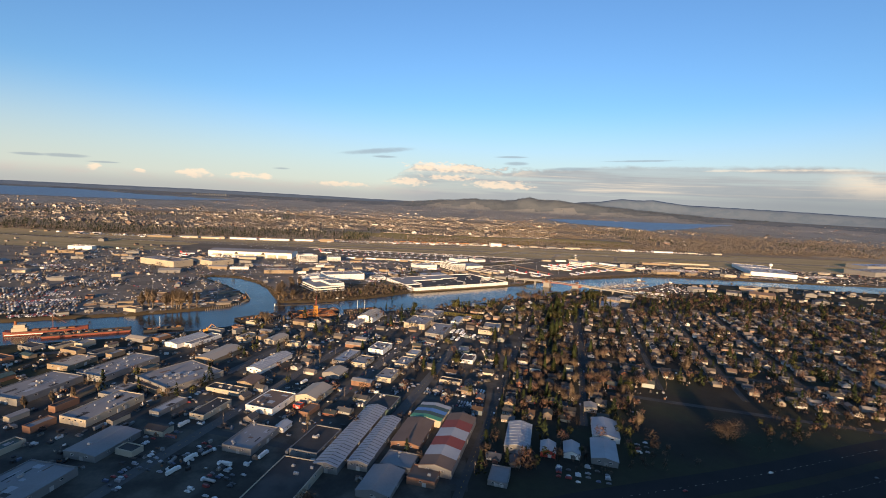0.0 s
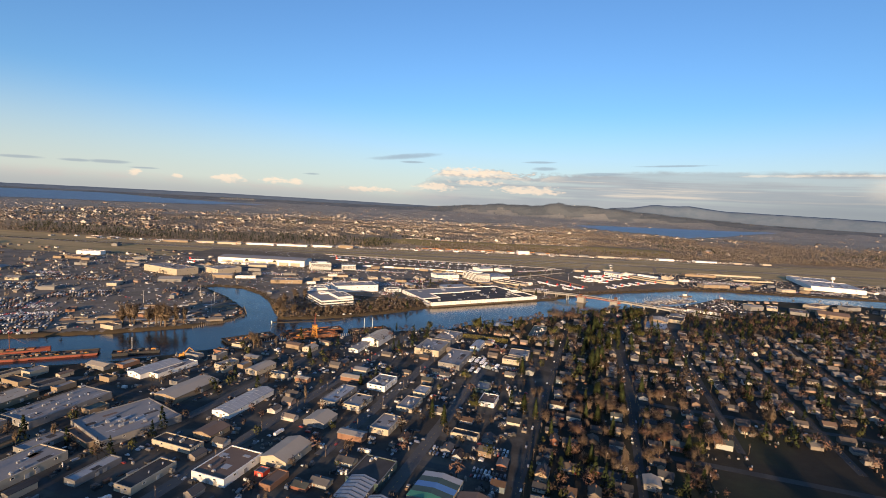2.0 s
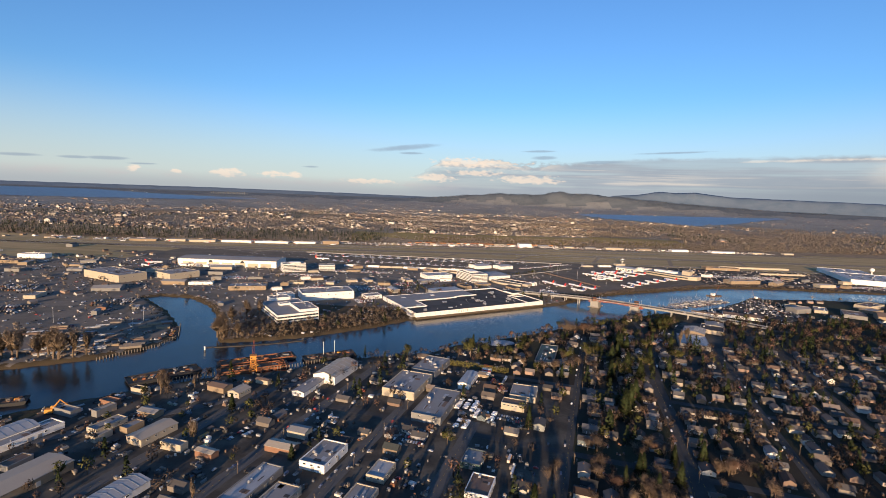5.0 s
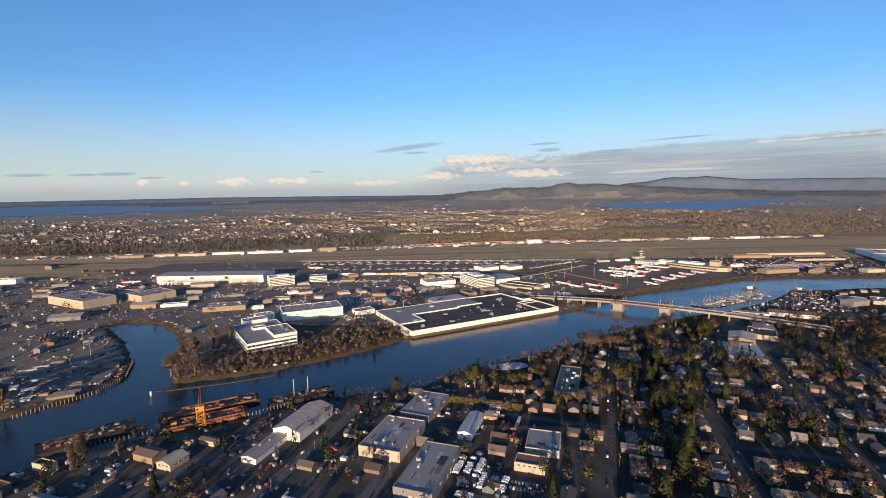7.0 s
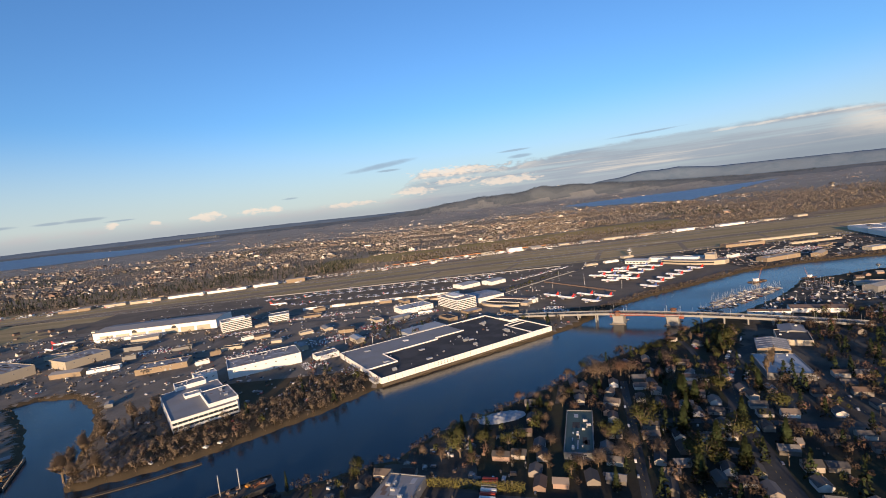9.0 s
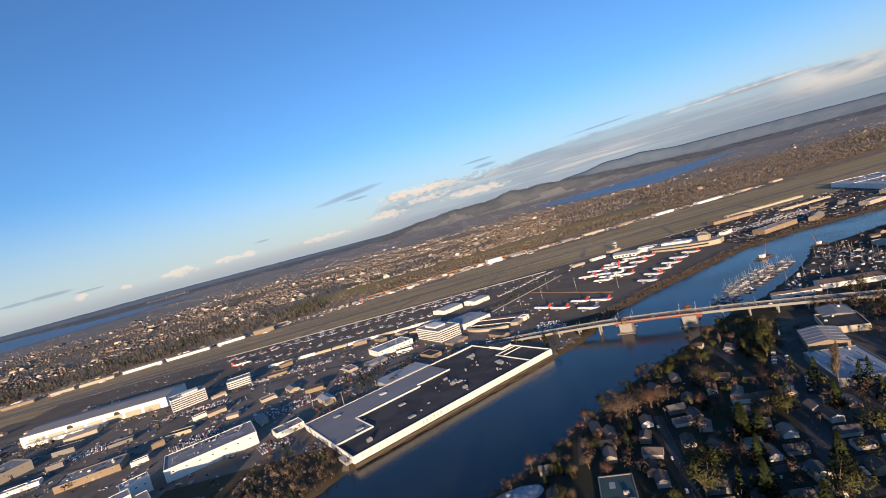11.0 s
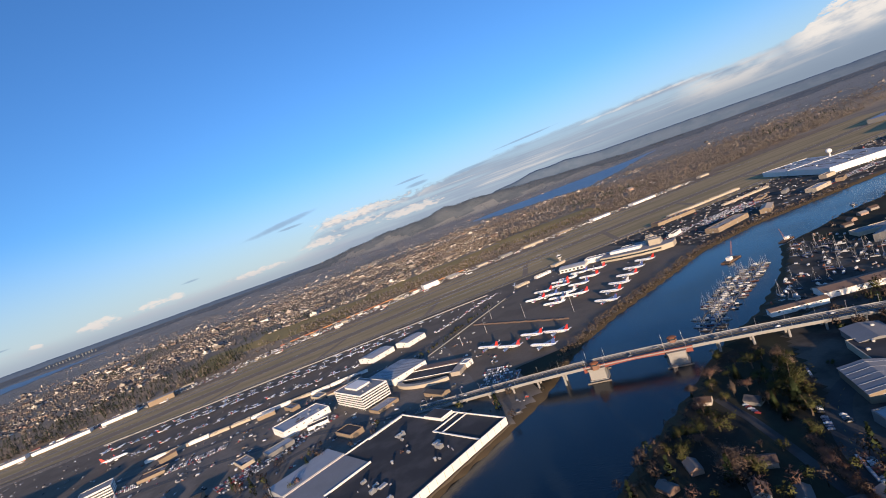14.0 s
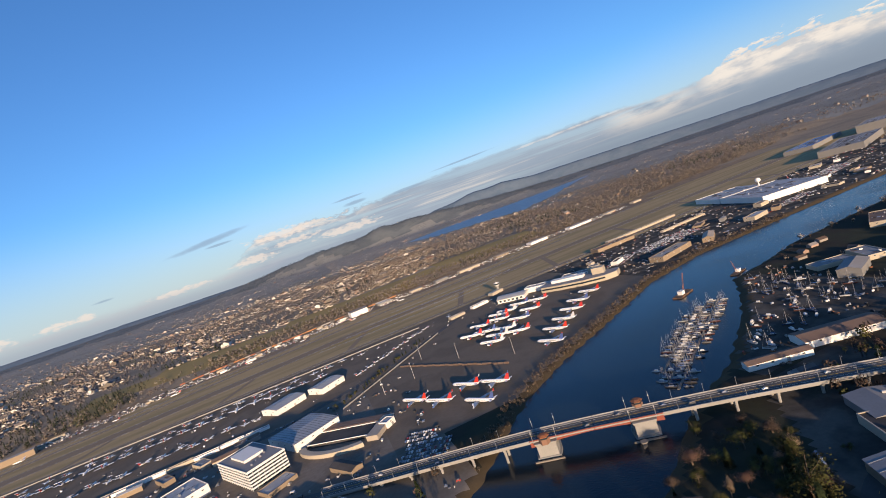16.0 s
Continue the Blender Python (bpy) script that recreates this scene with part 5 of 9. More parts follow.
def terminal():
    ob = thing("terminal", "cream terminal with a long curved window front", "terminal", 398, 1092, None, -48.0)
    claim(398, 1092, 92, 34, -48)
    pts = [(-46, -12), (-20, -16), (10, -17), (34, -13), (46, -4), (46, 12), (-46, 12)]
    part("wall", MB().prism(pts, 0, 6.2), "cream", ob)
    part("glazing", MB().prism([(x * 0.985 - 0.2, y - 0.35 if y < 0 else y - 0.6) for x, y in pts], 2.6, 4.4), "glass", ob, "dark window band")
    part("roof", MB().prism([(x * 1.01, y * 1.03) for x, y in pts], 6.2, 6.6), "greyroof", ob)
    part("upper_storey", MB().box(-14, 2, 6.6, 40, 10, 3.0).box(-14, 2, 9.6, 41, 11, 0.3), "white", ob)
    part("upper_storey", MB().box(24, 4, 6.6, 14, 10, 7.0).box(24, 4, 13.6, 14.6, 10.6, 0.3), "cream", ob)
    for i in range(8):
        part("roof_unit", vent_mesh(i), None, ob, at=pose(-40 + i * 9, 8, 6.6))
    ob = thing("terminal", "white curved-roof passenger hall", "terminal", 333, 1150, None, -42.0)
    claim(333, 1150, 40, 22, -42)
    part("wall", MB().box(0, 0, 0, 36, 20, 5.0), "white", ob)
    rings = []
    for x in (-19, 19):
        rings.append([(x, -11 + 22 * i / 8, 5.0 + 2.6 * math.sin(math.pi * i / 8)) for i in range(9)] + [(x, 11, 4.7), (x, -11, 4.7)])
    part("roof", MB().loft(rings), "whiteroof", ob)
    for i in range(6):
        part("window", window_mesh(3.4, 2.2), None, ob, at=pose(-14 + i * 5.6, -10.05, 1.2))
    ob = thing("control_tower", "slim airport control tower with a wide glazed cab", "control tower", 349, 1232, None, 20.0)
    TAKEN.append((349, 1232, 8))
    part("shaft", MB().cyl(0, 0, 0, 8, 2.2, 1.9, 12), "concrete", ob)
    part("gallery", MB().cyl(0, 0, 8, 10, 2.4, 4.6, 12), "white", ob)
    part("cab", MB().cyl(0, 0, 10, 12.2, 3.6, 4.2, 12), "glass", ob, "outward-leaning dark cab glass")
    part("roof", MB().cyl(0, 0, 12.2, 12.8, 4.5, 4.2, 12).cyl(0, 0, 12.8, 13.6, 1.6, n=8), "white", ob)
    part("antenna", MB().tube((0.5, 0, 13.6), (0.5, 0, 18), 0.12).tube((-0.6, 0.3, 13.6), (-0.6, 0.3, 16.4), 0.1), "steel", ob)
    part("base_building", MB().box(-10, -4, 0, 22, 10, 3.6).box(-10, -4, 3.6, 22.4, 10.4, 0.25), "cream", ob)


terminal()
building("white terminal wing with stepped roofs", 372, 1140, 44, 14, -45, 6.5, "white", "whiteroof", units=10, windows=8, doors=0, name="terminal", category="terminal")
building("low cream terminal annexe", 420, 1128, 40, 12, -45, 5.0, "white", "greyroof", units=9, windows=6, doors=0, name="terminal", category="terminal")
building("tall cream lift block of the terminal", 432, 1108, 14, 12, -45, 10.5, "cream", "greyroof", units=1, windows=4, doors=0, name="terminal", category="terminal")
building("low white flight office by the taxiway", 300, 1190, 26, 8, 12, 3.2, "white", "whiteroof", units=1, windows=4, doors=0)
building("low white flight office by the taxiway", 262, 1178, 22, 8, 12, 3.0, "cream", "whiteroof", units=1, windows=4, doors=0)
# north of the terminal
building("orange-tan museum hall with a red brick front", 500, 1050, 60, 18, 15, 6.0, "tan", "tanroof", units=2, windows=8)
building("low orange-tan hall beside the river", 556, 1046, 34, 12, 40, 5.0, "tan", "tanroof", "gable", 2.0, units=0)
building("long tan shed with a flat roof", 552, 1226, 70, 20, 0, 5.0, "tan", "brownroof", units=4)
building("white flight-line building in a long row", 640, 1262, 150, 8, 3, 3.2, "cream", "whiteroof", units=0, doors=0, windows=0)
building("white sheds in a parking field", 650, 1180, 90, 6, 4, 2.6, "cream", "whiteroof", units=0, doors=0, windows=0)
building("huge pale factory with a white front", 786, 1140, 112, 92, 70, 9.0, "white", "whiteroof", units=10, doors=4, windows=6)
building("pale blue assembly hall", 812, 1236, 80, 76, 70, 8.0, "white", "whiteroof", units=6, doors=2, windows=0)
building("long grey assembly hall", 1160, 1250, 170, 70, 20, 12.0, "grey", "greyroof", units=6, doors=2, windows=0)
building("tall grey paint hangar", 1420, 1330, 120, 90, 20, 18.0, "grey", "greyroof", units=3, doors=0, windows=0, name="hangar", category="hangar")
building("long white assembly hall", 1320, 1430, 180, 60, 15, 10.0, "grey", "blueroof", units=3, doors=0, windows=0)
building("tan works on the river bank", 580, 880, 42, 18, 30, 5.0, "cream", "brownroof", units=3)
building("white-blue works near the boat yard", 485, 838, 28, 14, 60, 4.0, "cream", "greyroof", units=2)
building("small tan hall by the river", 640, 1050, 30, 14, 10, 5.0, "cream", "whiteroof", units=0)
ob = thing("water_tower", "white spherical water tower on a slim stem", "water tower", 829, 1190, None, 0)
part("stem", MB().cyl(0, 0, 0, 14, 1.6, 1.0, 12), "white", ob)
part("tank", MB().loft([[(r * math.cos(6.283 * i / 14), r * math.sin(6.283 * i / 14), z) for i in range(14)] for r, z in ((1.0, 13.5), (3.2, 15), (4.4, 17.4), (3.6, 20), (1.6, 21.4))]), "white", ob, flat=False)
# far side of the runways: one row of hangars
far_row = random.Random(3)
for i, (x, L, h, wall) in enumerate(((-640, 60, 5, "cream"), (-566, 70, 5, "white"), (-482, 80, 5, "white"), (-405, 52, 5, "white"), (-340, 40, 8, "tan"), (-700, 40, 5, "cream"), (-770, 60, 5, "tan"))):
    building("low hangar on the far side of the runway", *far_side(x, 1515 + 6 * (i % 2)), L, 16, 13, h, wall, "greyroof", "gable", 1.2, units=0, doors=2, windows=0, name="hangar", category="hangar", group="far hangar row")
for x, L, W, h in ((172, 40, 26, 9.5), (228, 34, 16, 4), (300, 26, 14, 4), (360, 40, 16, 4.5), (430, 60, 16, 4.5), (520, 44, 18, 4), (620, 70, 20, 5.5), (745, 70, 20, 5), (850, 40, 16, 4), (950, 30, 14, 4)):
    building("pale hangar on the far side of the runway", *far_side(x, 1541 + far_row.uniform(-9, 9)), L * far_row.uniform(0.7, 1), W, 7, h, "white" if L > 60 or x < 200 else far_row.choice(("tan", "cream", "grey")), far_row.choice(("whiteroof", "greyroof", "tanroof")), "gable", 1.5, units=0, doors=2, windows=0, name="hangar", category="hangar", group="far hangar row")
building("bright white hangar at the runway's end", -742, 975, 44, 18, 10, 7.5, "white", "whiteroof", units=2, name="hangar", category="hangar")
# marina buildings
building("long white marina shed with a grey roof", 312, 781, 33, 7, -24, 3.4, "white", "brownroof", "gable", 1.0, units=0, windows=8, doors=1)
building("white boat works with red doors", 352, 776, 42, 15, -24, 4.0, "white", "brownroof", "gable", 1.6, units=0, windows=6, doors=3)

# ---------------------------------------------------------------- the bascule bridge


def bridge():
    deg = math.degrees(math.atan2(-0.489, 0.872))
    ob = thing("bridge", "double-leaf bascule bridge with red girders and pale piers", "bridge", 185.7, 811.0, 0.0, deg)
    TAKEN.extend([(184 + 0.872 * k, 812 - 0.489 * k, 8) for k in range(-130, 190, 9)])
    half = 5.0

    def deck_z(s):
        if s < -8:
            return 9.4 - 6.9 * (max(0, (-8 - s)) / 128) ** 1.2
        if s > 55:
            return 9.4 - 4.4 * min(1, (s - 55) / 135) ** 1.6
        return 9.4 + 0.25 * math.sin(math.pi * (s + 8) / 63)

    def strip(s0, s1, y0, y1, dz0, dz1, n):
        rings = []
        for i in range(n + 1):
            s = s0 + (s1 - s0) * i / n
            z = deck_z(s)
            rings.append([(s, y0, z + dz0), (s, y1, z + dz0), (s, y1, z + dz1), (s, y0, z + dz1)])
        return MB().loft(rings)

    spans = (("approach_deck", -136, -8, 14), ("bascule_leaf", -7.9, 24.9, 8), ("bascule_leaf", 25.1, 57.9, 8), ("approach_deck", 58, 190, 14))
    for name, s0, s1, n in spans:
        deck = part(name, strip(s0, s1, -half, half, -0.5, 0.0, n), "asphalt", ob)
        for sg in (-1, 1):
            part("sidewalk", strip(s0, s1, sg * half - (0 if sg > 0 else -0) - 0.9, sg * half + 0.9, -0.5, 0.18, n), "concrete", deck)
            par = strip(s0, s1, sg * (half + 0.75) - 0.12, sg * (half + 0.75) + 0.12, 0.18, 0.75, n)
            part("parapet", par, "bridgered" if name == "bascule_leaf" and sg < 0 else "concrete", deck)
        part("centre_line", strip(s0, s1, -0.12, 0.12, 0.0, 0.02, n), "yline", deck)
        for y in (-2.5, 2.5):
            part("lane_line", strip(s0, s1, y - 0.06, y + 0.06, 0.0, 0.02, n), "line", deck)
        # girders
        for y in (-half + 0.4, -half / 3, half / 3, half - 0.4):
            if name == "bascule_leaf":
                rings = []
                for i in range(n + 1):
                    s = s0 + (s1 - s0) * i / n
                    f = abs(s - 25) / 33
                    dep = 1.0 + 2.2 * f ** 1.7
                    z = deck_z(s) - 0.5
                    rings.append([(s, y - 0.2, z - dep), (s, y + 0.2, z - dep), (s, y + 0.2, z), (s, y - 0.2, z)])
                part("girder", MB().loft(rings), "bridgered", deck, "arched red steel girder")
            else:
                part("girder", strip(s0 + (10 if s0 < 0 else 0), s1 - (0 if s0 < 0 else 14), y - 0.25, y + 0.25, -1.5, -0.5, n), "concrete", deck)
    for s in (0.0, 48.5):
        p = part("pier", MB().loft([[(s + x * k, y * q, z) for x, y in ((-5.4, -6.5), (5.4, -6.5), (6.2, 0), (5.4, 6.5), (-5.4, 6.5), (-6.2, 0))] for z, k, q in ((-2, 1.1, 1.1), (0.8, 1.1, 1.1), (0.9, 0.92, 1.0), (6.6, 0.92, 1.05), (8.4, 1.05, 1.12))]), "concrete", ob, "pale tapered concrete pier")
        for yf in (-9.5, 9.5):
            part("fender", MB().box(s, yf, -1.0, 15, 0.8, 1.7), "plank", p, "dark timber fender")
        yh = -7.2 if s < 20 else 7.2
        hs = part("control_house", MB().cyl(s, yh, 8.4, 11.2, 2.7, 2.7, 6), "brick", ob, "six-sided brown control house")
        part("window_band", MB().cyl(s, yh, 11.2, 12.3, 2.55, 2.55, 6), "glass", hs)
        part("roof", MB().cyl(s, yh, 12.3, 12.6, 3.1, 3.1, 6).cyl(s, yh, 12.6, 13.2, 3.0, 1.6, 6), "rust", hs)
        for ds in (-6, 6):
            for y in (-6.2, 6.2):
                part("signal_mast", MB().tube((s + ds, y, 8.8), (s + ds, y, 16.2), 0.16, 0.09).box(s + ds, y, 13.8, 0.5, 0.5, 0.9), "steel", ob)
    for s in (-94, -76, -58, -40, -22, 72, 90, 108, 126, 144, 162):
        for y in (-half + 1.2, half - 1.2):
            zt = deck_z(s) - 1.4
            if zt > 2.6:
                part("support_column", MB().cyl(s, y, 1.0 if not -45 < s < 90 else -2, zt, 0.7, 0.8, 8), "concrete", ob)
        if deck_z(s) > 4.5:
            part("cross_beam", MB().box(s, 0, deck_z(s) - 2.3, 1.2, 2 * half, 0.85), "concrete", ob)
    for s in range(-130, 188, 15):
        if -12 < s < 60:
            continue
        for y in (-half - 0.6, half + 0.6):
            z = deck_z(s)
            lamp = part("lamp_post", MB().tube((s, y, z), (s, y, z + 5.2), 0.10, 0.06).tube((s, y, z + 5.2), (s, y * 0.8, z + 5.45), 0.06, 0.05), "steel", ob)
            part("lamp_head", MB().box(s, y * 0.78, z + 5.35, 0.3, 0.7, 0.14), "grey", lamp)
    return deck_z, deg


DECK_Z, BRIDGE_DEG = bridge()
ob = thing("dolphin", "leaning timber mooring piles beside the bridge", "mooring", 218, 776, -2.0, 20)
for i in range(5):
    part("pile", MB().tube((i * 0.7 - 1.6, 0.4 * (i % 2), 0), (i * 0.5 - 1.0, 0.2, 4.6), 0.35, 0.3, 6), "plank", ob)
part("cap", MB().cyl(0, 0.2, 4.6, 5.2, 1.7, n=8), "plank", ob)
# ---------------------------------------------------------------- trees


def scatter_tris(points, size, seed, up=0.0, slim=1.0):
    """Small leaf or twig triangles at the points."""
    g = np.random.default_rng(seed)
    n = len(points)
    a = g.normal(size=(n, 3))
    a[:, 2] = a[:, 2] * (1 - up) + up * 2.0
    a /= np.linalg.norm(a, axis=1)[:, None]
    b = np.cross(a, g.normal(size=(n, 3)))
    b /= np.linalg.norm(b, axis=1)[:, None]
    s = size * g.uniform(0.6, 1.4, n)[:, None]
    v = np.stack([points - a * s, points + a * s + b * s * 0.5 * slim, points + a * s * 0.3 - b * s * 0.6 * slim], 1).reshape(-1, 3)
    return v, np.arange(3 * n).reshape(-1, 3)


def outward(points, low):
    """Unit vectors away from the middle of a crown, one for each corner of the leaf triangles."""
    c = points.mean(axis=0) * np.array([1, 1, low])
    n = points - c
    n /= np.linalg.norm(n, axis=1)[:, None] + 1e-6
    return np.repeat(n, 3, axis=0)


def limbs(kind, seed):
    """Trunk and limbs; returns the mesh builder and the points of the twigs. The tree is 10 m high."""
    g = random.Random(seed)
    mb, tips = MB(), []

    def grow(p, d, length, r, level):
        q = p + d * length
        mb.tube(p, q, r, r * 0.62, 5 if level == 0 else 3)
        if level >= 2:
            for i in range(3):
                tips.append(p + (q - p) * (0.4 + 0.3 * i))
        if level == 3:
            return
        n = (6, 4, 3)[level]
        for i in range(n):
            f = g.uniform(0.35, 1.0) if level else g.uniform(0.3, 1.0)
            axis = Vector((g.gauss(0, 1), g.gauss(0, 1), g.uniform(0.2, 1.0) * (0.5 if kind == "spread" else 2.2 if kind == "poplar" else 0.9))).normalized()
            nd2 = (d * (0.5 if kind != "poplar" else 1.2) + axis).normalized()
            grow(p + (q - p) * f, nd2, length * g.uniform(0.45, 0.72), r * 0.5, level + 1)

    grow(Vector((0, 0, 0)), Vector((g.uniform(-0.05, 0.05), g.uniform(-0.05, 0.05), 1)).normalized(), 4.4 if kind != "poplar" else 6.2, 0.28, 0)
    return mb, np.array([tuple(t) for t in tips])


TREES = {}


def tree_kinds():
    for i in range(4):
        for kind, twig in (("spread", "twigs"), ("upright", "twigs"), ("poplar", "twigs_tan")):
            mb, tips = limbs(kind, 40 + i)
            g = np.random.default_rng(90 + i)
            spread = {"spread": (0.75, 0.75, 0.6), "upright": (0.5, 0.5, 0.75), "poplar": (0.3, 0.3, 0.9)}[kind]
            pts = np.repeat(tips, 4, axis=0) + g.normal(size=(len(tips) * 4, 3)) * np.array(spread)
            lo, hi = np.percentile(pts, 3, axis=0), np.percentile(pts, 97, axis=0)
            q = g.normal(size=(int(len(pts) * 0.7), 3))
            q /= np.linalg.norm(q, axis=1)[:, None]
            q *= g.uniform(0.1, 1.0, (len(q), 1)) ** 0.5 * (0.82 + 0.3 * np.sin(3 * q[:, :1] + i) * np.sin(4 * q[:, 1:2] + 2 * q[:, 2:]))
            pts = np.concatenate([pts, (lo + hi) / 2 + q * (hi - lo) / 2])
            pts[:, 2] = np.clip(pts[:, 2], 1.2, None)
            k = 10.0 / max(pts[:, 2].max(), 6)
            for j in range(len(mb.v)):
                mb.v[j] = tuple(c * k for c in mb.v[j])
            if kind == "poplar":
                pts[:, :2] *= 0.6
            v, f = scatter_tris(pts * k, 0.30, 11 + i, up=0.6 if kind == "poplar" else 0.35, slim=0.5)
            if i == 3 and kind == "spread":
                twig = "twigs_red"
            if i == 2 and kind == "upright":
                twig = "twigs_tan"
            TREES.setdefault(kind, []).append((mb.mesh("trunk", "bark"), np_mesh("crown", v, f, twig, puff=outward(pts * k, 0.8))))
        # conifer: drooping whorls round a straight stem
        g = np.random.default_rng(200 + i)
        n = 1400
        z = 1.0 + 8.9 * g.random(n) ** 0.8
        ang = g.random(n) * 6.283
        rad = (10.2 - z) * (0.20 + 0.05 * np.sin(ang * 5 + i) + 0.05 * np.sin(z * 5.0)) * np.sqrt(g.uniform(0.15, 1, n))
        pts = np.stack([rad * np.cos(ang), rad * np.sin(ang), z - rad * 0.25], 1)
        v, f = scatter_tris(pts, 0.32, 31 + i)
        tr = MB().tube((0, 0, 0), (0, 0, 9.4), 0.26, 0.04, 6)
        for j in range(16):
            a, zz = j * 2.4, 1.5 + j * 0.48
            rr = (10 - zz) * 0.2
            tr.tube((0, 0, zz), (rr * math.cos(a), rr * math.sin(a), zz - rr * 0.2), 0.07, 0.02, 3)
        TREES.setdefault("conifer", []).append((tr.mesh("trunk", "bark"), np_mesh("crown", v, f, "conifer", puff=outward(pts * np.array([1, 1, 0.5]), 1.0))))
        # broad evergreen of several clumps
        cl = g.normal(size=(11, 3)) * np.array([1.7, 1.7, 1.5]) + np.array([0, 0, 6.0])
        pts = np.concatenate([c + g.normal(size=(105, 3)) * g.uniform(0.6, 1.15) for c in cl])
        pts[:, 2] = np.clip(pts[:, 2], 1.6, 10)
        v, f = scatter_tris(pts, 0.31, 51 + i)
        tr = MB().tube((0, 0, 0), (0, 0, 4.5), 0.34, 0.22, 6)
        for c in cl:
            tr.tube((0, 0, 3.4), tuple(c), 0.16, 0.05, 4)
        TREES.setdefault("evergreen", []).append((tr.mesh("trunk", "bark"), np_mesh("crown", v, f, "leaf", puff=outward(pts, 0.85))))


tree_kinds()
TREE_LABEL = {"spread": "bare spreading tree with fine brown twigs", "upright": "bare upright tree with brown twigs", "poplar": "tall slim bare poplar, tan in the low sun",
              "conifer": "dark green pointed conifer among houses", "evergreen": "broad evergreen tree with uneven clumps"}


def assemble(name, label, category, parts, m, group=""):
    """A thing out of shared meshes: parts are (name, mesh, pose or None, sub-parts)."""
    ob = new(name)
    ob.matrix_world = m
    tagged(ob, label, category, group)
    for p in parts:
        o = new(p[0], p[1])
        o.parent = ob
        if len(p) > 2 and p[2] is not None:
            o.matrix_basis = p[2]
    return ob


def tree(kind, x, y, h, wide=1.0, label=None, variant=None):
    trunk, crown = TREES[kind][rng.randrange(4) if variant is None else variant]
    s = h / 10
    z = ground_z(x, y) - 0.05
    m = Matrix.LocRotScale((x, y, z), Euler((0, 0, rng.uniform(0, 6.28))), (s * wide, s * wide, s))
    assemble("tree", label or TREE_LABEL[kind], "tree", (("trunk", trunk), ("crown", crown)), m)
    TAKEN.append((x, y, 1.2))


# the trees that stand out
for k, x, y, h, w in (("spread", 180, 276, 15, 1.6), ("poplar", 212, 388, 17, 1.3), ("poplar", 361, 383, 19, 1.4), ("poplar", 128, 281, 14, 1.2), ("poplar", 96, 318, 16, 1.0), ("poplar", 221, 640, 17, 1.1),
                      ("conifer", 118, 476, 21, 1.3), ("conifer", 134, 505, 17, 1.4), ("conifer", 126, 490, 19, 1.2), ("evergreen", -28, 569, 12, 1.0), ("evergreen", 24, 580, 16, 0.9), ("conifer", 30, 574, 13, 0.9), ("conifer", -62, 563, 11, 0.6),
                      ("spread", -186, 492, 11, 0.9), ("spread", -178, 486, 11, 0.9), ("spread", -160, 506, 8, 0.9), 
                      ("conifer", 58, 458, 15, 1.0), ("conifer", 92, 540, 12, 1.0),
                      ("conifer", 0, 356, 14, 1.0), ("conifer", -8, 366, 13, 0.9), ("evergreen", 12, 436, 9, 1.1), ("evergreen", 20, 382, 10, 1.0), ("conifer", -64, 410, 9, 1.3), ("conifer", -118, 456, 12, 1.2), ("poplar", -92, 372, 12, 1), ("poplar", -120, 420, 14, 1.2),
                      ("poplar", -215, 296, 9, 1.2), ("poplar", -222, 284, 10, 1.2), ("poplar", -228, 276, 10, 1.3), ("poplar", -204, 306, 9, 1.1), ("poplar", -238, 268, 10, 1.4), ("poplar", -70, 262, 11, 0.9), ("spread", -50, 190, 10, 1.3), ("poplar", -326, 516, 21.8, 1.67), ("poplar", -321, 519, 24.1, 1.74), ("poplar", -316, 518, 23, 1.59), ("poplar", -304, 523, 20.7, 1.59), ("poplar", -299, 527, 23, 1.74), ("poplar", -292, 523, 24.1, 1.74), ("poplar", -287, 522, 25.3, 1.81), ("poplar", -281, 528, 23, 1.67), ("poplar", -276, 535, 19.5, 1.59), ("poplar", -206, 604, 17.2, 1.89), ("poplar", -203, 594, 18.4, 2.03), ("poplar", -196, 592, 16.1, 1.89), ("poplar", -211, 622, 17.2, 2.03), ("poplar", -214, 642, 18.4, 2.03), ("poplar", -208, 660, 19.5, 2.03), ("poplar", -186, 597, 14.9, 2.03), ("poplar", -202, 676, 17.2, 2.17), ("poplar", -174.5, 474, 15, 1.3), ("poplar", -172, 477, 14, 1.2), ("poplar", -159.5, 487, 9, 1.3), ("conifer", 64, 352, 12, 0.9), ("conifer", 70, 330, 13, 0.9), ("conifer", 58, 376, 14, 0.9)):
    tree(k, x, y, h, w)


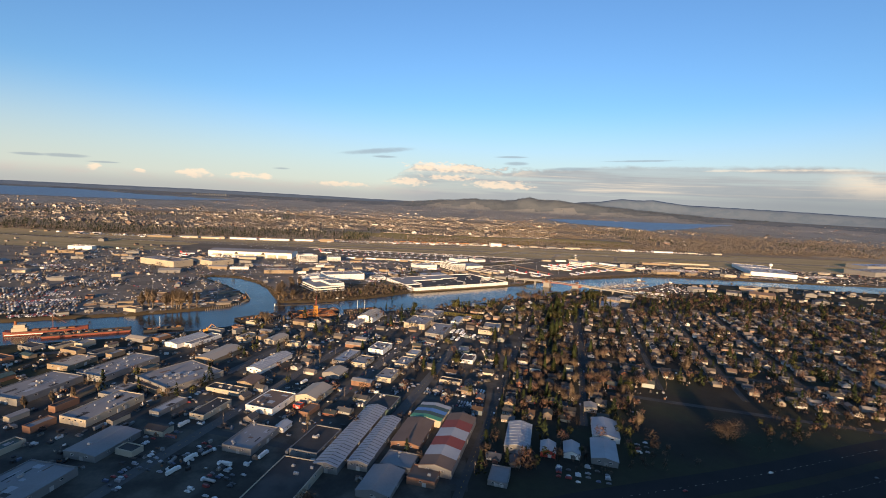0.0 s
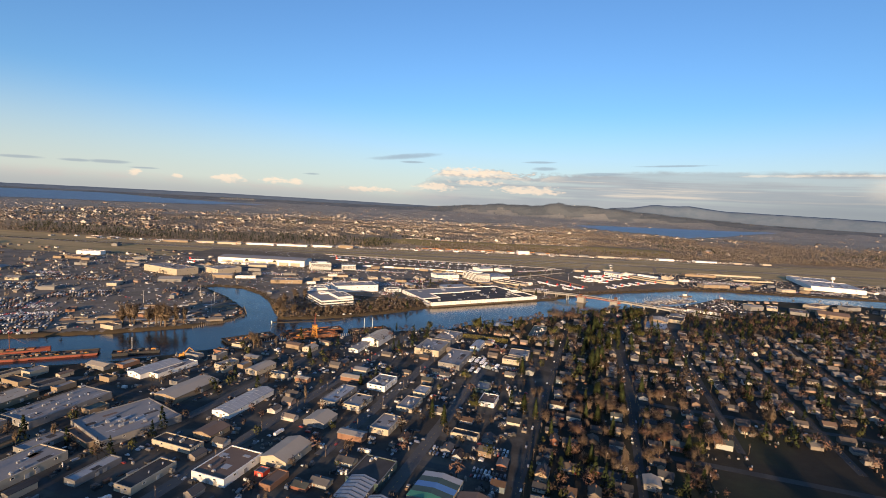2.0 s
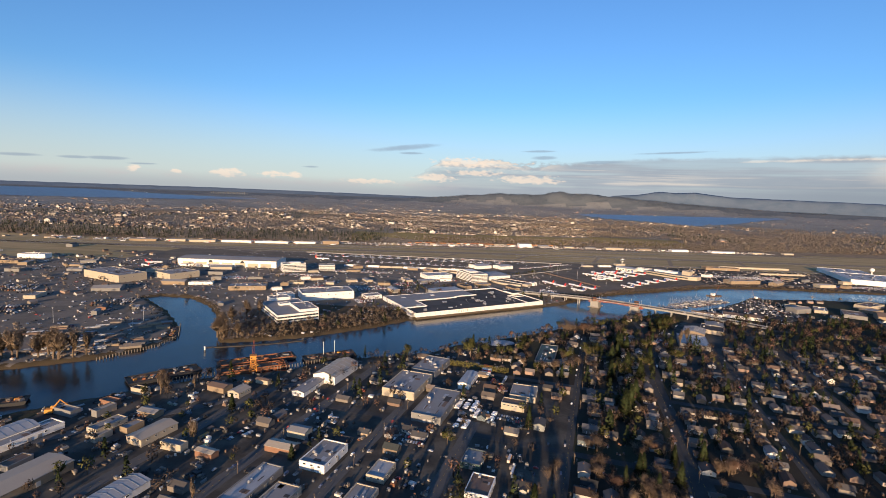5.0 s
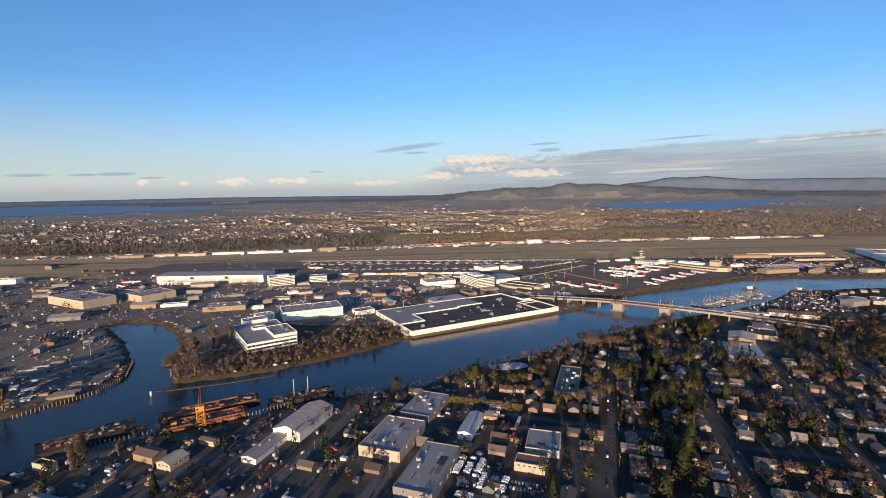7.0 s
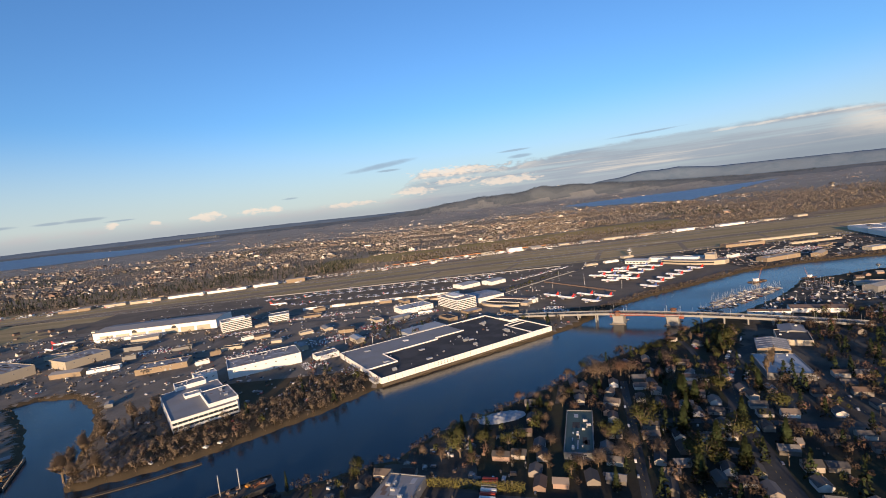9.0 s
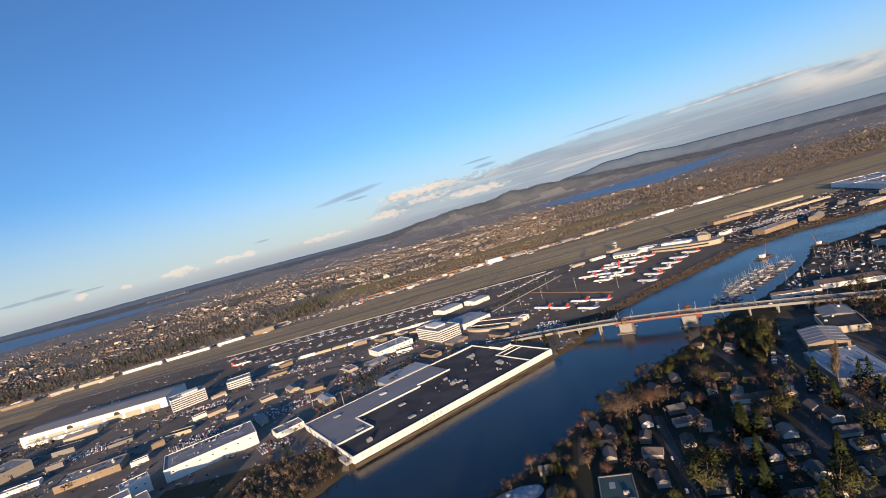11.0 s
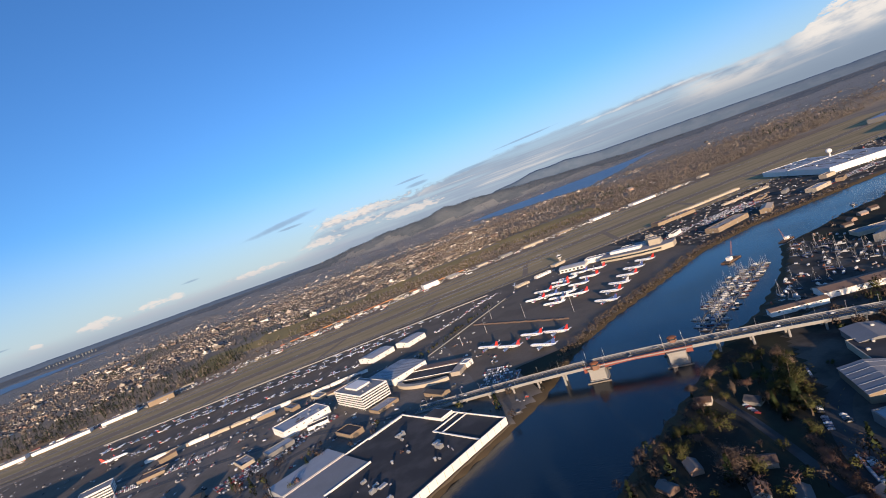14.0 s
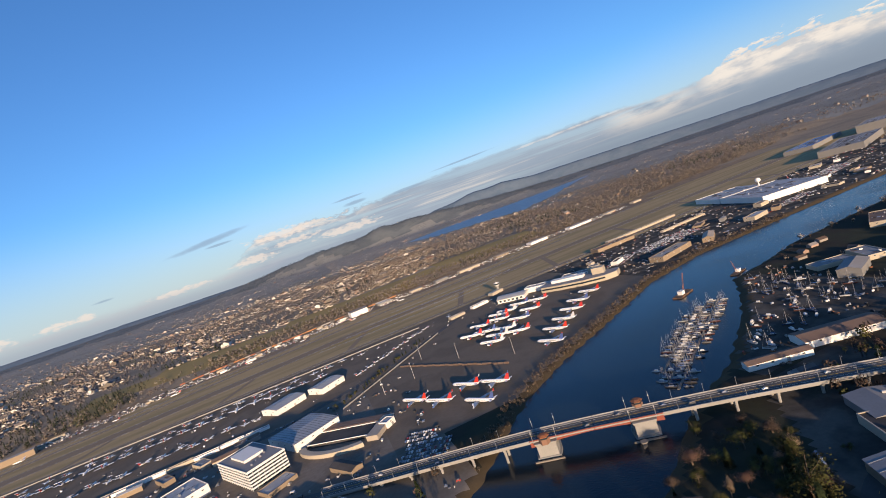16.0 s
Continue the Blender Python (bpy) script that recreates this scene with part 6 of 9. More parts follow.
def low_tree(n, seed, shape, size=0.075):
    """A rough crown of a few leaf clumps for woods that nobody could count."""
    g = np.random.default_rng(seed)
    if shape == "con":
        z = g.random(n) ** 0.8
        r = (1.02 - z) * 0.24 * np.sqrt(g.uniform(0.2, 1, n))
        a = g.random(n) * 6.283
        p = np.stack([r * np.cos(a), r * np.sin(a), z], 1)
    else:
        d = g.normal(size=(n, 3))
        d /= np.linalg.norm(d, axis=1)[:, None]
        wob = 0.8 + 0.3 * np.sin(4 * d[:, :1] + seed) * np.sin(5 * d[:, 1:2] + 3 * d[:, 2:])
        p = d * (g.uniform(0.3, 1, (n, 1)) ** 0.5) * wob * np.array([0.36, 0.36, 0.38]) + np.array([0, 0, 0.6])
    v, f = scatter_tris(p, size, seed + 1, slim=0.5 if shape == "fine" else 1.0)
    out = outward(p * np.array([1, 1, 0.5 if shape == "con" else 1.0]), 0.9)
    # a thin stem
    st = np.array([(-0.02, 0, 0), (0.02, 0, 0), (0, 0, 0.6)])
    return np.concatenate([v, st]), np.concatenate([f, [[len(v), len(v) + 1, len(v) + 2]]]), np.concatenate([out, np.zeros((3, 3))])


def wood(name, label, xy, heights, material, shape, n=40, z=None):
    """Many trees in one mesh of kind stuff."""
    xy = np.asarray(xy, float)
    if len(xy) == 0:
        return
    protos = [low_tree(n, 300 + i, shape, 0.15 if n < 20 else 0.12 if n < 32 else 0.084 if shape == "fine" else 0.07) for i in range(5)]
    zs = land_height(xy[:, 0], xy[:, 1]) if z is None else np.asarray(z)
    V, F, N, o = [], [], [], 0
    for i in range(len(xy)):
        v, f, u = protos[i % 5]
        a = (i * 2.39) % 6.283
        c, s = math.cos(a), math.sin(a)
        h = heights[i]
        q = np.stack([v[:, 0] * c - v[:, 1] * s, v[:, 0] * s + v[:, 1] * c, v[:, 2]], 1) * h + np.array([xy[i, 0], xy[i, 1], zs[i] - 0.1])
        V.append(q)
        N.append(np.stack([u[:, 0] * c - u[:, 1] * s, u[:, 0] * s + u[:, 1] * c, u[:, 2]], 1))
        F.append(f + o)
        o += len(v)
    tagged(new(name, np_mesh(name, np.concatenate(V), np.concatenate(F), material, puff=np.concatenate(N))), label, "woodland", kind="stuff")


# ---------------------------------------------------------------- houses


def house_parts(i):
    g = random.Random(i)
    L, W = g.uniform(6.5, 9.0), g.uniform(5.0, 6.2)
    h, rise = g.choice((1.9, 1.9, 2.2, 3.3)), g.uniform(1.1, 1.9)
    ps = [("wall", MB().gable_wall(L, W, h, rise).mesh("wall", "housewall")),
          ("roof", MB().gable(L, W, h, rise, over=0.35, t=0.16).mesh("roof", "houseroof"))]
    cx = g.uniform(-0.25, 0.25) * L
    ps.append(("chimney", MB().box(cx, 0.5, h + rise * 0.5, 0.5, 0.5, rise * 0.5 + 0.7).mesh("chimney", "brick")))
    if i % 2:
        w2 = W * 0.6
        mb = MB()
        o = MB().gable_wall(3.0, w2, h * 0.9, rise * 0.6)
        mb.add([(-y + L * 0.18, x - W / 2 - 0.6, z) for x, y, z in o.v], o.f, 0)
        o = MB().gable(3.0, w2, h * 0.9, rise * 0.6, over=0.25, t=0.14)
        mb.add([(-y + L * 0.18, x - W / 2 - 0.6, z) for x, y, z in o.v], o.f, 1)
        ps.append(("porch", mb.mesh("porch", "housewall", "houseroof")))
    ps.append(("door", MB().box(0, 0, 0, 0.65, 0.1, 1.3).mesh("door", "brick" if i % 3 else "frame"), pose(-L * 0.2, -W / 2 - 0.03, 0.15)))
    for a, q in ((-L * 0.36, 0), (L * 0.02, 0)):
        ps.append(("window", window_mesh(0.9, 0.8), edge_pose(L, W, q, a, 0.75)))
    ps.append(("window", window_mesh(0.9, 0.8), edge_pose(L, W, 3, 0.6, 0.75)))
    return ps, max(L, W)


HOUSES = [house_parts(i) for i in range(12)]
HOUSE_LABELS = ("single-storey house with a pitched shingle roof", "small gabled house with a front porch", "low bungalow with a brick chimney", "cottage with pale siding and a chimney")


def candidate_houses():
    out = [(x, y, STREET_DEG + d) for x, y, d in ((202, 732, 60), (165, 694, 0), (157, 666, -15), (186, 680, 70), (181, 659, -20), (151, 648, 10), (149, 636, -12), (128, 654, 0), (121, 640, -15), (118, 626, 75), (143, 617, 0), (103, 643, 80),
                                                  (174, 615, 0), (103, 661, 10), (158, 604, 5), (168, 597, 0), (100, 633, 0), (150, 690, 30), (216, 716, 40), (172, 668, -15), (170, 640, 85), (136, 628, 0), (112, 606, 0), (133, 600, 90), (60, 560, 0), (66, 583, 0))]
    for r0 in range(-96, 30, 11):
        for k in range(10):
            if rng.random() < 0.45:
                continue
            out.append((*grid_xy(556 + k * 13 + rng.uniform(-3, 3), r0 + rng.uniform(-2, 2)), STREET_DEG + rng.choice((0, 90, -90)) + rng.uniform(-8, 8)))
    for r0, (s0, s1) in STREETS.items():
        if r0 < -90:
            continue
        if r0 < -40:
            s0 = 560
        for side in (-1, 1):
            s = max(s0, 555) + 4 if r0 == -39 and side < 0 else s0 + 4
            while s < s1:
                for off, rot in ((9.5, 0), (21.0, 0)):
                    if off > 15 and rng.random() < 0.5:
                        continue
                    ss, rr = s + rng.uniform(-1.2, 1.2), r0 + side * (off + rng.uniform(-1.0, 3.5))
                    out.append((*grid_xy(ss, rr), STREET_DEG + (90 if side < 0 else -90) + rng.choice((0, 0, 90)) + rng.uniform(-5, 5)))
                s += rng.uniform(9.2, 15.5)
    # plots between the workshops
    for i in range(130):
        s, r = rng.uniform(230, 570), rng.uniform(-205, -45)
        out.append((*grid_xy(s, r), STREET_DEG + rng.choice((0, 90, -90))))
    return out


IN_FIELD = [(178, 300, 34), (205, 330, 34), (160, 270, 26), (190, 352, 14)]
TAKEN.extend(IN_FIELD)
HW = np.array(highway)


def off_highway(x, y, clear):
    return np.min(np.hypot(HW[:, 0] - x, HW[:, 1] - y)) > clear and np.min(np.hypot(HW[:, 0] + 5 - x, HW[:, 1] - 22 - y)) > clear


def in_street(x, y, clear=4.4):
    s, r = grid_sr(x, y)
    for r0, (a, b) in STREETS.items():
        if a - 3 < s < b + 3 and abs(r - r0) < clear:
            return True
    for s0, (a, b) in CROSS.items():
        if a < r < b and abs(s - s0) < clear:
            return True
    return False


def place_houses():
    spots = []
    cand = candidate_houses()
    dep = river_depth(np.array([c[0] for c in cand]), np.array([c[1] for c in cand]))
    for (x, y, deg), d in zip(cand, dep):
        if d > -11 or not off_highway(x, y, 30) or in_street(x, y, 6.2) or not is_free(x, y, 4.4) or y < 215:
            continue
        if y < HW[np.argmin(np.abs(HW[:, 0] - x)), 1]:
            continue
        spots.append((x, y, deg))
        TAKEN.append((x, y, 4.2))
    spots.sort(key=lambda p: min(math.hypot(p[0] - 20, p[1] - 100), math.hypot(p[0] - 60, p[1] - 330)))
    V, F, K, o = [], [], [], 0
    for i, (x, y, deg) in enumerate(spots):
        if i < 95:
            ps, _ = HOUSES[rng.randrange(12)]
            s = rng.uniform(0.85, 1.08)
            assemble("house", HOUSE_LABELS[i % 4 if i % 4 != 1 else 0], "house", ps, Matrix.LocRotScale((x, y, LAND), Euler((0, 0, radians(deg))), (s, s, s)), "houses along the streets")
        else:
            o = far_house(V, F, K, o, x, y, LAND, rng.uniform(6.5, 9), rng.uniform(5, 6), rng.uniform(1.9, 2.9), rng.uniform(1.1, 1.8), radians(deg))
    return V, F, K, o


def far_house(V, F, K, o, x, y, z, L, W, h, rise, a):
    c, s = math.cos(a), math.sin(a)
    l, w, e = L / 2, W / 2, 0.3
    wall = [(-l, -w, 0), (l, -w, 0), (l, w, 0), (-l, w, 0), (-l, -w, h), (l, -w, h), (l, w, h), (-l, w, h), (-l, 0, h + rise), (l, 0, h + rise)]
    roof = [(-l - e, -w - e, h - 0.2), (l + e, -w - e, h - 0.2), (l + e, 0, h + rise + 0.1), (-l - e, 0, h + rise + 0.1), (l + e, w + e, h - 0.2), (-l - e, w + e, h - 0.2)]
    for p in wall + roof:
        V.append((x + p[0] * c - p[1] * s, y + p[0] * s + p[1] * c, z + p[2]))
    for f, k in (((0, 1, 5, 4), 0), ((1, 2, 6, 5), 0), ((2, 3, 7, 6), 0), ((3, 0, 4, 7), 0), ((4, 4, 8, 7), 0), ((5, 6, 9, 9), 0), ((10, 11, 12, 13), 1), ((13, 12, 14, 15), 1)):
        F.append(tuple(i + o for i in f))
        K.append(k)
    return o + 16


def house_stuff(name, label, V, F, K):
    me = bpy.data.meshes.new(name)
    me.from_pydata(V, [], [tuple(dict.fromkeys(f)) for f in F])
    me.materials.append(M["farwall"])
    me.materials.append(M["farroof"])
    me.polygons.foreach_set("material_index", K)
    me.update()
    tagged(new(name, me), label, "houses", kind="stuff")


HV, HF, HK, HO = place_houses()

# trees by the river and the bridge
for k, x, y, h, w in (("spread", 120, 668, 17, 1.5), ("spread", 101, 672, 9, 1.1), ("spread", 138, 669, 14, 1.2), ("spread", 145, 672, 12, 1.2), ("spread", 172, 682, 12, 1.7), ("conifer", 156, 617, 19, 1.5), ("conifer", 160, 622, 16, 1.5), ("conifer", 163, 615, 15, 1.5), ("evergreen", 190, 708, 9, 1.4),
                      ("evergreen", 229, 707, 14, 1.2), ("evergreen", 234, 712, 13, 1.2), ("conifer", 224, 700, 14, 1.4), ("evergreen", 240, 742, 9, 1.3), ("conifer", 117, 648, 8, 1.5), ("poplar", 110, 638, 8, 1.0), ("evergreen", 182, 636, 10, 1.4), ("evergreen", 186, 630, 9, 1.4), ("evergreen", 96, 643, 6, 1.5),
                      ("evergreen", 246, 728, 10, 1.2), ("conifer", 238, 720, 12, 1.3), ("evergreen", 222, 692, 9, 1.3), ("poplar", 214, 726, 9, 1.4), ("spread", 196, 726, 8, 1.2), ("evergreen", 210, 680, 8, 1.2)):
    tree(k, x, y, h, w)
for i in range(12):
    tree("spread", 206 - 15 * i / 11 + rng.uniform(-1, 1), 678 - 35 * i / 11, rng.uniform(4, 6), 1.3, "low reddish bare tree in a row along the avenue", 3)
for k, x, y, h, w in (("conifer", 128, 540, 17, 1.3), ("evergreen", 136, 552, 15, 1.3), ("conifer", 146, 560, 18, 1.4), ("conifer", 152, 548, 16, 1.3), ("evergreen", 160, 572, 15, 1.3), ("conifer", 140, 580, 17, 1.4), ("evergreen", 122, 590, 14, 1.2), ("conifer", 172, 584, 17, 1.3), ("evergreen", 106, 584, 12, 1.2), ("conifer", 150, 598, 15, 1.4), ("evergreen", 132, 606, 13, 1.2),
                      ("conifer", 178, 560, 16, 1.3), ("evergreen", 200, 600, 13, 1.2), ("conifer", 204, 622, 15, 1.3)):
    tree(k, x, y, h, w)
for k, x, y, h, w in (("evergreen", 194, 720, 6, 1.3), ("evergreen", 209, 726, 5, 1.3), ("spread", 222, 726, 7, 1.2), ("evergreen", 213, 740, 6, 1.4), ("conifer", 227, 738, 9, 1.3), ("evergreen", 232, 726, 8, 1.3), ("spread", 204, 744, 6, 1.3), ("evergreen", 250, 746, 6, 1.4), ("evergreen", 222, 752, 5, 1.4), ("conifer", 216, 704, 10, 1.2), ("evergreen", 222, 712, 6, 1.4), ("upright", 238, 752, 6, 1.2)):
    tree(k, x, y, h, w)
spit = random.Random(31)
for i in range(60):
    x, y = spit.uniform(192, 262), spit.uniform(676, 790)
    if river_depth(np.array([x]), np.array([y]))[0] > -3 or not is_free(x, y, 1.2) or (abs(x - 204) < 6 and y < 735) or abs((y - 618) - (x - 188) * 1.55) < 8:
        continue
    tree(spit.choice(("evergreen", "evergreen", "spread", "upright", "conifer")), x, y, spit.uniform(3, 8), spit.uniform(1.1, 1.5))
grove = random.Random(12)
for i in range(125):
    x, y = grove.uniform(60, 184), grove.uniform(545, 720)
    if not is_free(x, y, 1.8) or in_street(x, y, 4.0) or river_depth(np.array([x]), np.array([y]))[0] > -5 or abs((y - 618) - (x - 188) * 1.55) < 8 or (abs(x - 198) < 7 and y > 640):
        continue
    tree(grove.choice(("evergreen", "conifer", "spread", "spread", "upright", "upright")), x, y, grove.uniform(5, 11), grove.uniform(1.0, 1.35))
# trees among the houses, the nearest as things
def place_trees():
    near, far_bare, far_con = [], [], []
    tries = []
    for i in range(30000):
        s, r = rng.uniform(225, 860), rng.uniform(-300, 520)
        if s > 700 and -30 < r < 90:
            continue
        mx, my = grid_xy(s, r)
        if 285 < mx < 450 and 762 < my < 905:
            continue
        if r < -42 and rng.random() < 0.78:
            continue
        tries.append((*grid_xy(s, r), r))
    dep = river_depth(np.array([t[0] for t in tries]), np.array([t[1] for t in tries]))
    for (x, y, r), d in zip(tries, dep):
        if d > -3 or d < -700 or not off_highway(x, y, 24) or in_street(x, y, 4.2):
            continue
        if min((x - fx) ** 2 + (y - fy) ** 2 - fr * fr for fx, fy, fr in IN_FIELD) < 0:
            continue
        clear = all((x - ax) ** 2 + (y - ay) ** 2 > (ar * 0.85 + 0.5) ** 2 for ax, ay, ar in TAKEN.near(x, y, 0.5))
        if not clear:
            continue
        kind = rng.choices(("spread", "upright", "conifer", "evergreen", "poplar"), (38, 28, 14, 16, 4))[0]
        h = {"spread": rng.uniform(5.5, 12), "upright": rng.uniform(5, 11), "conifer": rng.uniform(7, 15), "evergreen": rng.uniform(4, 9), "poplar": rng.uniform(8, 13)}[kind]
        near.append((x, y, kind, h))
        TAKEN.append((x, y, 1.1))
        if len(near) > 3500:
            break
    near.sort(key=lambda p: min(math.hypot(p[0] - 60, p[1] - 150), math.hypot(p[0] - 120, p[1] - 380)))
    for i, (x, y, kind, h) in enumerate(near):
        if i < 120:
            tree(kind, x, y, h, rng.uniform(0.9, 1.3))
        else:
            (far_con if kind in ("conifer",) else far_bare).append((x, y, h))
    return far_bare, far_con


BARE, CON = place_trees()

# ---------------------------------------------------------------- vehicles


def car_body(L, W, H, kind):
    """Side outline drawn out across the width, narrower above the waist."""
    if kind == "van":
        prof = [(-0.5, 0.12), (0.5, 0.12), (0.5, 0.52), (0.40, 0.6), (0.30, 1.0), (-0.49, 1.0), (-0.5, 0.9)]
    elif kind == "pickup":
        prof = [(-0.5, 0.15), (0.5, 0.15), (0.5, 0.52), (0.24, 0.58), (0.14, 1.0), (-0.08, 1.0), (-0.12, 0.58), (-0.5, 0.56)]
    else:
        prof = [(-0.5, 0.15), (0.5, 0.15), (0.5, 0.48), (0.26, 0.6), (0.10, 1.0), (-0.26, 1.0), (-0.42, 0.62), (-0.5, 0.58)]
    rings = []
    for y, k in ((-0.5, 0.94), (-0.47, 1.0), (0.47, 1.0), (0.5, 0.94)):
        rings.append([(x * L * (0.98 if k < 1 else 1), (y * W) * (0.86 if z > 0.7 else 1.0), z * H * (1 if z < 0.7 else k)) for x, z in prof])
    return MB().loft(rings)


def car_glass(L, W, H, kind):
    mb = MB()
    z0, z1 = 0.64 * H, 0.92 * H
    if kind == "van":
        mb.box(0.335 * L, 0, z0, 0.10 * L, W * 0.84, z1 - z0)
    else:
        a, b = (0.19, -0.36) if kind == "car" else (0.17, -0.1)
        rings = [[(a * L, y * W, z0), (b * L, y * W, z0), ((b + 0.1 if kind == "car" else b + 0.02) * L, y * W * 0.9, z1), ((a - 0.08) * L, y * W * 0.9, z1)] for y in (-0.462, 0.462)]
        mb.loft(rings)
    return mb


CARS = {}
WHEEL = MB()
_o = MB().cyl(0, 0, -0.09, 0.09, 0.19, n=10)
WHEEL.add([(x, z, y + 0.19) for x, y, z in _o.v], _o.f)
WHEEL_MESH = WHEEL.mesh("wheel", "tyre")
for kind, (L, W, H, paint) in {"car": (2.5, 1.02, 0.82, "carpaint"), "pickup": (2.9, 1.08, 0.98, "carpaint"), "van": (3.2, 1.15, 1.3, "vanwhite"), "suv": (2.6, 1.06, 0.98, "carpaint")}.items():
    kk = "car" if kind == "suv" else kind
    CARS[kind] = [("body", car_body(L, W, H, kk).mesh("body", paint)), ("windows", car_glass(L, W, H, kk).mesh("windows", "glass"))]
    for sx in (-0.31, 0.31):
        for sy in (-0.44, 0.44):
            CARS[kind].append(("wheel", WHEEL_MESH, pose(sx * L, sy * W, 0)))
CAR_LABEL = {"car": "small saloon car parked on asphalt", "pickup": "pickup truck with an open bed", "van": "plain white delivery van in a yard", "suv": "parked estate car with dark windows"}
CAR_COUNT = [0]
CAR_REST = []


def car(kind, x, y, deg, z=LAND + 0.04, label=None):
    if CAR_COUNT[0] >= 130:
        CAR_REST.append((kind, x, y, deg, z))
        return
    CAR_COUNT[0] += 1
    assemble({"van": "van", "pickup": "pickup_truck"}.get(kind, "car"), label or CAR_LABEL[kind], "van" if kind == "van" else "car", CARS[kind], pose(x, y, z, 0, 0, deg))


def rows_of_cars(x, y, deg, n, rows, gap=1.5, row_gap=4.2, kinds=("car", "suv", "pickup"), skip=0.15, turn=90):
    a = radians(deg)
    for j in range(rows):
        for i in range(n):
            if rng.random() < skip:
                continue
            u, v = (i - n / 2) * gap, (j - rows / 2) * row_gap
            car(rng.choice(kinds), x + u * math.cos(a) - v * math.sin(a), y + u * math.sin(a) + v * math.cos(a), deg + turn + rng.choice((0, 180)))


# white vans in the depot yard
rows_of_cars(20, 487, 75, 9, 3, 1.75, 5.0, ("van",), 0.1)
rows_of_cars(31, 474, 75, 7, 3, 1.75, 5.0, ("van",), 0.15)
rows_of_cars(17, 461, 75, 6, 2, 1.75, 5.0, ("van",), 0.15)
rows_of_cars(49, 472, -15, 9, 2, 1.6, 4.4, ("car", "suv"), 0.1)
rows_of_cars(-8, 440, -15, 12, 2, 1.6, 4.4, ("car", "suv"), 0.1)
rows_of_cars(137, 893, -32, 12, 3, 1.7, 4.4)
rows_of_cars(-70, 850, 33, 10, 2, 1.7, 5.0)
rows_of_cars(205, 660, 62, 8, 1, 1.8, 4.0, turn=0)
rows_of_cars(226, 684, 62, 6, 1, 1.8, 4.0)
rows_of_cars(222, 690, 55, 9, 1, 2.2, 4.0, turn=90)
rows_of_cars(207, 655, 55, 10, 2, 1.8, 8.0)
rows_of_cars(250, 722, 55, 6, 1, 2.4, 4.0, turn=0)
rows_of_cars(209, 714, 80, 5, 1, 2.2, 4.0, turn=40)
# lorries and boats on trailers in the yards
def lorry(x, y, deg, load, label):
    ob = thing("lorry", label, "lorry", x, y, LAND + 0.02, deg, "lorries in the yards")
    cab = part("cab", MB().loft([[(2.5 + u, v * 0.7, z) for u, v in ((0, -1), (1.5 - t, -1), (1.5 - t, 1), (0, 1))] for z, t in ((0.35, 0), (1.2, 0), (1.85, 0.35))]), "vanwhite", ob)
    part("windscreen", MB().box(3.86, 0, 1.2, 0.12, 1.15, 0.5), "glass", cab)
    if load == "tank":
        part("tank", MB().loft([[(u, r * math.cos(6.283 * i / 10), 1.25 + r * math.sin(6.283 * i / 10)) for i in range(10)] for u, r in ((-3.6, 0.45), (-3.4, 0.68), (2.0, 0.68), (2.2, 0.45))]), "steel", ob, flat=False)
    else:
        part("box", MB().box(-0.7, 0, 0.6, 5.8, 1.4, 1.6).box(-0.7, 0, 2.2, 5.7, 1.3, 0.05), load, ob)
    part("chassis", MB().box(-0.2, 0, 0.32, 6.8, 0.9, 0.28), "dark", ob)
    for sx in (-2.8, -2.1, 3.0):
        for sy in (-0.58, 0.58):
            part("wheel", WHEEL_MESH, None, ob, at=Matrix.Translation((sx, sy, 0)) @ Matrix.Scale(1.35, 4))


for x, y, d, ld in ((-100, 208, 165, "tank"), (-99, 222, 168, "white"), (-120, 214, 70, "white"), (-118, 226, 72, "white"), (-112, 232, 60, "tank"), (-84, 232, 76, "white"), (-72, 238, 76, "grey"), (-140, 260, 75, "white"), (-92, 330, 75, "white"), (-40, 318, 165, "white"), (-182, 252, 80, "grey")):
    lorry(x, y, d, ld, "white tank lorry parked in a yard" if ld == "tank" else "box lorry parked in a dark yard")
rows_of_cars(5.7, 325.9, -15, 10, 2, 1.9, 5.5, ("van",), 0.05)
rows_of_cars(27.2, 307.6, -15, 9, 2, 2.0, 5.5, ("van", "van", "suv"), 0.1)
rows_of_cars(32.3, 331.3, -15, 7, 2, 2.0, 5.0, ("van",), 0.1)
# street parking and traffic
for r0 in (-39, 19, 77, -188, -141):
    s0, s1 = STREETS[r0]
    for i in range(15):
        s = rng.uniform(max(s0, 230), s1 - 10)
        side = rng.choice((-1, 1))
        car(rng.choice(("car", "suv", "pickup", "car")), *grid_xy(s, r0 + side * 2.0), STREET_DEG + rng.choice((0, 180)))
for s, y, k in ((-60, -2, "car"), (22, -2.2, "suv"), (38, 2.2, "pickup"), (72, -2.1, "van"), (88, 2.1, "suv"), (104, -2, "car"), (132, 2.2, "car"), (-96, 2.0, "suv"), (60, 2.2, "car")):
    a = radians(BRIDGE_DEG)
    car(k, 185.7 + s * math.cos(a) - y * math.sin(a), 811 + s * math.sin(a) + y * math.cos(a), BRIDGE_DEG + (0 if y > 0 else 180), DECK_Z(s) + 0.02, {"van": "white van driving over the bridge"}.get(k, "car driving over the bridge deck"))
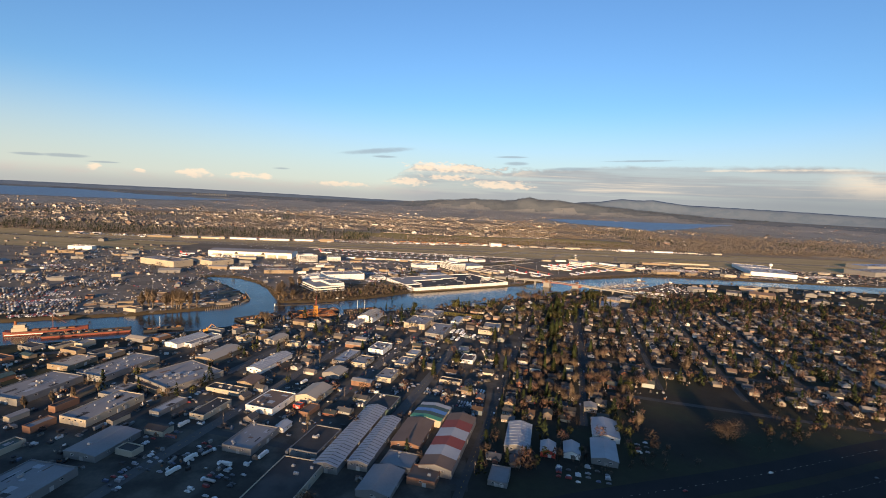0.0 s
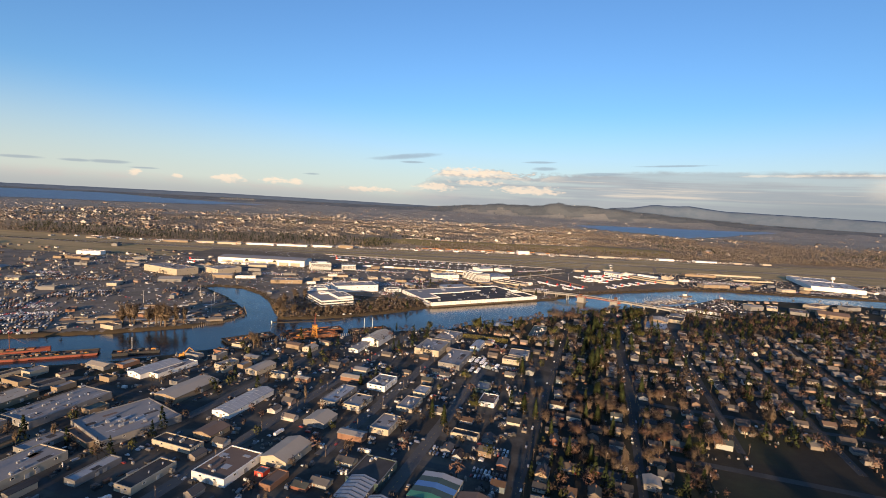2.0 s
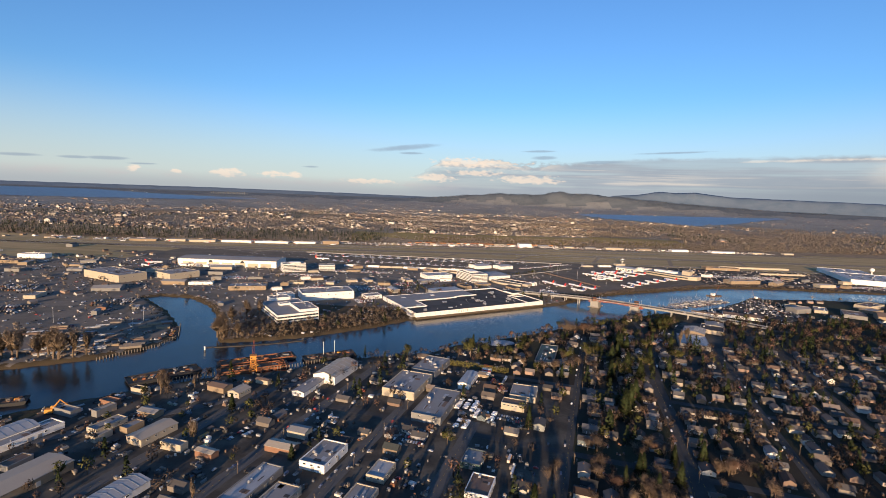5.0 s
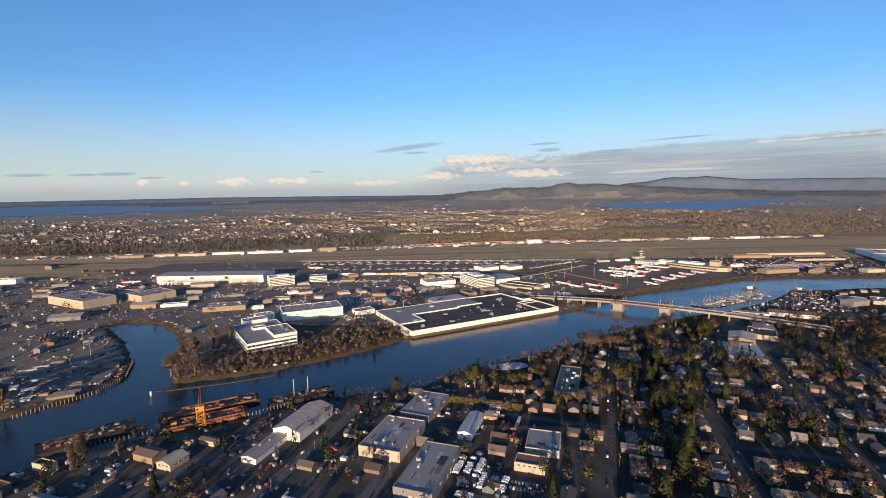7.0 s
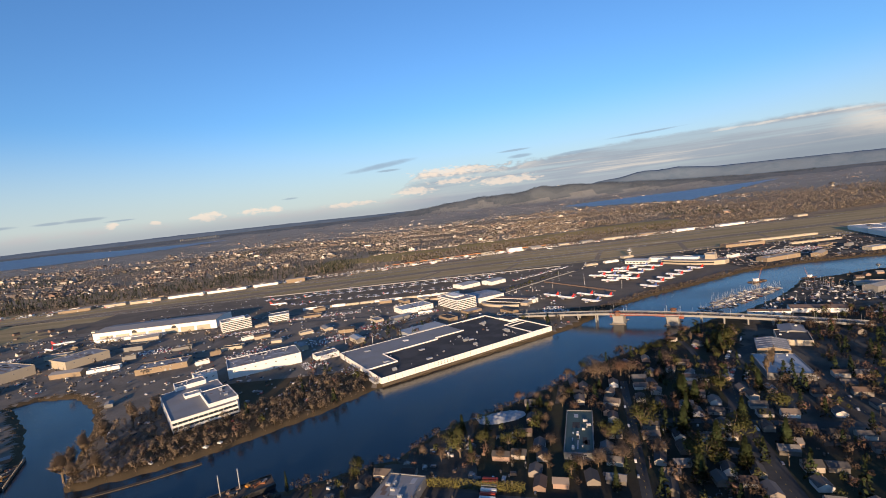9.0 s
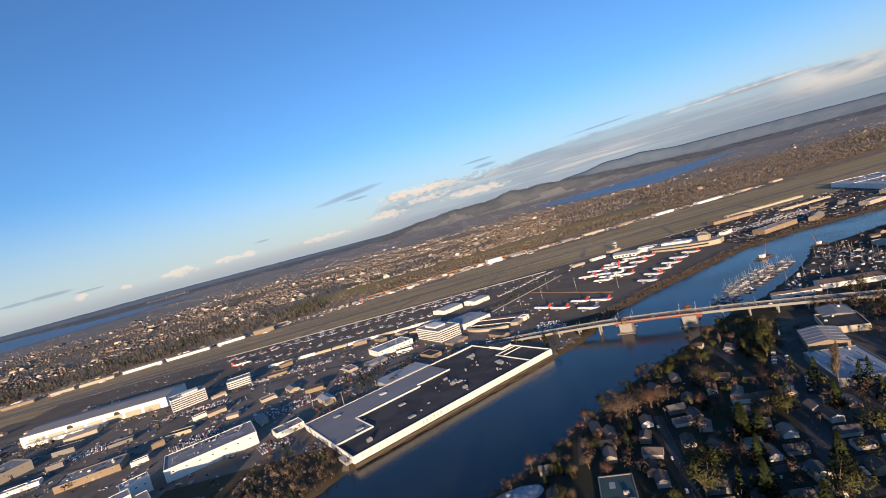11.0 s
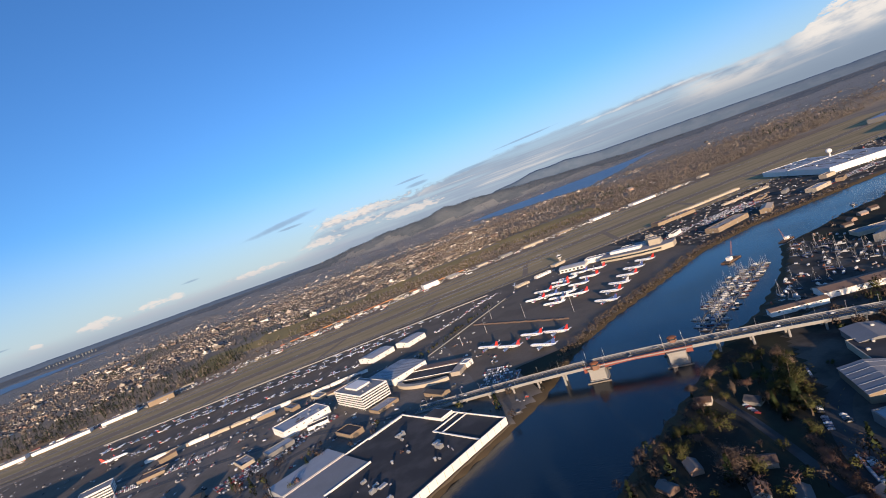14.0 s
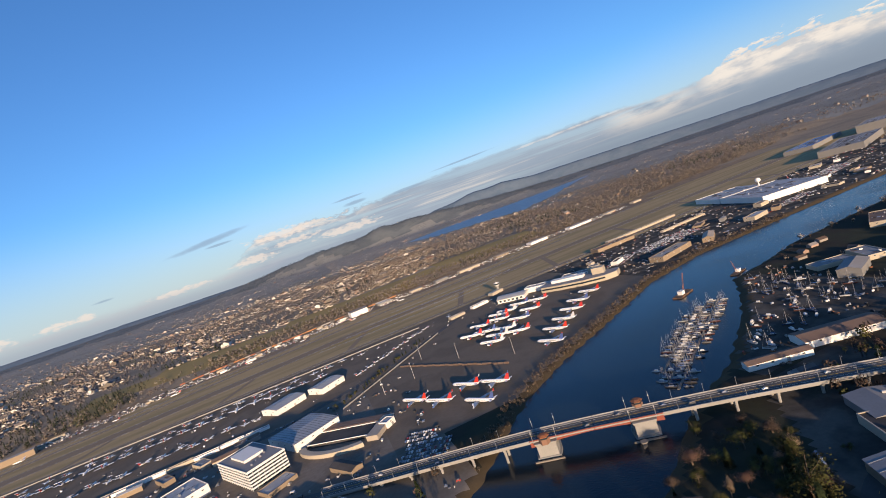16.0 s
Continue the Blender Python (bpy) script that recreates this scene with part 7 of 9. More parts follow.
for i in range(9):
    j = 8 + i * 4
    if j < len(highway) - 1:
        (ax, ay), (bx, by) = highway[j], highway[j + 1]
        off = rng.choice((-22, 0)) + rng.uniform(-5, 5)
        car(rng.choice(("car", "suv", "pickup")), ax + 2, ay + off, math.degrees(math.atan2(by - ay, bx - ax)), LAND + 0.06, "car on the dark highway")
# trailers in the depot yard
def trailer(x, y, deg, paint, label):
    ob = thing("semi_trailer", label, "trailer", x, y, LAND + 0.02, deg, "trailers in the depot yard")
    part("box", MB().box(0, 0, 0.55, 7.2, 1.4, 1.6).box(0, 0, 2.15, 7.1, 1.3, 0.05), paint, ob)
    part("rear_door", MB().box(-3.62, 0, 0.6, 0.05, 1.3, 1.45), "steel", ob)
    part("undercarriage", MB().box(-2.2, 0, 0.2, 1.6, 1.2, 0.35).box(1.8, 0, 0.0, 0.15, 1.0, 0.55), "dark", ob)
    for sx in (-2.6, -1.9):
        for sy in (-0.55, 0.55):
            part("wheel", WHEEL_MESH, None, ob, at=Matrix.Translation((sx, sy, 0)) @ Matrix.Scale(1.4, 4))


for i, (x, y, p) in enumerate(((38.0, 556, "redp"), (37.6, 553.5, "redp"), (37, 550.5, "greyroof"), (36.6, 547.5, "white"), (36, 544.5, "redp"), (35.6, 541.5, "white"), (34.5, 538, "white"), (34.2, 534.8, "tan"))):
    trailer(x, y, -15 + rng.uniform(-2, 2), p, {"redp": "red box trailer parked in a row", "white": "white box trailer parked in a row"}.get(p, "dull box trailer parked in a row"))
for x, y, p in ((40, 526, "redp"), (47.5, 524, "greyroof"), (45, 513, "redp"), (49.8, 532, "white")):
    trailer(x, y, 75, p, "box trailer standing beside the depot")
heap = thing("tarpaulin_heap", "long heap under pale tarpaulins by the water", "heap", 50, 622, LAND, 14)
hx, hy = np.meshgrid(np.linspace(-15, 15, 41), np.linspace(-7, 7, 21))
hz = 2.6 * np.clip(1 - (hx / 15) ** 2 - (hy / 7) ** 2, 0, 1) ** 0.6 * (0.8 + 0.25 * np.sin(hx * 1.1) * np.cos(hy * 1.3)) - 0.05
hi = np.arange(40)[None, :] + 41 * np.arange(20)[:, None]
part("cover", np_mesh("cover", np.stack([hx, hy, hz], -1).reshape(-1, 3), np.stack([hi, hi + 1, hi + 42, hi + 41], -1).reshape(-1, 4), "whiteroof"), None, heap)
for k, x, y, h, w in (("evergreen", 22, 596, 12, 1.0), ("conifer", 26, 603, 13, 1.1), ("evergreen", 38, 588, 10, 1.2), ("evergreen", 50, 584, 10, 1.1), ("evergreen", 58, 592, 9, 1.2), ("spread", 30, 572, 8, 1.0), ("spread", 44, 574, 8, 1.0), ("upright", 54, 572, 7, 1.0), ("spread", 64, 575, 7, 1.2), ("upright", 14, 578, 9, 1.0),
                      ("upright", 4, 586, 8, 1.0), ("spread", 82, 560, 8, 1.5), ("spread", 92, 562, 9, 1.6), ("spread", 104, 566, 9, 1.6), ("spread", 112, 574, 9, 1.5), ("spread", 120, 566, 9, 1.5), ("evergreen", 73, 632, 6, 1.6), ("evergreen", 79, 628, 5, 1.5), ("poplar", 232, 652, 17, 1.2)):
    tree(k, x, y, h, w)
# yards between the workshops
for i in range(70):
    s, r = rng.uniform(235, 560), rng.uniform(-210, -45)
    x, y = grid_xy(s, r)
    if is_free(x, y, 1.0) and river_depth(np.array([x]), np.array([y]))[0] < -9:
        car(rng.choice(("car", "pickup", "suv", "van")), x, y, STREET_DEG + rng.choice((0, 90, 180, 270)))
        TAKEN.append((x, y, 1.2))

# ---------------------------------------------------------------- aircraft


def ring(x, r, z, n=12, sy=1.0):
    return [(x, r * sy * math.cos(6.283 * i / n), z + r * math.sin(6.283 * i / n)) for i in range(n)]


def fin(pts, t, k=0):
    """A thin tapered blade in the x-z plane."""
    return MB().loft([[(x, -t / 2, z) for x, z in pts], [(x, t / 2, z) for x, z in pts]])


def wing(pts, z, t, rise):
    """A flat blade: pts are x, y; the tip is raised."""
    ymax = max(abs(p[1]) for p in pts)
    lo = [(x, y, z + rise * abs(y) / ymax - t * (1.2 - abs(y) / ymax) / 2) for x, y in pts]
    hi = [(x, y, z + rise * abs(y) / ymax + t * (1.2 - abs(y) / ymax) / 2) for x, y in pts]
    return MB().loft([lo, hi])


def airliner_parts():
    ps = [("fuselage", MB().loft([ring(x, r, z) for x, r, z in ((10, 0.15, 1.9), (9.5, 0.55, 2.0), (8.4, 0.9, 2.1), (7, 1.0, 2.2), (-4, 1.0, 2.2), (-7, 0.7, 2.45), (-9.8, 0.2, 2.8))]).mesh("fuselage", "fuselage", flat=False))]
    for sg in (-1, 1):
        ps.append(("wing", wing([(2.6, sg * 0.7), (-1.0, sg * 0.7), (-3.4, sg * 9.0), (-2.5, sg * 9.1)], 1.8, 0.32, 0.7).mesh("wing", "steel")))
        ps.append(("winglet", fin([(-3.4, 2.5), (-2.6, 2.5), (-3.3, 3.7), (-3.7, 3.7)], 0.1).mesh("winglet", "tailpaint"), pose(0, sg * 9.0, 0)))
        ps.append(("tailplane", wing([(-7.6, sg * 0.3), (-9.1, sg * 0.3), (-9.8, sg * 3.4), (-9.0, sg * 3.5)], 2.7, 0.18, 0.3).mesh("tailplane", "fuselage")))
        ps.append(("engine", MB().loft([ring(x, r, 1.05, 10) for x, r in ((2.9, 0.5), (2.6, 0.58), (1.2, 0.52), (0.4, 0.36))]).mesh("engine", "fuselage"), pose(0, sg * 2.7, 0)))
        ps.append(("main_gear", MB().tube((-0.8, 0, 0.4), (-0.8, 0, 1.6), 0.1).cyl(-0.8, 0, 0, 0.01, 0.01, n=3).box(-0.8, 0, 0, 0.6, 0.3, 0.6).mesh("main_gear", "dark"), pose(0, sg * 1.6, 0)))
    ps.append(("tail_fin", fin([(-6.2, 3.0), (-9.4, 3.0), (-10.2, 6.4), (-9.0, 6.4)], 0.22).mesh("tail_fin", "tailpaint")))
    ps.append(("nose_gear", MB().tube((7.4, 0, 0.3), (7.4, 0, 1.4), 0.08).box(7.4, 0, 0, 0.4, 0.25, 0.4).mesh("nose_gear", "dark")))
    ps.append(("cockpit_window", MB().box(9.0, 0, 2.25, 0.5, 1.0, 0.28).mesh("cockpit_window", "glass")))
    ps.append(("cabin_windows", MB().box(1.0, 0, 2.45, 11.5, 1.98, 0.16).mesh("cabin_windows", "dark")))
    return ps


AIRLINER = airliner_parts()


def airliner(x, y, deg, label="white airliner with a bright tail parked on the apron"):
    assemble("airliner", label, "airliner", AIRLINER, Matrix.LocRotScale((x, y, LAND + 0.02), Euler((0, 0, radians(deg))), (1.36, 1.36, 1.36)), "stored airliners")
    TAKEN.append((x, y, 10))


NOSE = math.degrees(math.atan2(0.82, -0.57))
for x, y in ((146, 950), (160, 928), (181, 897), (185, 935), (202, 916)):
    airliner(x, y, NOSE + rng.uniform(-4, 4), "white airliner with a coloured tail near the bridge")
for x, y in ((236, 1055), (256, 1079), (250, 1050), (240, 1008), (252, 1022), (266, 1033), (268, 1008), (278, 1075), (286, 1094), (298, 1096), (289, 1047), (318, 1104), (312, 1064), (336, 1090)):
    airliner(x, y, NOSE + 8 + rng.uniform(-5, 5))
for x, y in ((268, 945), (287, 969), (306, 985), (327, 1003), (347, 1022), (372, 1037)):
    airliner(x, y, NOSE - 6 + rng.uniform(-3, 3), "white airliner parked along the river bank")
airliner(-520, 968, 30, "white airliner beside the long hangar")
airliner(-270, 1104, 10, "grey airliner parked among business jets")
airliner(-512, 935, 150, "white airliner beside the cream hangar")

JET = [("fuselage", MB().loft([ring(x, r, z, 8) for x, r, z in ((3.6, 0.05, 0.8), (2.8, 0.36, 0.9), (-1.5, 0.4, 0.95), (-3.6, 0.1, 1.15))]).mesh("fuselage", "fuselage", flat=False)),
       ("wing", wing([(0.8, 0.25), (-0.7, 0.25), (-1.4, 3.3), (-0.9, 3.3)], 0.75, 0.14, 0.2).mesh("wing", "fuselage")), ("wing", wing([(0.8, -0.25), (-0.7, -0.25), (-1.4, -3.3), (-0.9, -3.3)], 0.75, 0.14, 0.2).mesh("wing", "fuselage")),
       ("tail_fin", fin([(-2.4, 1.1), (-3.5, 1.1), (-4.1, 2.6), (-3.4, 2.6)], 0.1).mesh("tail_fin", "tailpaint")), ("tailplane", MB().box(-3.7, 0, 2.5, 0.7, 2.6, 0.07).mesh("tailplane", "fuselage")),
       ("engine", MB().loft([ring(x, r, 1.25, 8) for x, r in ((-1.3, 0.22), (-2.6, 0.18))]).mesh("engine", "grey"), pose(0, 0.62, 0)), ("engine", MB().loft([ring(x, r, 1.25, 8) for x, r in ((-1.3, 0.22), (-2.6, 0.18))]).mesh("engine", "grey"), pose(0, -0.62, 0)),
       ("landing_gear", MB().tube((2.2, 0, 0), (2.2, 0, 0.7), 0.06).tube((-0.3, 0.7, 0), (-0.3, 0.7, 0.7), 0.08).tube((-0.3, -0.7, 0), (-0.3, -0.7, 0.7), 0.08).mesh("landing_gear", "dark"))]


def jet(x, y, deg, s=1.0):
    assemble("business_jet", "small white jet parked on the apron", "aircraft", JET, Matrix.LocRotScale((x, y, LAND + 0.01), Euler((0, 0, radians(deg))), (s, s, s)), "parked business jets")
    TAKEN.append((x, y, 3))


for i in range(22):
    jet(-310 + i * 18.5 + rng.uniform(-1.5, 1.5), 1156 + rng.uniform(-5, 5), rng.choice((90, 270, 80, 100, 60)), rng.uniform(2.0, 2.9))
for i in range(18):
    jet(-240 + i * 15.0 + rng.uniform(-1.5, 1.5), 1094 + rng.uniform(-9, 9), rng.choice((90, 270, 60, 120)), rng.uniform(1.5, 2.3))
for i in range(20):
    jet(-250 + i * 20.0 + rng.uniform(-3, 3), 1186 + rng.uniform(-4, 4), rng.choice((90, 270, 70)), rng.uniform(1.3, 2.0))
for i in range(5):
    jet(120 + i * 34, 1180 + i * 3.2 + rng.uniform(-4, 4), rng.choice((60, 100, 240)), rng.uniform(0.7, 1.2))
for i in range(12):
    jet(*far_side(-800 + i * 95 + rng.uniform(-12, 12), 1490 + rng.uniform(-5, 5)), rng.choice((0, 180, 40)), rng.uniform(1.4, 2.4))
ob = thing("blast_fence", "long pale fence along the taxiway", "fence", -60, 1208, LAND, -0.8)
for i in range(56):
    part("panel", cached("fence_panel", lambda: MB().box(0, 0, 0, 9.8, 0.25, 1.2).box(4.9, 0.2, 0, 0.2, 0.6, 1.3).mesh("panel", "concrete")), None, ob, at=pose(-275 + i * 9.9, 0, 0))
ob = thing("perimeter_wall", "straight pale wall between apron and trees", "wall", 160, 1075, LAND, 44)
for i in range(18):
    part("panel", cached("fence_panel", None), None, ob, at=pose(-88 + i * 9.9, 0, 0))

for i in range(26):
    f = i / 26
    if rng.random() < 0.85:
        tree("conifer" if rng.random() < 0.5 else "evergreen", 92 + 118 * f - 4 + rng.uniform(-1.5, 1.5), 1010 + 122 * f + 5 + rng.uniform(-1.5, 1.5), rng.uniform(3.5, 6.5), 1.0)
for i in range(14):
    jet(118 + i * 7.5 + rng.uniform(-1, 1), 1098 + i * 6.4 + rng.uniform(-4, 4), rng.choice((45, 225, 135)), rng.uniform(0.9, 1.5))
ob = thing("barrier_row", "low dark barrier row across the apron", "barrier", 192, 1003, LAND, -60)
for i in range(24):
    part("barrier", cached("barrier", lambda: MB().box(0, 0, 0, 5.4, 0.5, 1.1).box(0, 0, 1.1, 5.0, 0.25, 0.5).mesh("barrier", "brownroof")), None, ob, at=pose(-66 + i * 5.7, 0.6 * (i % 3), 0))
# courtyard office beside the bridge road
ob = thing("office_building", "low white curved courtyard office", "office building", 88, 945, LAND, -35)
TAKEN.append((88, 945, 38))
for i in range(12):
    a0, a1 = radians(200 + i * 10), radians(210 + i * 10)
    part("wall_segment", MB().prism([(34 * math.cos(a0), 20 * math.sin(a0) - 4), (34 * math.cos(a1), 20 * math.sin(a1) - 4), (29 * math.cos(a1), 16 * math.sin(a1) - 3), (29 * math.cos(a0), 16 * math.sin(a0) - 3)], 0, 2.8), "cream", ob)
part("wing", MB().box(0, 18, 0, 62, 9, 3.0).box(0, 18, 3.0, 62.4, 9.4, 0.25), "brownroof", ob)
part("wing", MB().box(30, 4, 0, 9, 30, 3.4).box(30, 4, 3.4, 9.6, 30.6, 0.25), "tanroof", ob)
part("court", MB().box(-2, 3, 0, 52, 18, 2.4), "darkroof", ob, "dark flat roof of the court")
part("roof_edge", MB().box(-2, 12.2, 2.4, 52, 0.5, 0.5).box(-2, -6, 2.4, 52, 0.5, 0.5), "white", ob)

# ---------------------------------------------------------------- marina


def boat_parts(sail):
    hull = MB().loft([[(x, y * w, z) for y, z in ((-1, 0.62), (-0.8, 0.0), (0, -0.2), (0.8, 0.0), (1, 0.62))] for x, w in ((-2.8, 0.62), (-1.5, 0.85), (0.5, 0.88), (2.2, 0.5), (3.2, 0.05))])
    ps = [("hull", hull.mesh("hull", "hull")), ("deck", MB().prism([(-2.7, -0.55), (0.5, -0.8), (2.2, -0.45), (3.0, 0), (2.2, 0.45), (0.5, 0.8), (-2.7, 0.55)], 0.56, 0.66).mesh("deck", "boatdeck")),
          ("cabin", MB().loft([[(-1.2, -0.5, 0.66), (1.2, -0.45, 0.66), (1.2, 0.45, 0.66), (-1.2, 0.5, 0.66)], [(-1.1, -0.4, 1.1 if sail else 1.6), (0.9, -0.36, 1.0 if sail else 1.6), (0.9, 0.36, 1.0 if sail else 1.6), (-1.1, 0.4, 1.1 if sail else 1.6)]]).mesh("cabin", "boatdeck" if sail else "frame"))]
    if sail:
        ps += [("mast", MB().tube((0.4, 0, 0.6), (0.4, 0, 9.6), 0.10, 0.06, 5).mesh("mast", "concrete")), ("boom", MB().tube((0.4, 0, 1.8), (-2.2, 0, 1.8), 0.12, 0.1, 5).mesh("boom", "tarp")),
               ("rigging", MB().tube((3.1, 0, 0.66), (0.4, 0, 8.0), 0.03, 0.03, 3).tube((-2.7, 0, 0.66), (0.4, 0, 8.1), 0.03, 0.03, 3).mesh("rigging", "steel"))]
    return ps


BOATS = [boat_parts(True), boat_parts(False)]


def boat(x, y, deg, sail, s, z=0.0):
    assemble("sailing_boat" if sail else "motor_boat", ("sailing boat with a bare mast" if sail else "small white cabin boat") + (" moored in the marina" if z < 1 else " on trestles in the yard"), "boat", BOATS[0 if sail else 1],
             Matrix.LocRotScale((x, y, z), Euler((0, 0, radians(deg))), (s, s, s)), "boats in the marina")


def marina():
    ax, ay = 268, 803
    ux, uy = 0.83, 0.557
    deg = math.degrees(math.atan2(uy, ux))
    for k, off in enumerate((4.0, 15.0, 26.0)):
        L = 150 - k * 18
        ox, oy = ax - uy * off + ux * L / 2 + 8 * k, ay + ux * off + uy * L / 2 - 2
        if k == 2:
            L = 100
        d = thing("dock", "narrow floating timber dock", "dock", ox, oy, 0.0, deg)
        for i in range(int(L / 6)):
            part("deck_section", cached("dock_section", lambda: MB().box(0, 0, -0.2, 5.9, 1.3, 0.55).mesh("deck_section", "plank")), None, d, at=pose(-L / 2 + 3 + i * 6, 0, 0))
        for i in range(int(L / 18)):
            part("pile", cached("dock_pile", lambda: MB().cyl(0, 0, -2, 2.2, 0.22, n=6).mesh("pile", "plank")), None, d, at=pose(-L / 2 + 4 + i * 18, 0.85, 0))
        n = int(L / 4.6)
        for i in range(n):
            for sg in (-1, 1):
                if rng.random() < 0.34:
                    continue
                t = -L / 2 + 3 + i * 4.6
                v = sg * 4.4
                x = ox + ux * t - uy * v
                y = oy + uy * t + ux * v
                if river_depth(np.array([x]), np.array([y]))[0] < 4:
                    continue
                boat(x, y, deg + sg * 90 + rng.uniform(-4, 4), rng.random() < 0.72, rng.uniform(0.8, 1.25))
    for i in range(170):
        x, y = rng.uniform(322, 432), rng.uniform(792, 890)
        if river_depth(np.array([x]), np.array([y]))[0] > -9 or not is_free(x, y, 2):
            continue
        boat(x, y, rng.choice((30, 120, 75)) + rng.uniform(-10, 10), rng.random() < 0.6, rng.uniform(0.8, 1.3), LAND + 0.25)
        TAKEN.append((x, y, 2.2))


marina()


def crane_barge(x, y, deg, s=1.0):
    ob = assemble("crane_barge", "work barge with a lattice crane", "barge", (), Matrix.LocRotScale((x, y, 0), Euler((0, 0, radians(deg))), (s, s, s)))
    part("hull", MB().loft([[(-11, -4, z), (11, -4, z), (11, 4, z), (-11, 4, z)] for z in (-0.6, 1.0)]), "barge", ob)
    part("cabin", MB().box(-2, 0, 1.0, 5, 4, 3.0).box(-2, 0, 4.0, 5.4, 4.4, 0.2), "white", ob)
    mb = MB()
    for yy in (-0.6, 0.6):
        mb.tube((2, yy, 2.0), (9, yy * 0.4, 17), 0.16)
    for i in range(9):
        f = i / 9
        mb.tube((2 + 7 * f, -0.6 + 0.36 * f, 2 + 15 * f), (2 + 7 * (f + 0.1), 0.6 - 0.36 * f, 2 + 15 * (f + 0.1)), 0.08)
    part("boom", mb, "rust", ob)
    part("stay", MB().tube((-4, 0, 4), (9, 0, 17), 0.06), "dark", ob)


crane_barge(392, 926, 20)
crane_barge(448, 918, 200, 0.8)

# ---------------------------------------------------------------- barges, gantry and yards on the near bank


def barge(label, x, y, L, W, deg, h=1.6, deck="barge", posts=0, hull="rust", hold=0.0, load=2.2):
    """A work barge; hold: the height of the walls round an open hold."""
    ob = thing("barge", label, "barge", x, y, 0.0, deg)
    part("hull", MB().loft([[(-L / 2 + a, -W / 2, z), (L / 2 - a, -W / 2, z), (L / 2 - a, W / 2, z), (-L / 2 + a, W / 2, z)] for z, a in ((-0.8, 2.0), (h * 0.4, 0.4), (h, 0))]), hull, ob)
    part("deck", MB().box(0, 0, h, L - 0.6, W - 0.6, 0.08), deck, ob)
    wall, top, inset = (0.3, 0.7, 0.15) if not hold else (0.35, hold, 1.5)
    for sg in (-1, 1):
        part("coaming", MB().box(0, sg * (W / 2 - inset), h, L - (5 if hold else 0), wall, top), "rust" if hull == "rust" or hold else "dark", ob)
        part("coaming", MB().box(sg * (L / 2 - (2.5 if hold else 0.15)), 0, h, wall, W - 2 * inset, top), "rust" if hull == "rust" or hold else "dark", ob)
    for sg in (-1, 1):
        for e in (-1, 1):
            part("bollard", MB().cyl(sg * (L / 2 - 1.2), e * (W / 2 - 0.8), h, h + 0.8, 0.22, n=6), "dark", ob)
    for i in range(posts):
        part("spud", MB().tube((-L * 0.1 + i * L * 0.22, W * 0.2, -1), (-L * 0.1 + i * L * 0.22, W * 0.2, 13), 0.28, 0.28, 6), "steel", ob)
    for i in range(int(L / load)):
        k = rng.randrange(6)
        bx, by = rng.uniform(-0.42, 0.42) * L, rng.uniform(-0.3, 0.3) * W
        mb = MB().box(bx, by, h + 0.08, rng.uniform(1.5, 4.0), rng.uniform(0.8, 2.0), rng.uniform(0.4, 1.4), 0, rng.uniform(0, 3))
        part("deck_load", mb, ("rust", "plank", "dark", "grey", "brownroof", "orange")[k], ob)


barge("rusty open barge moored by the gantry crane", -139, 529, 50, 13, 33, 2.0, hold=1.1, load=2.4)
barge("dark barge outside the rusty one", -144, 546, 58, 14, 34, 2.0, hull="dark", hold=0.9, load=3)
barge("work barge with two tall spuds", -92, 565, 42, 12, 33, posts=2, hull="dark", load=1.6)
barge("cluttered work barge with orange gear", -194, 507, 46, 16, 46, hull="dark", load=1.3)
barge("long red-hulled barge at the shipyard", -318, 425, 66, 12, 30, hull="bridgered")
barge("grey work barge with a spud", -262, 448, 34, 10, 32, posts=1, hull="dark", load=1.5)
barge("low barge loaded with timber at the log yard", -250, 604, 36, 7, 118, 1.2, hull="dark", load=1.5)

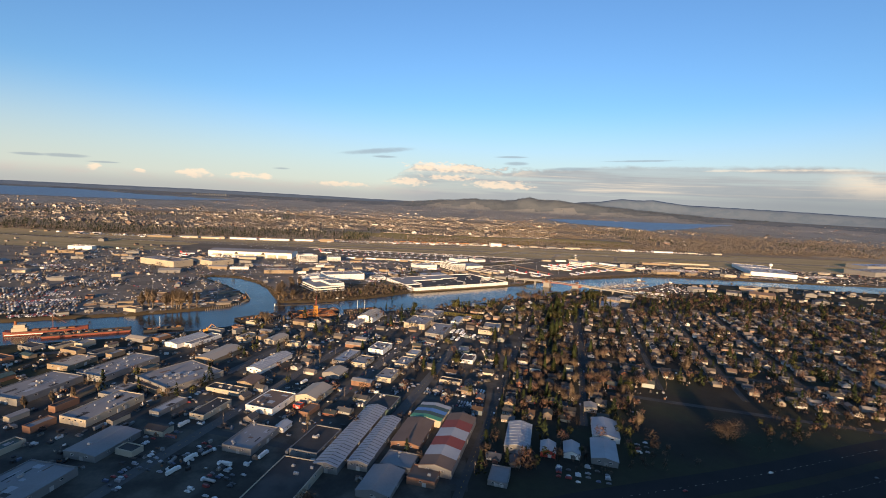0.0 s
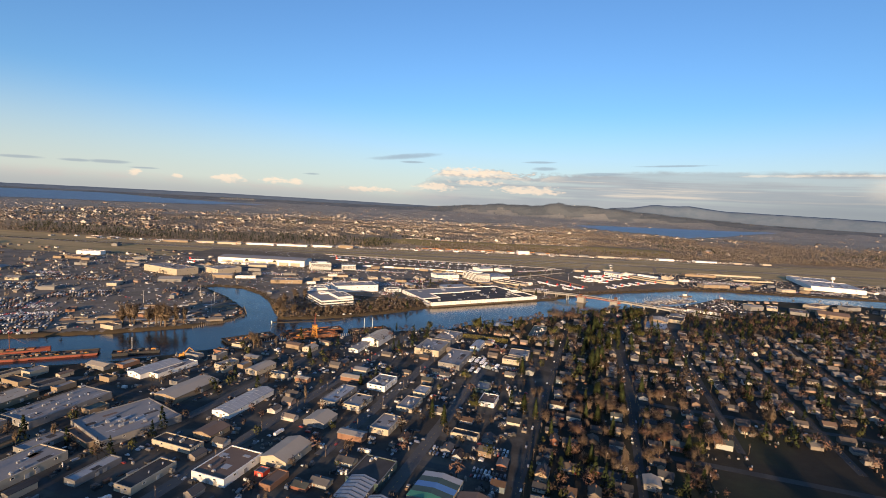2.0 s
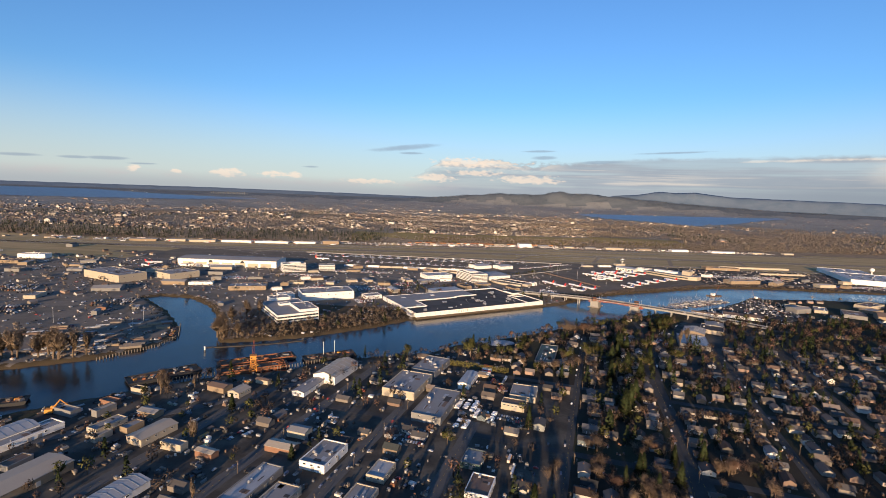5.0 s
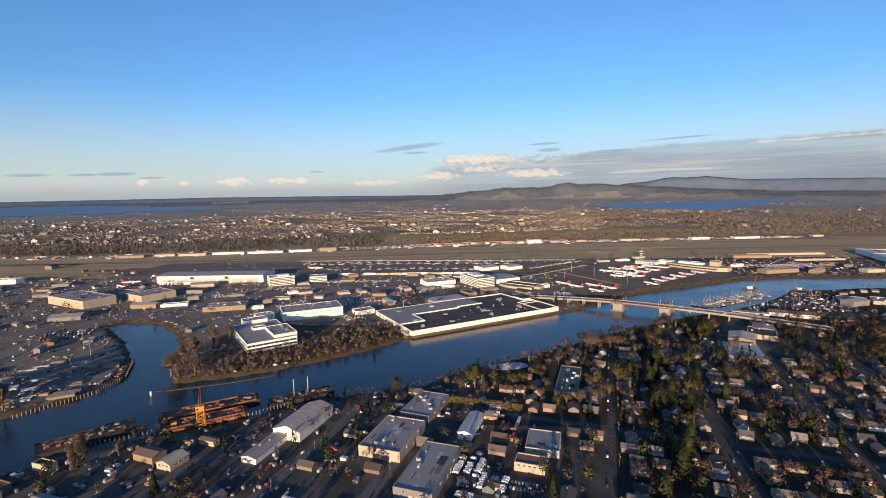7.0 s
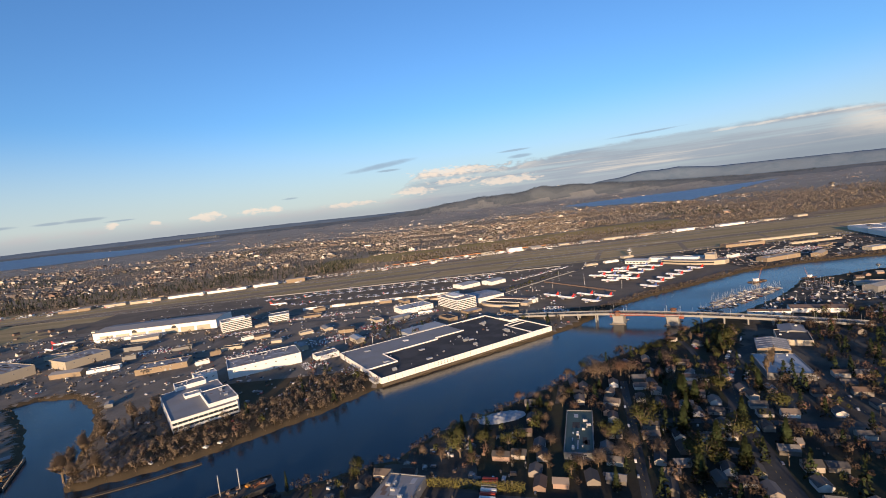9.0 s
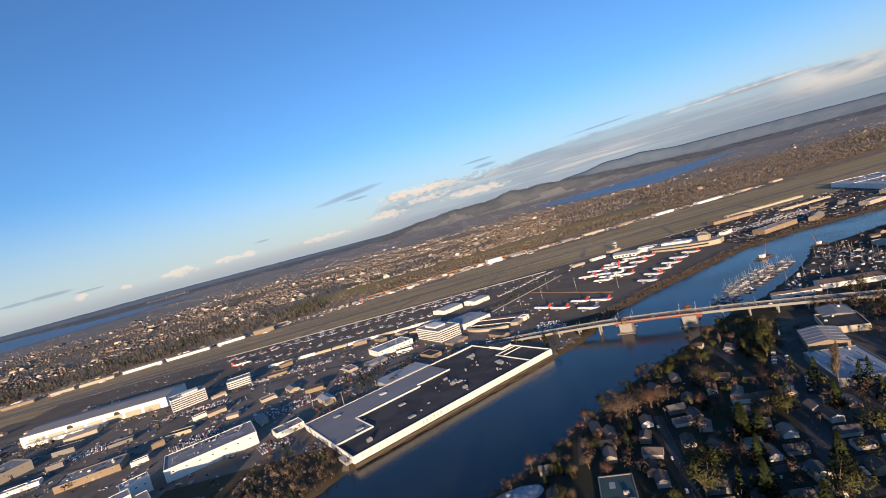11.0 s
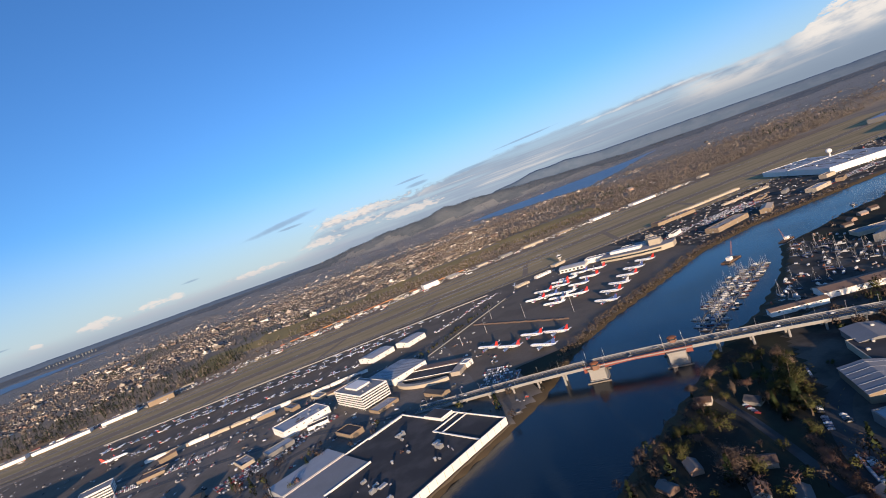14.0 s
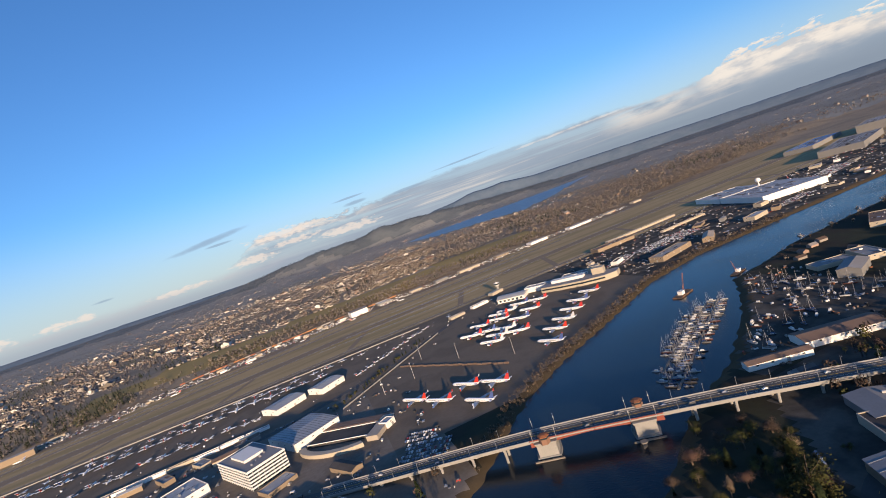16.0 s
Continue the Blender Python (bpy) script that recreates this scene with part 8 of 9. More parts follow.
def workboat(x, y, deg):
    """A laid-up red ship: hull with sheer, deckhouses, funnel, masts and a derrick."""
    ob = thing("ship", "old red-hulled ship with a pale deckhouse at the shipyard", "ship", x, y, 0.0, deg)
    rings = [[(u, -w * 0.9, -0.8), (u, w * 0.9, -0.8), (u, w, h), (u, -w, h)] for u, w, h in ((-30, 3.4, 4.2), (-24, 4.6, 3.4), (0, 5.0, 3.0), (20, 4.6, 3.6), (30, 1.2, 5.0))]
    part("hull", MB().loft(rings), "bridgered", ob)
    part("waterline", MB().loft([[(u, -w, 0.9), (u, w, 0.9), (u, w, 1.5), (u, -w, 1.5)] for u, w in ((-29, 3.5), (-24, 4.72), (0, 5.1), (20, 4.7), (28, 2.0))]), "white", ob, "pale stripe along the hull")
    part("deck", MB().box(-2, 0, 3.0, 44, 7.6, 0.5), "barge", ob)
    house = part("deckhouse", MB().box(-19, 0, 3.4, 11, 6.4, 3.2).box(-19, 0, 6.6, 8, 5.4, 2.6).box(-19, 0, 9.2, 8.6, 6.0, 0.25), "cream", ob)
    part("window_band", MB().box(-14.9, 0, 7.4, 0.2, 4.8, 0.9), "glass", house)
    part("funnel", MB().cyl(-22, 0, 9.4, 12.6, 1.1, 0.9, 10), "rust", ob)
    part("mast", MB().tube((4, 0, 3.4), (4, 0, 17), 0.3, 0.18, 6).tube((4, 0, 15), (14, 0, 8), 0.16, 0.1, 4), "rust", ob)
    for i in range(5):
        part("hatch", MB().box(-8 + i * 6.4, 0, 3.5, 4.8, 4.4, 0.9).box(-8 + i * 6.4, 0, 4.4, 5.1, 4.7, 0.12), ("rust", "brownroof", "bridgered", "plank", "rust")[i], ob)


workboat(-352, 421, 29)
ob = thing("gantry_crane", "orange lattice gantry crane with a red boom", "crane", -136, 522, LAND, 25)
mb = MB()
for sx in (-2.4, 2.4):
    for sy in (-2.4, 2.4):
        part("leg", MB().tube((sx, sy, 0), (sx * 0.7, sy * 0.7, 9), 0.28, 0.22), "orange", ob)
for i in range(5):
    z0, z1 = i * 1.8, i * 1.8 + 1.8
    k0, k1 = 2.4 * (1 - 0.033 * z0), 2.4 * (1 - 0.033 * z1)
    for sg in (-1, 1):
        part("brace", MB().tube((-k0, sg * k0, z0), (k1, sg * k1, z1), 0.12).tube((k0, sg * k0, z0), (-k1, sg * k1, z1), 0.12), "orange", ob)
        part("brace", MB().tube((sg * k0, -k0, z0), (sg * k1, k1, z1), 0.12), "orange", ob)
cab = part("machine_house", MB().box(0, 0, 9, 4.4, 4.4, 2.6).box(0, 0, 11.6, 4.8, 4.8, 0.3), "orange", ob)
part("window", MB().box(-1.2, -2.25, 9.8, 1.2, 0.12, 1.0), "glass", cab)
mb = MB()
for yy in (-0.7, 0.7):
    for xx in (-0.7, 0.7):
        mb.tube((xx, yy, 11.6), (xx * 0.2 + 0.6, yy * 0.2, 23), 0.14)
for i in range(9):
    f0, f1 = i / 9, (i + 1) / 9
    mb.tube((-0.7 + 0.7 * f0, -0.7 * (1 - f0), 11.6 + 11.4 * f0), (0.7 - 0.2 * f1, 0.7 * (1 - f1), 11.6 + 11.4 * f1), 0.09)
part("boom", mb, "bridgered", ob, "red lattice boom")
ob = thing("excavator", "large orange-red material handler in the scrap yard", "excavator", -218, 440, LAND, 20)
part("tracks", MB().box(0, -1.2, 0, 4, 0.9, 0.9).box(0, 1.2, 0, 4, 0.9, 0.9), "dark", ob)
part("body", MB().box(0, 0, 0.9, 4, 2.8, 2.2).box(1.2, 0.8, 3.1, 1.4, 1.2, 1.2), "orange", ob)
part("boom", MB().tube((1.5, 0, 2.6), (5.5, 0, 8.0), 0.45, 0.35).tube((5.5, 0, 8.0), (9, 0, 4.6), 0.35, 0.25), "orange", ob)
ob = thing("navigation_beacon", "small white beacon on a pile in the river", "beacon", -196, 562, -1.0, 0)
part("pile", MB().cyl(0, 0, 0, 2.4, 0.5, n=8), "plank", ob)
part("beacon", MB().cyl(0, 0, 2.4, 4.8, 0.7, 0.6, 8).cyl(0, 0, 4.8, 5.2, 0.8, 0.3, 8), "white", ob)


def pilings(label, pts, step=2.2):
    ob = thing("piling_row", label, "quay", pts[0][0], pts[0][1], 0.0, 0)
    me = cached("piling", lambda: MB().cyl(0, 0, -2, 2.6, 0.35, 0.3, 6).mesh("pile", "plank"))
    for (ax, ay), (bx, by) in zip(pts, pts[1:]):
        L = math.hypot(bx - ax, by - ay)
        for i in range(int(L / step)):
            f = i * step / L
            part("pile", me, None, ob, at=pose(ax + (bx - ax) * f - pts[0][0], ay + (by - ay) * f - pts[0][1], 0))
    return ob


pilings("row of timber piles along the log yard", [(-262, 528), (-239, 566), (-239, 594), (-262, 634)])
pilings("row of timber piles along the working quay", [(-190, 494), (-158, 516), (-116, 535), (-92, 556)])

ob = tagged(new('mud_bar', ribbon(MB(), [tuple(p)[:2] for p in curve_pts([(-200, 571, 0), (-180, 578, 0), (-152, 590, 0), (-128, 604, 0)])], 2.6, -1.0, 0.35).mesh('mud_bar', 'mud')), 'thin mud bar along the river bank', 'mud bar', kind='structure')

# stacks of timber, pallets and pipes in the log yard
LOG = []
for mt, w, h in (("plank", 3.4, 1.5), ("brownroof", 2.8, 1.1), ("whiteroof", 2.2, 1.0), ("tan", 3.2, 1.7)):
    prof = []
    for k in range(9):
        y = -w / 2 + w * k / 8
        prof += [(y, h - (0.0 if k % 2 else 0.12)), (y + w / 17, h - (0.1 if k % 2 else 0.0))]
    prof = [(-w / 2, 0)] + prof + [(w / 2 + w / 17, 0)]
    LOG.append(MB().loft([[(x, y, z) for y, z in prof] for x in (-6.2, 6.2)]).mesh("timber_pack", mt))
for i, (lx, ly, ld) in enumerate([(-300 + dx + 0.5 * dy, 560 + dy, 28) for dx in range(-70, 60, 19) for dy in range(-36, 66, 9)]):
    if rng.random() < 0.42 or river_depth(np.array([lx]), np.array([ly]))[0] > -10 or not is_free(lx, ly, 3):
        continue
    TAKEN.append((lx, ly, 5))
    ob = assemble("timber_stack", "long stack of sawn timber in the log yard", "timber stack", (), Matrix.LocRotScale((lx, ly, LAND), Euler((0, 0, radians(ld + rng.uniform(-6, 6)))), (rng.uniform(0.8, 1.3),) * 3), "timber stacks")
    for k in range(rng.randrange(1, 4)):
        part("timber_pack", LOG[rng.randrange(4)], None, ob, at=pose(rng.uniform(-1.5, 1.5), (k - 1) * 3.9, 0))
# poles along the streets
POLE = [("mast", MB().tube((0, 0, 0), (0, 0, 6.6), 0.14, 0.09, 5).mesh("mast", "bark")), ("crossarm", MB().box(0, 0, 5.9, 1.4, 0.12, 0.12).box(0, 0, 5.2, 1.1, 0.1, 0.1).mesh("crossarm", "bark")), ("transformer", MB().cyl(0.3, 0, 4.6, 5.2, 0.17, n=6).mesh("transformer", "grey"))]
for r0 in (-188, -39, 19, 77, -141):
    s0, s1 = STREETS[r0]
    for s in range(int(max(s0, 225)), int(s1), 34):
        x, y = grid_xy(s, r0 + 3.6)
        assemble("utility_pole", "wooden utility pole with crossarms", "utility pole", POLE, pose(x, y, LAND, 0, 0, STREET_DEG - 90), "street poles")
MASTS = [("mast", MB().tube((0, 0, 0), (0, 0, 15), 0.22, 0.12, 5).mesh("mast", "steel")), ("lamp_head", MB().box(0, 0, 14.8, 2.0, 0.6, 0.3).mesh("lamp_head", "grey"))]
for x, y in ((-277, 588), (-295, 627), (-334, 664), (-372, 610), (205, 1010), (160, 1010), (240, 960), (180, 1060), (130, 1000), (-60, 800), (-95, 830)):
    assemble("light_mast", "tall slim floodlight mast", "mast", MASTS, pose(x, y, LAND), "floodlight masts")

# ---------------------------------------------------------------- containers, stacks and clutter


def clutter(name, label, spots, seed, mats, size=(0.8, 3.6), high=(0.3, 1.6)):
    """Countless small stacks, crates, skips and machines in the yards."""
    g = random.Random(seed)
    mb = MB()
    for x, y in spots:
        for j in range(g.randrange(1, 4)):
            L = g.uniform(*size)
            a = radians(STREET_DEG + g.choice((0, 90)) + g.uniform(-8, 8))
            px, py = x + g.uniform(-2.5, 2.5), y + g.uniform(-2.5, 2.5)
            hh = g.uniform(*high)
            mb.box(px, py, LAND, L, L * g.uniform(0.35, 0.7), hh, g.randrange(len(mats)), a)
            if g.random() < 0.4:
                mb.box(px, py, LAND + hh, L * 0.5, L * 0.3, hh * 0.5, g.randrange(len(mats)), a)
    tagged(new(name, mb.mesh(name, *mats)), label, "clutter", kind="stuff")


def free_spots(n, xr, yr, seed, r=1.6, shore=8, cond=None):
    g = random.Random(seed)
    pts = [(g.uniform(*xr), g.uniform(*yr)) for i in range(n)]
    dep = river_depth(np.array([p[0] for p in pts]), np.array([p[1] for p in pts]))
    return [p for p, d in zip(pts, dep) if d < -shore and is_free(p[0], p[1], r) and not in_street(*p) and off_highway(*p, 22) and (cond is None or cond(*p))]


CM = ("manybits", "grey", "dark", "manybits", "dark", "plank", "asphalt", "manybits", "brownroof", "manybits")
west_yard = lambda x, y: grid_sr(x, y)[1] < -44 and y < 620
clutter("yard_clutter", "stacks, crates and skips in the industrial yards", free_spots(2600, (-330, 60), (215, 600), 1, cond=west_yard), 2, CM)
res = lambda x, y: grid_sr(x, y)[1] > -36 and y < 640
clutter("garden_clutter", "sheds, woodpiles and trailers in the gardens", free_spots(1800, (60, 480), (300, 760), 3, cond=res), 4, ("manybits", "plank", "brownroof", "manycars", "brick", "dark"), (0.5, 2.0), (0.4, 1.2))
east = lambda x, y: y - 0.55 * x > 640 or x < -200
clutter("yard_clutter", "parked cars, crates and machines across the river", free_spots(2600, (-760, 150), (470, 1035), 5, cond=east), 6, ("manycars", "manybits", "grey", "manycars", "dark", "manybits"), (1.0, 3.2), (0.4, 1.1))
lorries = random.Random(44)
mb = MB()
for x0, y0, deg, n, rows in ((-430, 500, 28, 26, 5), (-520, 560, 28, 30, 6), (-600, 650, 20, 34, 5), (-470, 640, 24, 22, 4), (-560, 740, 16, 30, 4), (-380, 700, 24, 14, 3), (-700, 560, 24, 30, 5)):
    a = radians(deg)
    for j in range(rows):
        for i in range(n):
            u, v = (i - n / 2) * 3.0, (j - rows / 2) * 10.5
            px, py = x0 + u * math.cos(a) - v * math.sin(a), y0 + u * math.sin(a) + v * math.cos(a)
            if lorries.random() < 0.3 or not is_free(px, py, 1.5) or river_depth(np.array([px]), np.array([py]))[0] > -10:
                continue
            TAKEN.append((px, py, 1.4))
            mb.box(px, py, LAND + 0.5, lorries.uniform(5.0, 7.4), 1.4, lorries.uniform(1.1, 1.7), 0, a + 1.57 + lorries.uniform(-0.04, 0.04))
            mb.box(px, py, LAND, 4.0, 1.1, 0.5, 1, a + 1.57)
tagged(new("trailer_rows", mb.mesh("trailer_rows", "manybits", "dark")), "long rows of parked trailers and buses across the inlet", "trailers", kind="stuff")
clutter("apron_clutter", "ground vehicles and equipment on the aprons", free_spots(240, (-500, 430), (1050, 1200), 7), 8, ("concrete", "vanwhite", "grey", "dark"), (0.8, 2.0), (0.3, 0.9))
clutter("yard_clutter", "parked cars, aircraft parts and sheds across the runway", [far_side(*p) for p in free_spots(1500, (-1000, 900), (1520, 1574), 19)], 20, ("manycars", "concrete", "manybits", "grey", "white", "manybits"), (1.4, 5.0), (0.5, 1.5))
clutter("yard_clutter", "parked cars and sheds north of the terminal", free_spots(1500, (430, 1300), (1010, 1240), 9), 10, ("manycars", "manybits", "tan", "grey", "dark"), (1.2, 3.2), (0.4, 1.1))
clutter("yard_clutter", "boats, trailers and crates in the boat yard", free_spots(200, (300, 460), (770, 900), 11), 12, ("manybits", "manycars", "dark", "rust", "plank", "manybits"), (0.8, 2.6), (0.4, 1.2))

for i in range(60):
    x, y = rng.uniform(-230, 50), rng.uniform(225, 560)
    if not west_yard(x, y) or not is_free(x, y, 3.2) or in_street(x, y, 5.5) or river_depth(np.array([x]), np.array([y]))[0] > -12:
        continue
    TAKEN.append((x, y, 3.2))
    assemble("shipping_container", "ribbed steel shipping container in a yard", "container",
             (("body", cached("cont_body", lambda: MB().box(0, 0, 0.08, 6.6, 1.34, 1.3).mesh("body", "container"))), ("ribs", cached("cont_ribs", lambda: (lambda b: [b.box(-3.2 + j * 0.4, sg * 0.68, 0.1, 0.16, 0.05, 1.2) for j in range(17) for sg in (-1, 1)] and b)(MB()).mesh("ribs", "container"))),
              ("door", cached("cont_door", lambda: MB().box(3.32, 0, 0.1, 0.06, 1.2, 1.2).mesh("door", "steel")))), pose(x, y, LAND, 0, 0, STREET_DEG + rng.choice((0, 90))), "containers in the yards")

# ---------------------------------------------------------------- filling districts

district = random.Random(21)


def district_blocks(n, xr, yr, degs, size, h, cond=None, seed=0, beyond=False, walls=("white", "cream", "grey", "tan"), roofs=("greyroof", "whiteroof", "brownroof", "greyroof", "darkroof")):
    g = random.Random(seed)
    made = 0
    for i in range(n * 12):
        if made >= n:
            break
        x, y = g.uniform(*xr), g.uniform(*yr)
        if beyond:
            x, y = far_side(x, y)
        L = g.uniform(*size)
        W = L * g.uniform(0.35, 0.7)
        if river_depth(np.array([x]), np.array([y]))[0] > -(L / 2 + 6) or not is_free(x, y, L * 0.5) or (cond and not cond(x, y)) or in_street(x, y, W / 2 + 3):
            continue
        st = g.choice(("flat", "flat", "gable"))
        building(g.choice(("low industrial building with a pale roof", "flat-roofed workshop in an industrial yard", "long storage shed in an industrial yard")), x, y, L, W, g.choice(degs) + g.uniform(-3, 3), g.uniform(*h), g.choice(walls), g.choice(roofs), st, units=0, doors=0, windows=0)
        made += 1


district_blocks(24, (-760, -270), (640, 960), (20, 110, 8), (12, 34), (2.6, 5.0), seed=1, walls=("tan", "grey", "cream", "grey"), roofs=("greyroof", "brownroof", "darkroof", "greyroof"))
district_blocks(8, (-420, -260), (470, 720), (30, 120), (8, 16), (2.2, 3.6), seed=2, walls=("tan", "grey", "brick"))
district_blocks(26, (-330, -60), (360, 560), (75, 165), (9, 18), (2.6, 4.0), seed=3, cond=west_yard, walls=("tan", "grey", "brick", "cream"), roofs=("brownroof", "greyroof", "darkroof", "tanroof"))
district_blocks(26, (-330, 40), (220, 360), (75, 165), (9, 18), (2.6, 4.0), seed=4, cond=west_yard, walls=("tan", "grey", "brick", "cream"), roofs=("brownroof", "greyroof", "darkroof", "tealroof"))
district_blocks(32, (440, 1100), (600, 890), (62, 152, 20), (14, 40), (3, 6), seed=5, walls=("tan", "grey", "cream"), roofs=("greyroof", "brownroof", "darkroof", "greyroof"))
district_blocks(26, (430, 1300), (1020, 1210), (5, 95, 30), (9, 26), (2.6, 5), seed=6, walls=("white", "cream", "grey", "tan"), roofs=("brownroof", "darkroof", "greyroof", "whiteroof"))
district_blocks(26, (-260, 110), (790, 1035), (33, 123, 5), (10, 24), (2.6, 4.4), seed=7, cond=east)
district_blocks(22, (-1500, -760), (350, 1150), (15, 105), (16, 60), (3, 7), seed=8)

district_blocks(26, (-1100, -300), (1520, 1570), (13, 103), (10, 24), (2.5, 4), seed=9, beyond=True, walls=("cream", "tan", "white"), roofs=("greyroof", "brownroof", "redroof"))
district_blocks(12, (-260, 160), (1520, 1560), (13,), (8, 18), (2.2, 3.4), seed=10, beyond=True, walls=("cream", "white"), roofs=("greyroof", "whiteroof"))
# houses and trees beyond, past counting
g = np.random.default_rng(77)


def compress(d):
    u = np.clip((d - 1600) / (FAR - 1600 + 40), 0, 0.999)
    return np.where(d < 1600, 1.0, d / (1600 + 2900 * u / (1 - u)))


def sector(n, az0, az1, d0, d1, power=0.7):
    az = np.radians(g.uniform(az0, az1, n))
    d = d0 + (d1 - d0) * g.random(n) ** power
    x, y = CX + d * np.sin(az), CY + d * np.cos(az)
    return x, y, d


def patches(x, y, scale, seed, cut):
    """Keeps points in irregular groups."""
    return np.array([noise.noise(Vector((a * scale, b * scale, seed))) > cut for a, b in zip(x, y)])


def in_lake(x, y, d):
    az = np.degrees(np.arctan2(x - CX, y - CY))
    wet = np.zeros(np.shape(az), bool)
    for azs, d0, d1 in LAKES:
        wet |= (az > azs[0]) & (az < azs[-1]) & (d > np.interp(az, azs, d0) - 12) & (d < np.interp(az, azs, d1) + 8)
    return wet


for n, a0, a1, d0, d1, cut, sc in ((11500, -62, 14, 1340, 2700, -0.12, 0.006), (1500, 14, 75, 1750, 2700, 0.12, 0.005), (9000, -62, 75, 2500, 4080, -0.1, 0.004)):
    x, y, d = sector(n, a0, a1, d0, d1, 1.0)
    keep = (y > 1705 + bend(x)) & ~((y < 1755 + bend(x)) & (x > -330) & (x < 700)) & patches(x, y, sc, 3.3, cut) & ~in_lake(x, y, d)
    k = compress(d)
    z = land_height(x, y)
    for i in np.nonzero(keep)[0]:
        s = max(k[i], 0.34) * g.uniform(0.6, 1.15) * (2.6 if g.random() < 0.04 else 1)
        HO = far_house(HV, HF, HK, HO, x[i], y[i], z[i] - 0.2, 8 * s, 6 * s, 2.6 * s, 1.5 * s, g.choice((0.0, 1.57)) + g.uniform(-0.15, 0.15))
for n, xr, yr, cond in ((130, (300, 470), (560, 764), None), (420, (440, 1300), (420, 900), None), (300, (-1400, -420), (150, 420), None), (260, (-1500, -430), (560, 1100), None)):
    for x, y in free_spots(n, xr, yr, 15 + n, 5, 14):
        HO = far_house(HV, HF, HK, HO, x, y, LAND, g.uniform(6.5, 9), g.uniform(5, 6), g.uniform(1.9, 3), g.uniform(1.1, 1.7), radians(STREET_DEG) + g.choice((0, 1.57)))
        TAKEN.append((x, y, 4.5))
house_stuff("distant_houses", "countless pale houses on the far hillsides", HV, HF, HK)

# woods on the hills
x, y, d = sector(40000, -64, 78, 1300, 4250, 0.95)
keep = (y > 1600 + bend(x)) & ~in_lake(x, y, d)
x, y, d = x[keep], y[keep], d[keep]
meadow = (y < 1750 + bend(x)) & (y > 1640 + bend(x)) & (x > -330) & (x < 700)
x, y, d = x[~meadow], y[~meadow], d[~meadow]
con = patches(x, y, 0.003, 9.1, 0.2) | ((y < 1690 + bend(x)) & (x < -230))
hh = g.uniform(6, 12, len(x)) * np.maximum(compress(d), 0.42)
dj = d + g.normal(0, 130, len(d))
# the two farther groups take base colours tinted for haze
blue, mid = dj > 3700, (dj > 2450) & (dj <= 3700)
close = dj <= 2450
for sel, mt, sh, lab in ((~con & close, "wood_far", "round", "bare brown woods on the far hills"), (con & close, "wood_con", "con", "dark conifers on the far hills"), (mid, "half_haze_wood", "round", "woods of the far districts, greyed as by haze"), (blue, "haze_wood", "round", "woods close to the horizon, coloured bluish as by haze")):
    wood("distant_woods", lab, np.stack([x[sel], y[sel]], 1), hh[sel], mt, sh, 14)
# bare woods on the slope between the runways and the lake
n = 11000
x, y, d = sector(n, 6, 78, 1420, 2680, 0.85)
keep = (y > 1620 + bend(x)) & ~in_lake(x, y, d) & ~((y < 1750 + bend(x)) & (x < 560)) & patches(x, y, 0.0025, 5.7, -0.32)
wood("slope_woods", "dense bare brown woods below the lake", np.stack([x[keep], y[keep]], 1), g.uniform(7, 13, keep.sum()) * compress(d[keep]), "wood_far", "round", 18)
n = 4200
x, y, d = sector(n, -8, 36, 3640, 4120, 1.0)
keep = ~in_lake(x, y, d) & patches(x, y, 0.004, 2.2, -0.25)
# haze blue is in the colour of these trees
wood("hill_woods", "dark haze-blue woods on the low hill beyond the lake", np.stack([x[keep], y[keep]], 1), g.uniform(5, 10, keep.sum()), "haze_wood", "round", 14)
# hillside belt behind the railway, denser
n = 5200
x = g.uniform(-1500, 1600, n)
y = 1588 + bend(x) + 85 * g.random(n)
keep = (x > -120) | (g.random(n) < 0.35)
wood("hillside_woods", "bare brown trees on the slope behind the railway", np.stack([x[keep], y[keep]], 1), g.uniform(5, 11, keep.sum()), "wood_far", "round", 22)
n = 1300
x = g.uniform(-1300, -230, n)
y = 1588 + bend(x) + 120 * g.random(n)
wood("hillside_conifers", "dark belt of conifers behind the hangars", np.stack([x, y], 1), g.uniform(6, 11, n), "wood_con", "con", 24)
# trees on this side of the runways
for k, mt, lab in ((0, "twigs", "bare brown trees among the houses"), (1, "twigs_red", "bare reddish trees among the houses"), (2, "leaf", "olive evergreens among the houses")):
    some = [b for i, b in enumerate(BARE) if (0, 0, 1, 2, 0, 1)[(i * 7 + i // 5) % 6] == k]
    wood("neighbourhood_trees", lab, np.array([b[:2] for b in some]), [b[2] * (0.85 if k == 2 else 0.98) for b in some], mt, "round" if k == 2 else "fine", 100)
wood("neighbourhood_conifers", "dark conifers among the houses", np.array([b[:2] for b in CON]), [b[2] for b in CON], "conifer", "con", 100)
sp = free_spots(2600, (-1500, 1400), (200, 980), 31, 2.0, 5, lambda a, b: a < -260 or a > 440)
wood("valley_trees", "bare trees scattered between the yards", np.array(sp), g.uniform(4, 9, len(sp)), "wood_far", "round", 30)
sp = [p for p in free_spots(1500, (-196, -40), (585, 800), 33, 1.0, 2, lambda a, b: 0.62 * (a + 196) + 583 - 6 < b < 0.62 * (a + 196) + (640 if a < -110 else 668) or a < -195)]
sp += [p for p in free_spots(200, (-225, -165), (590, 690), 34, 1.0, 2)]
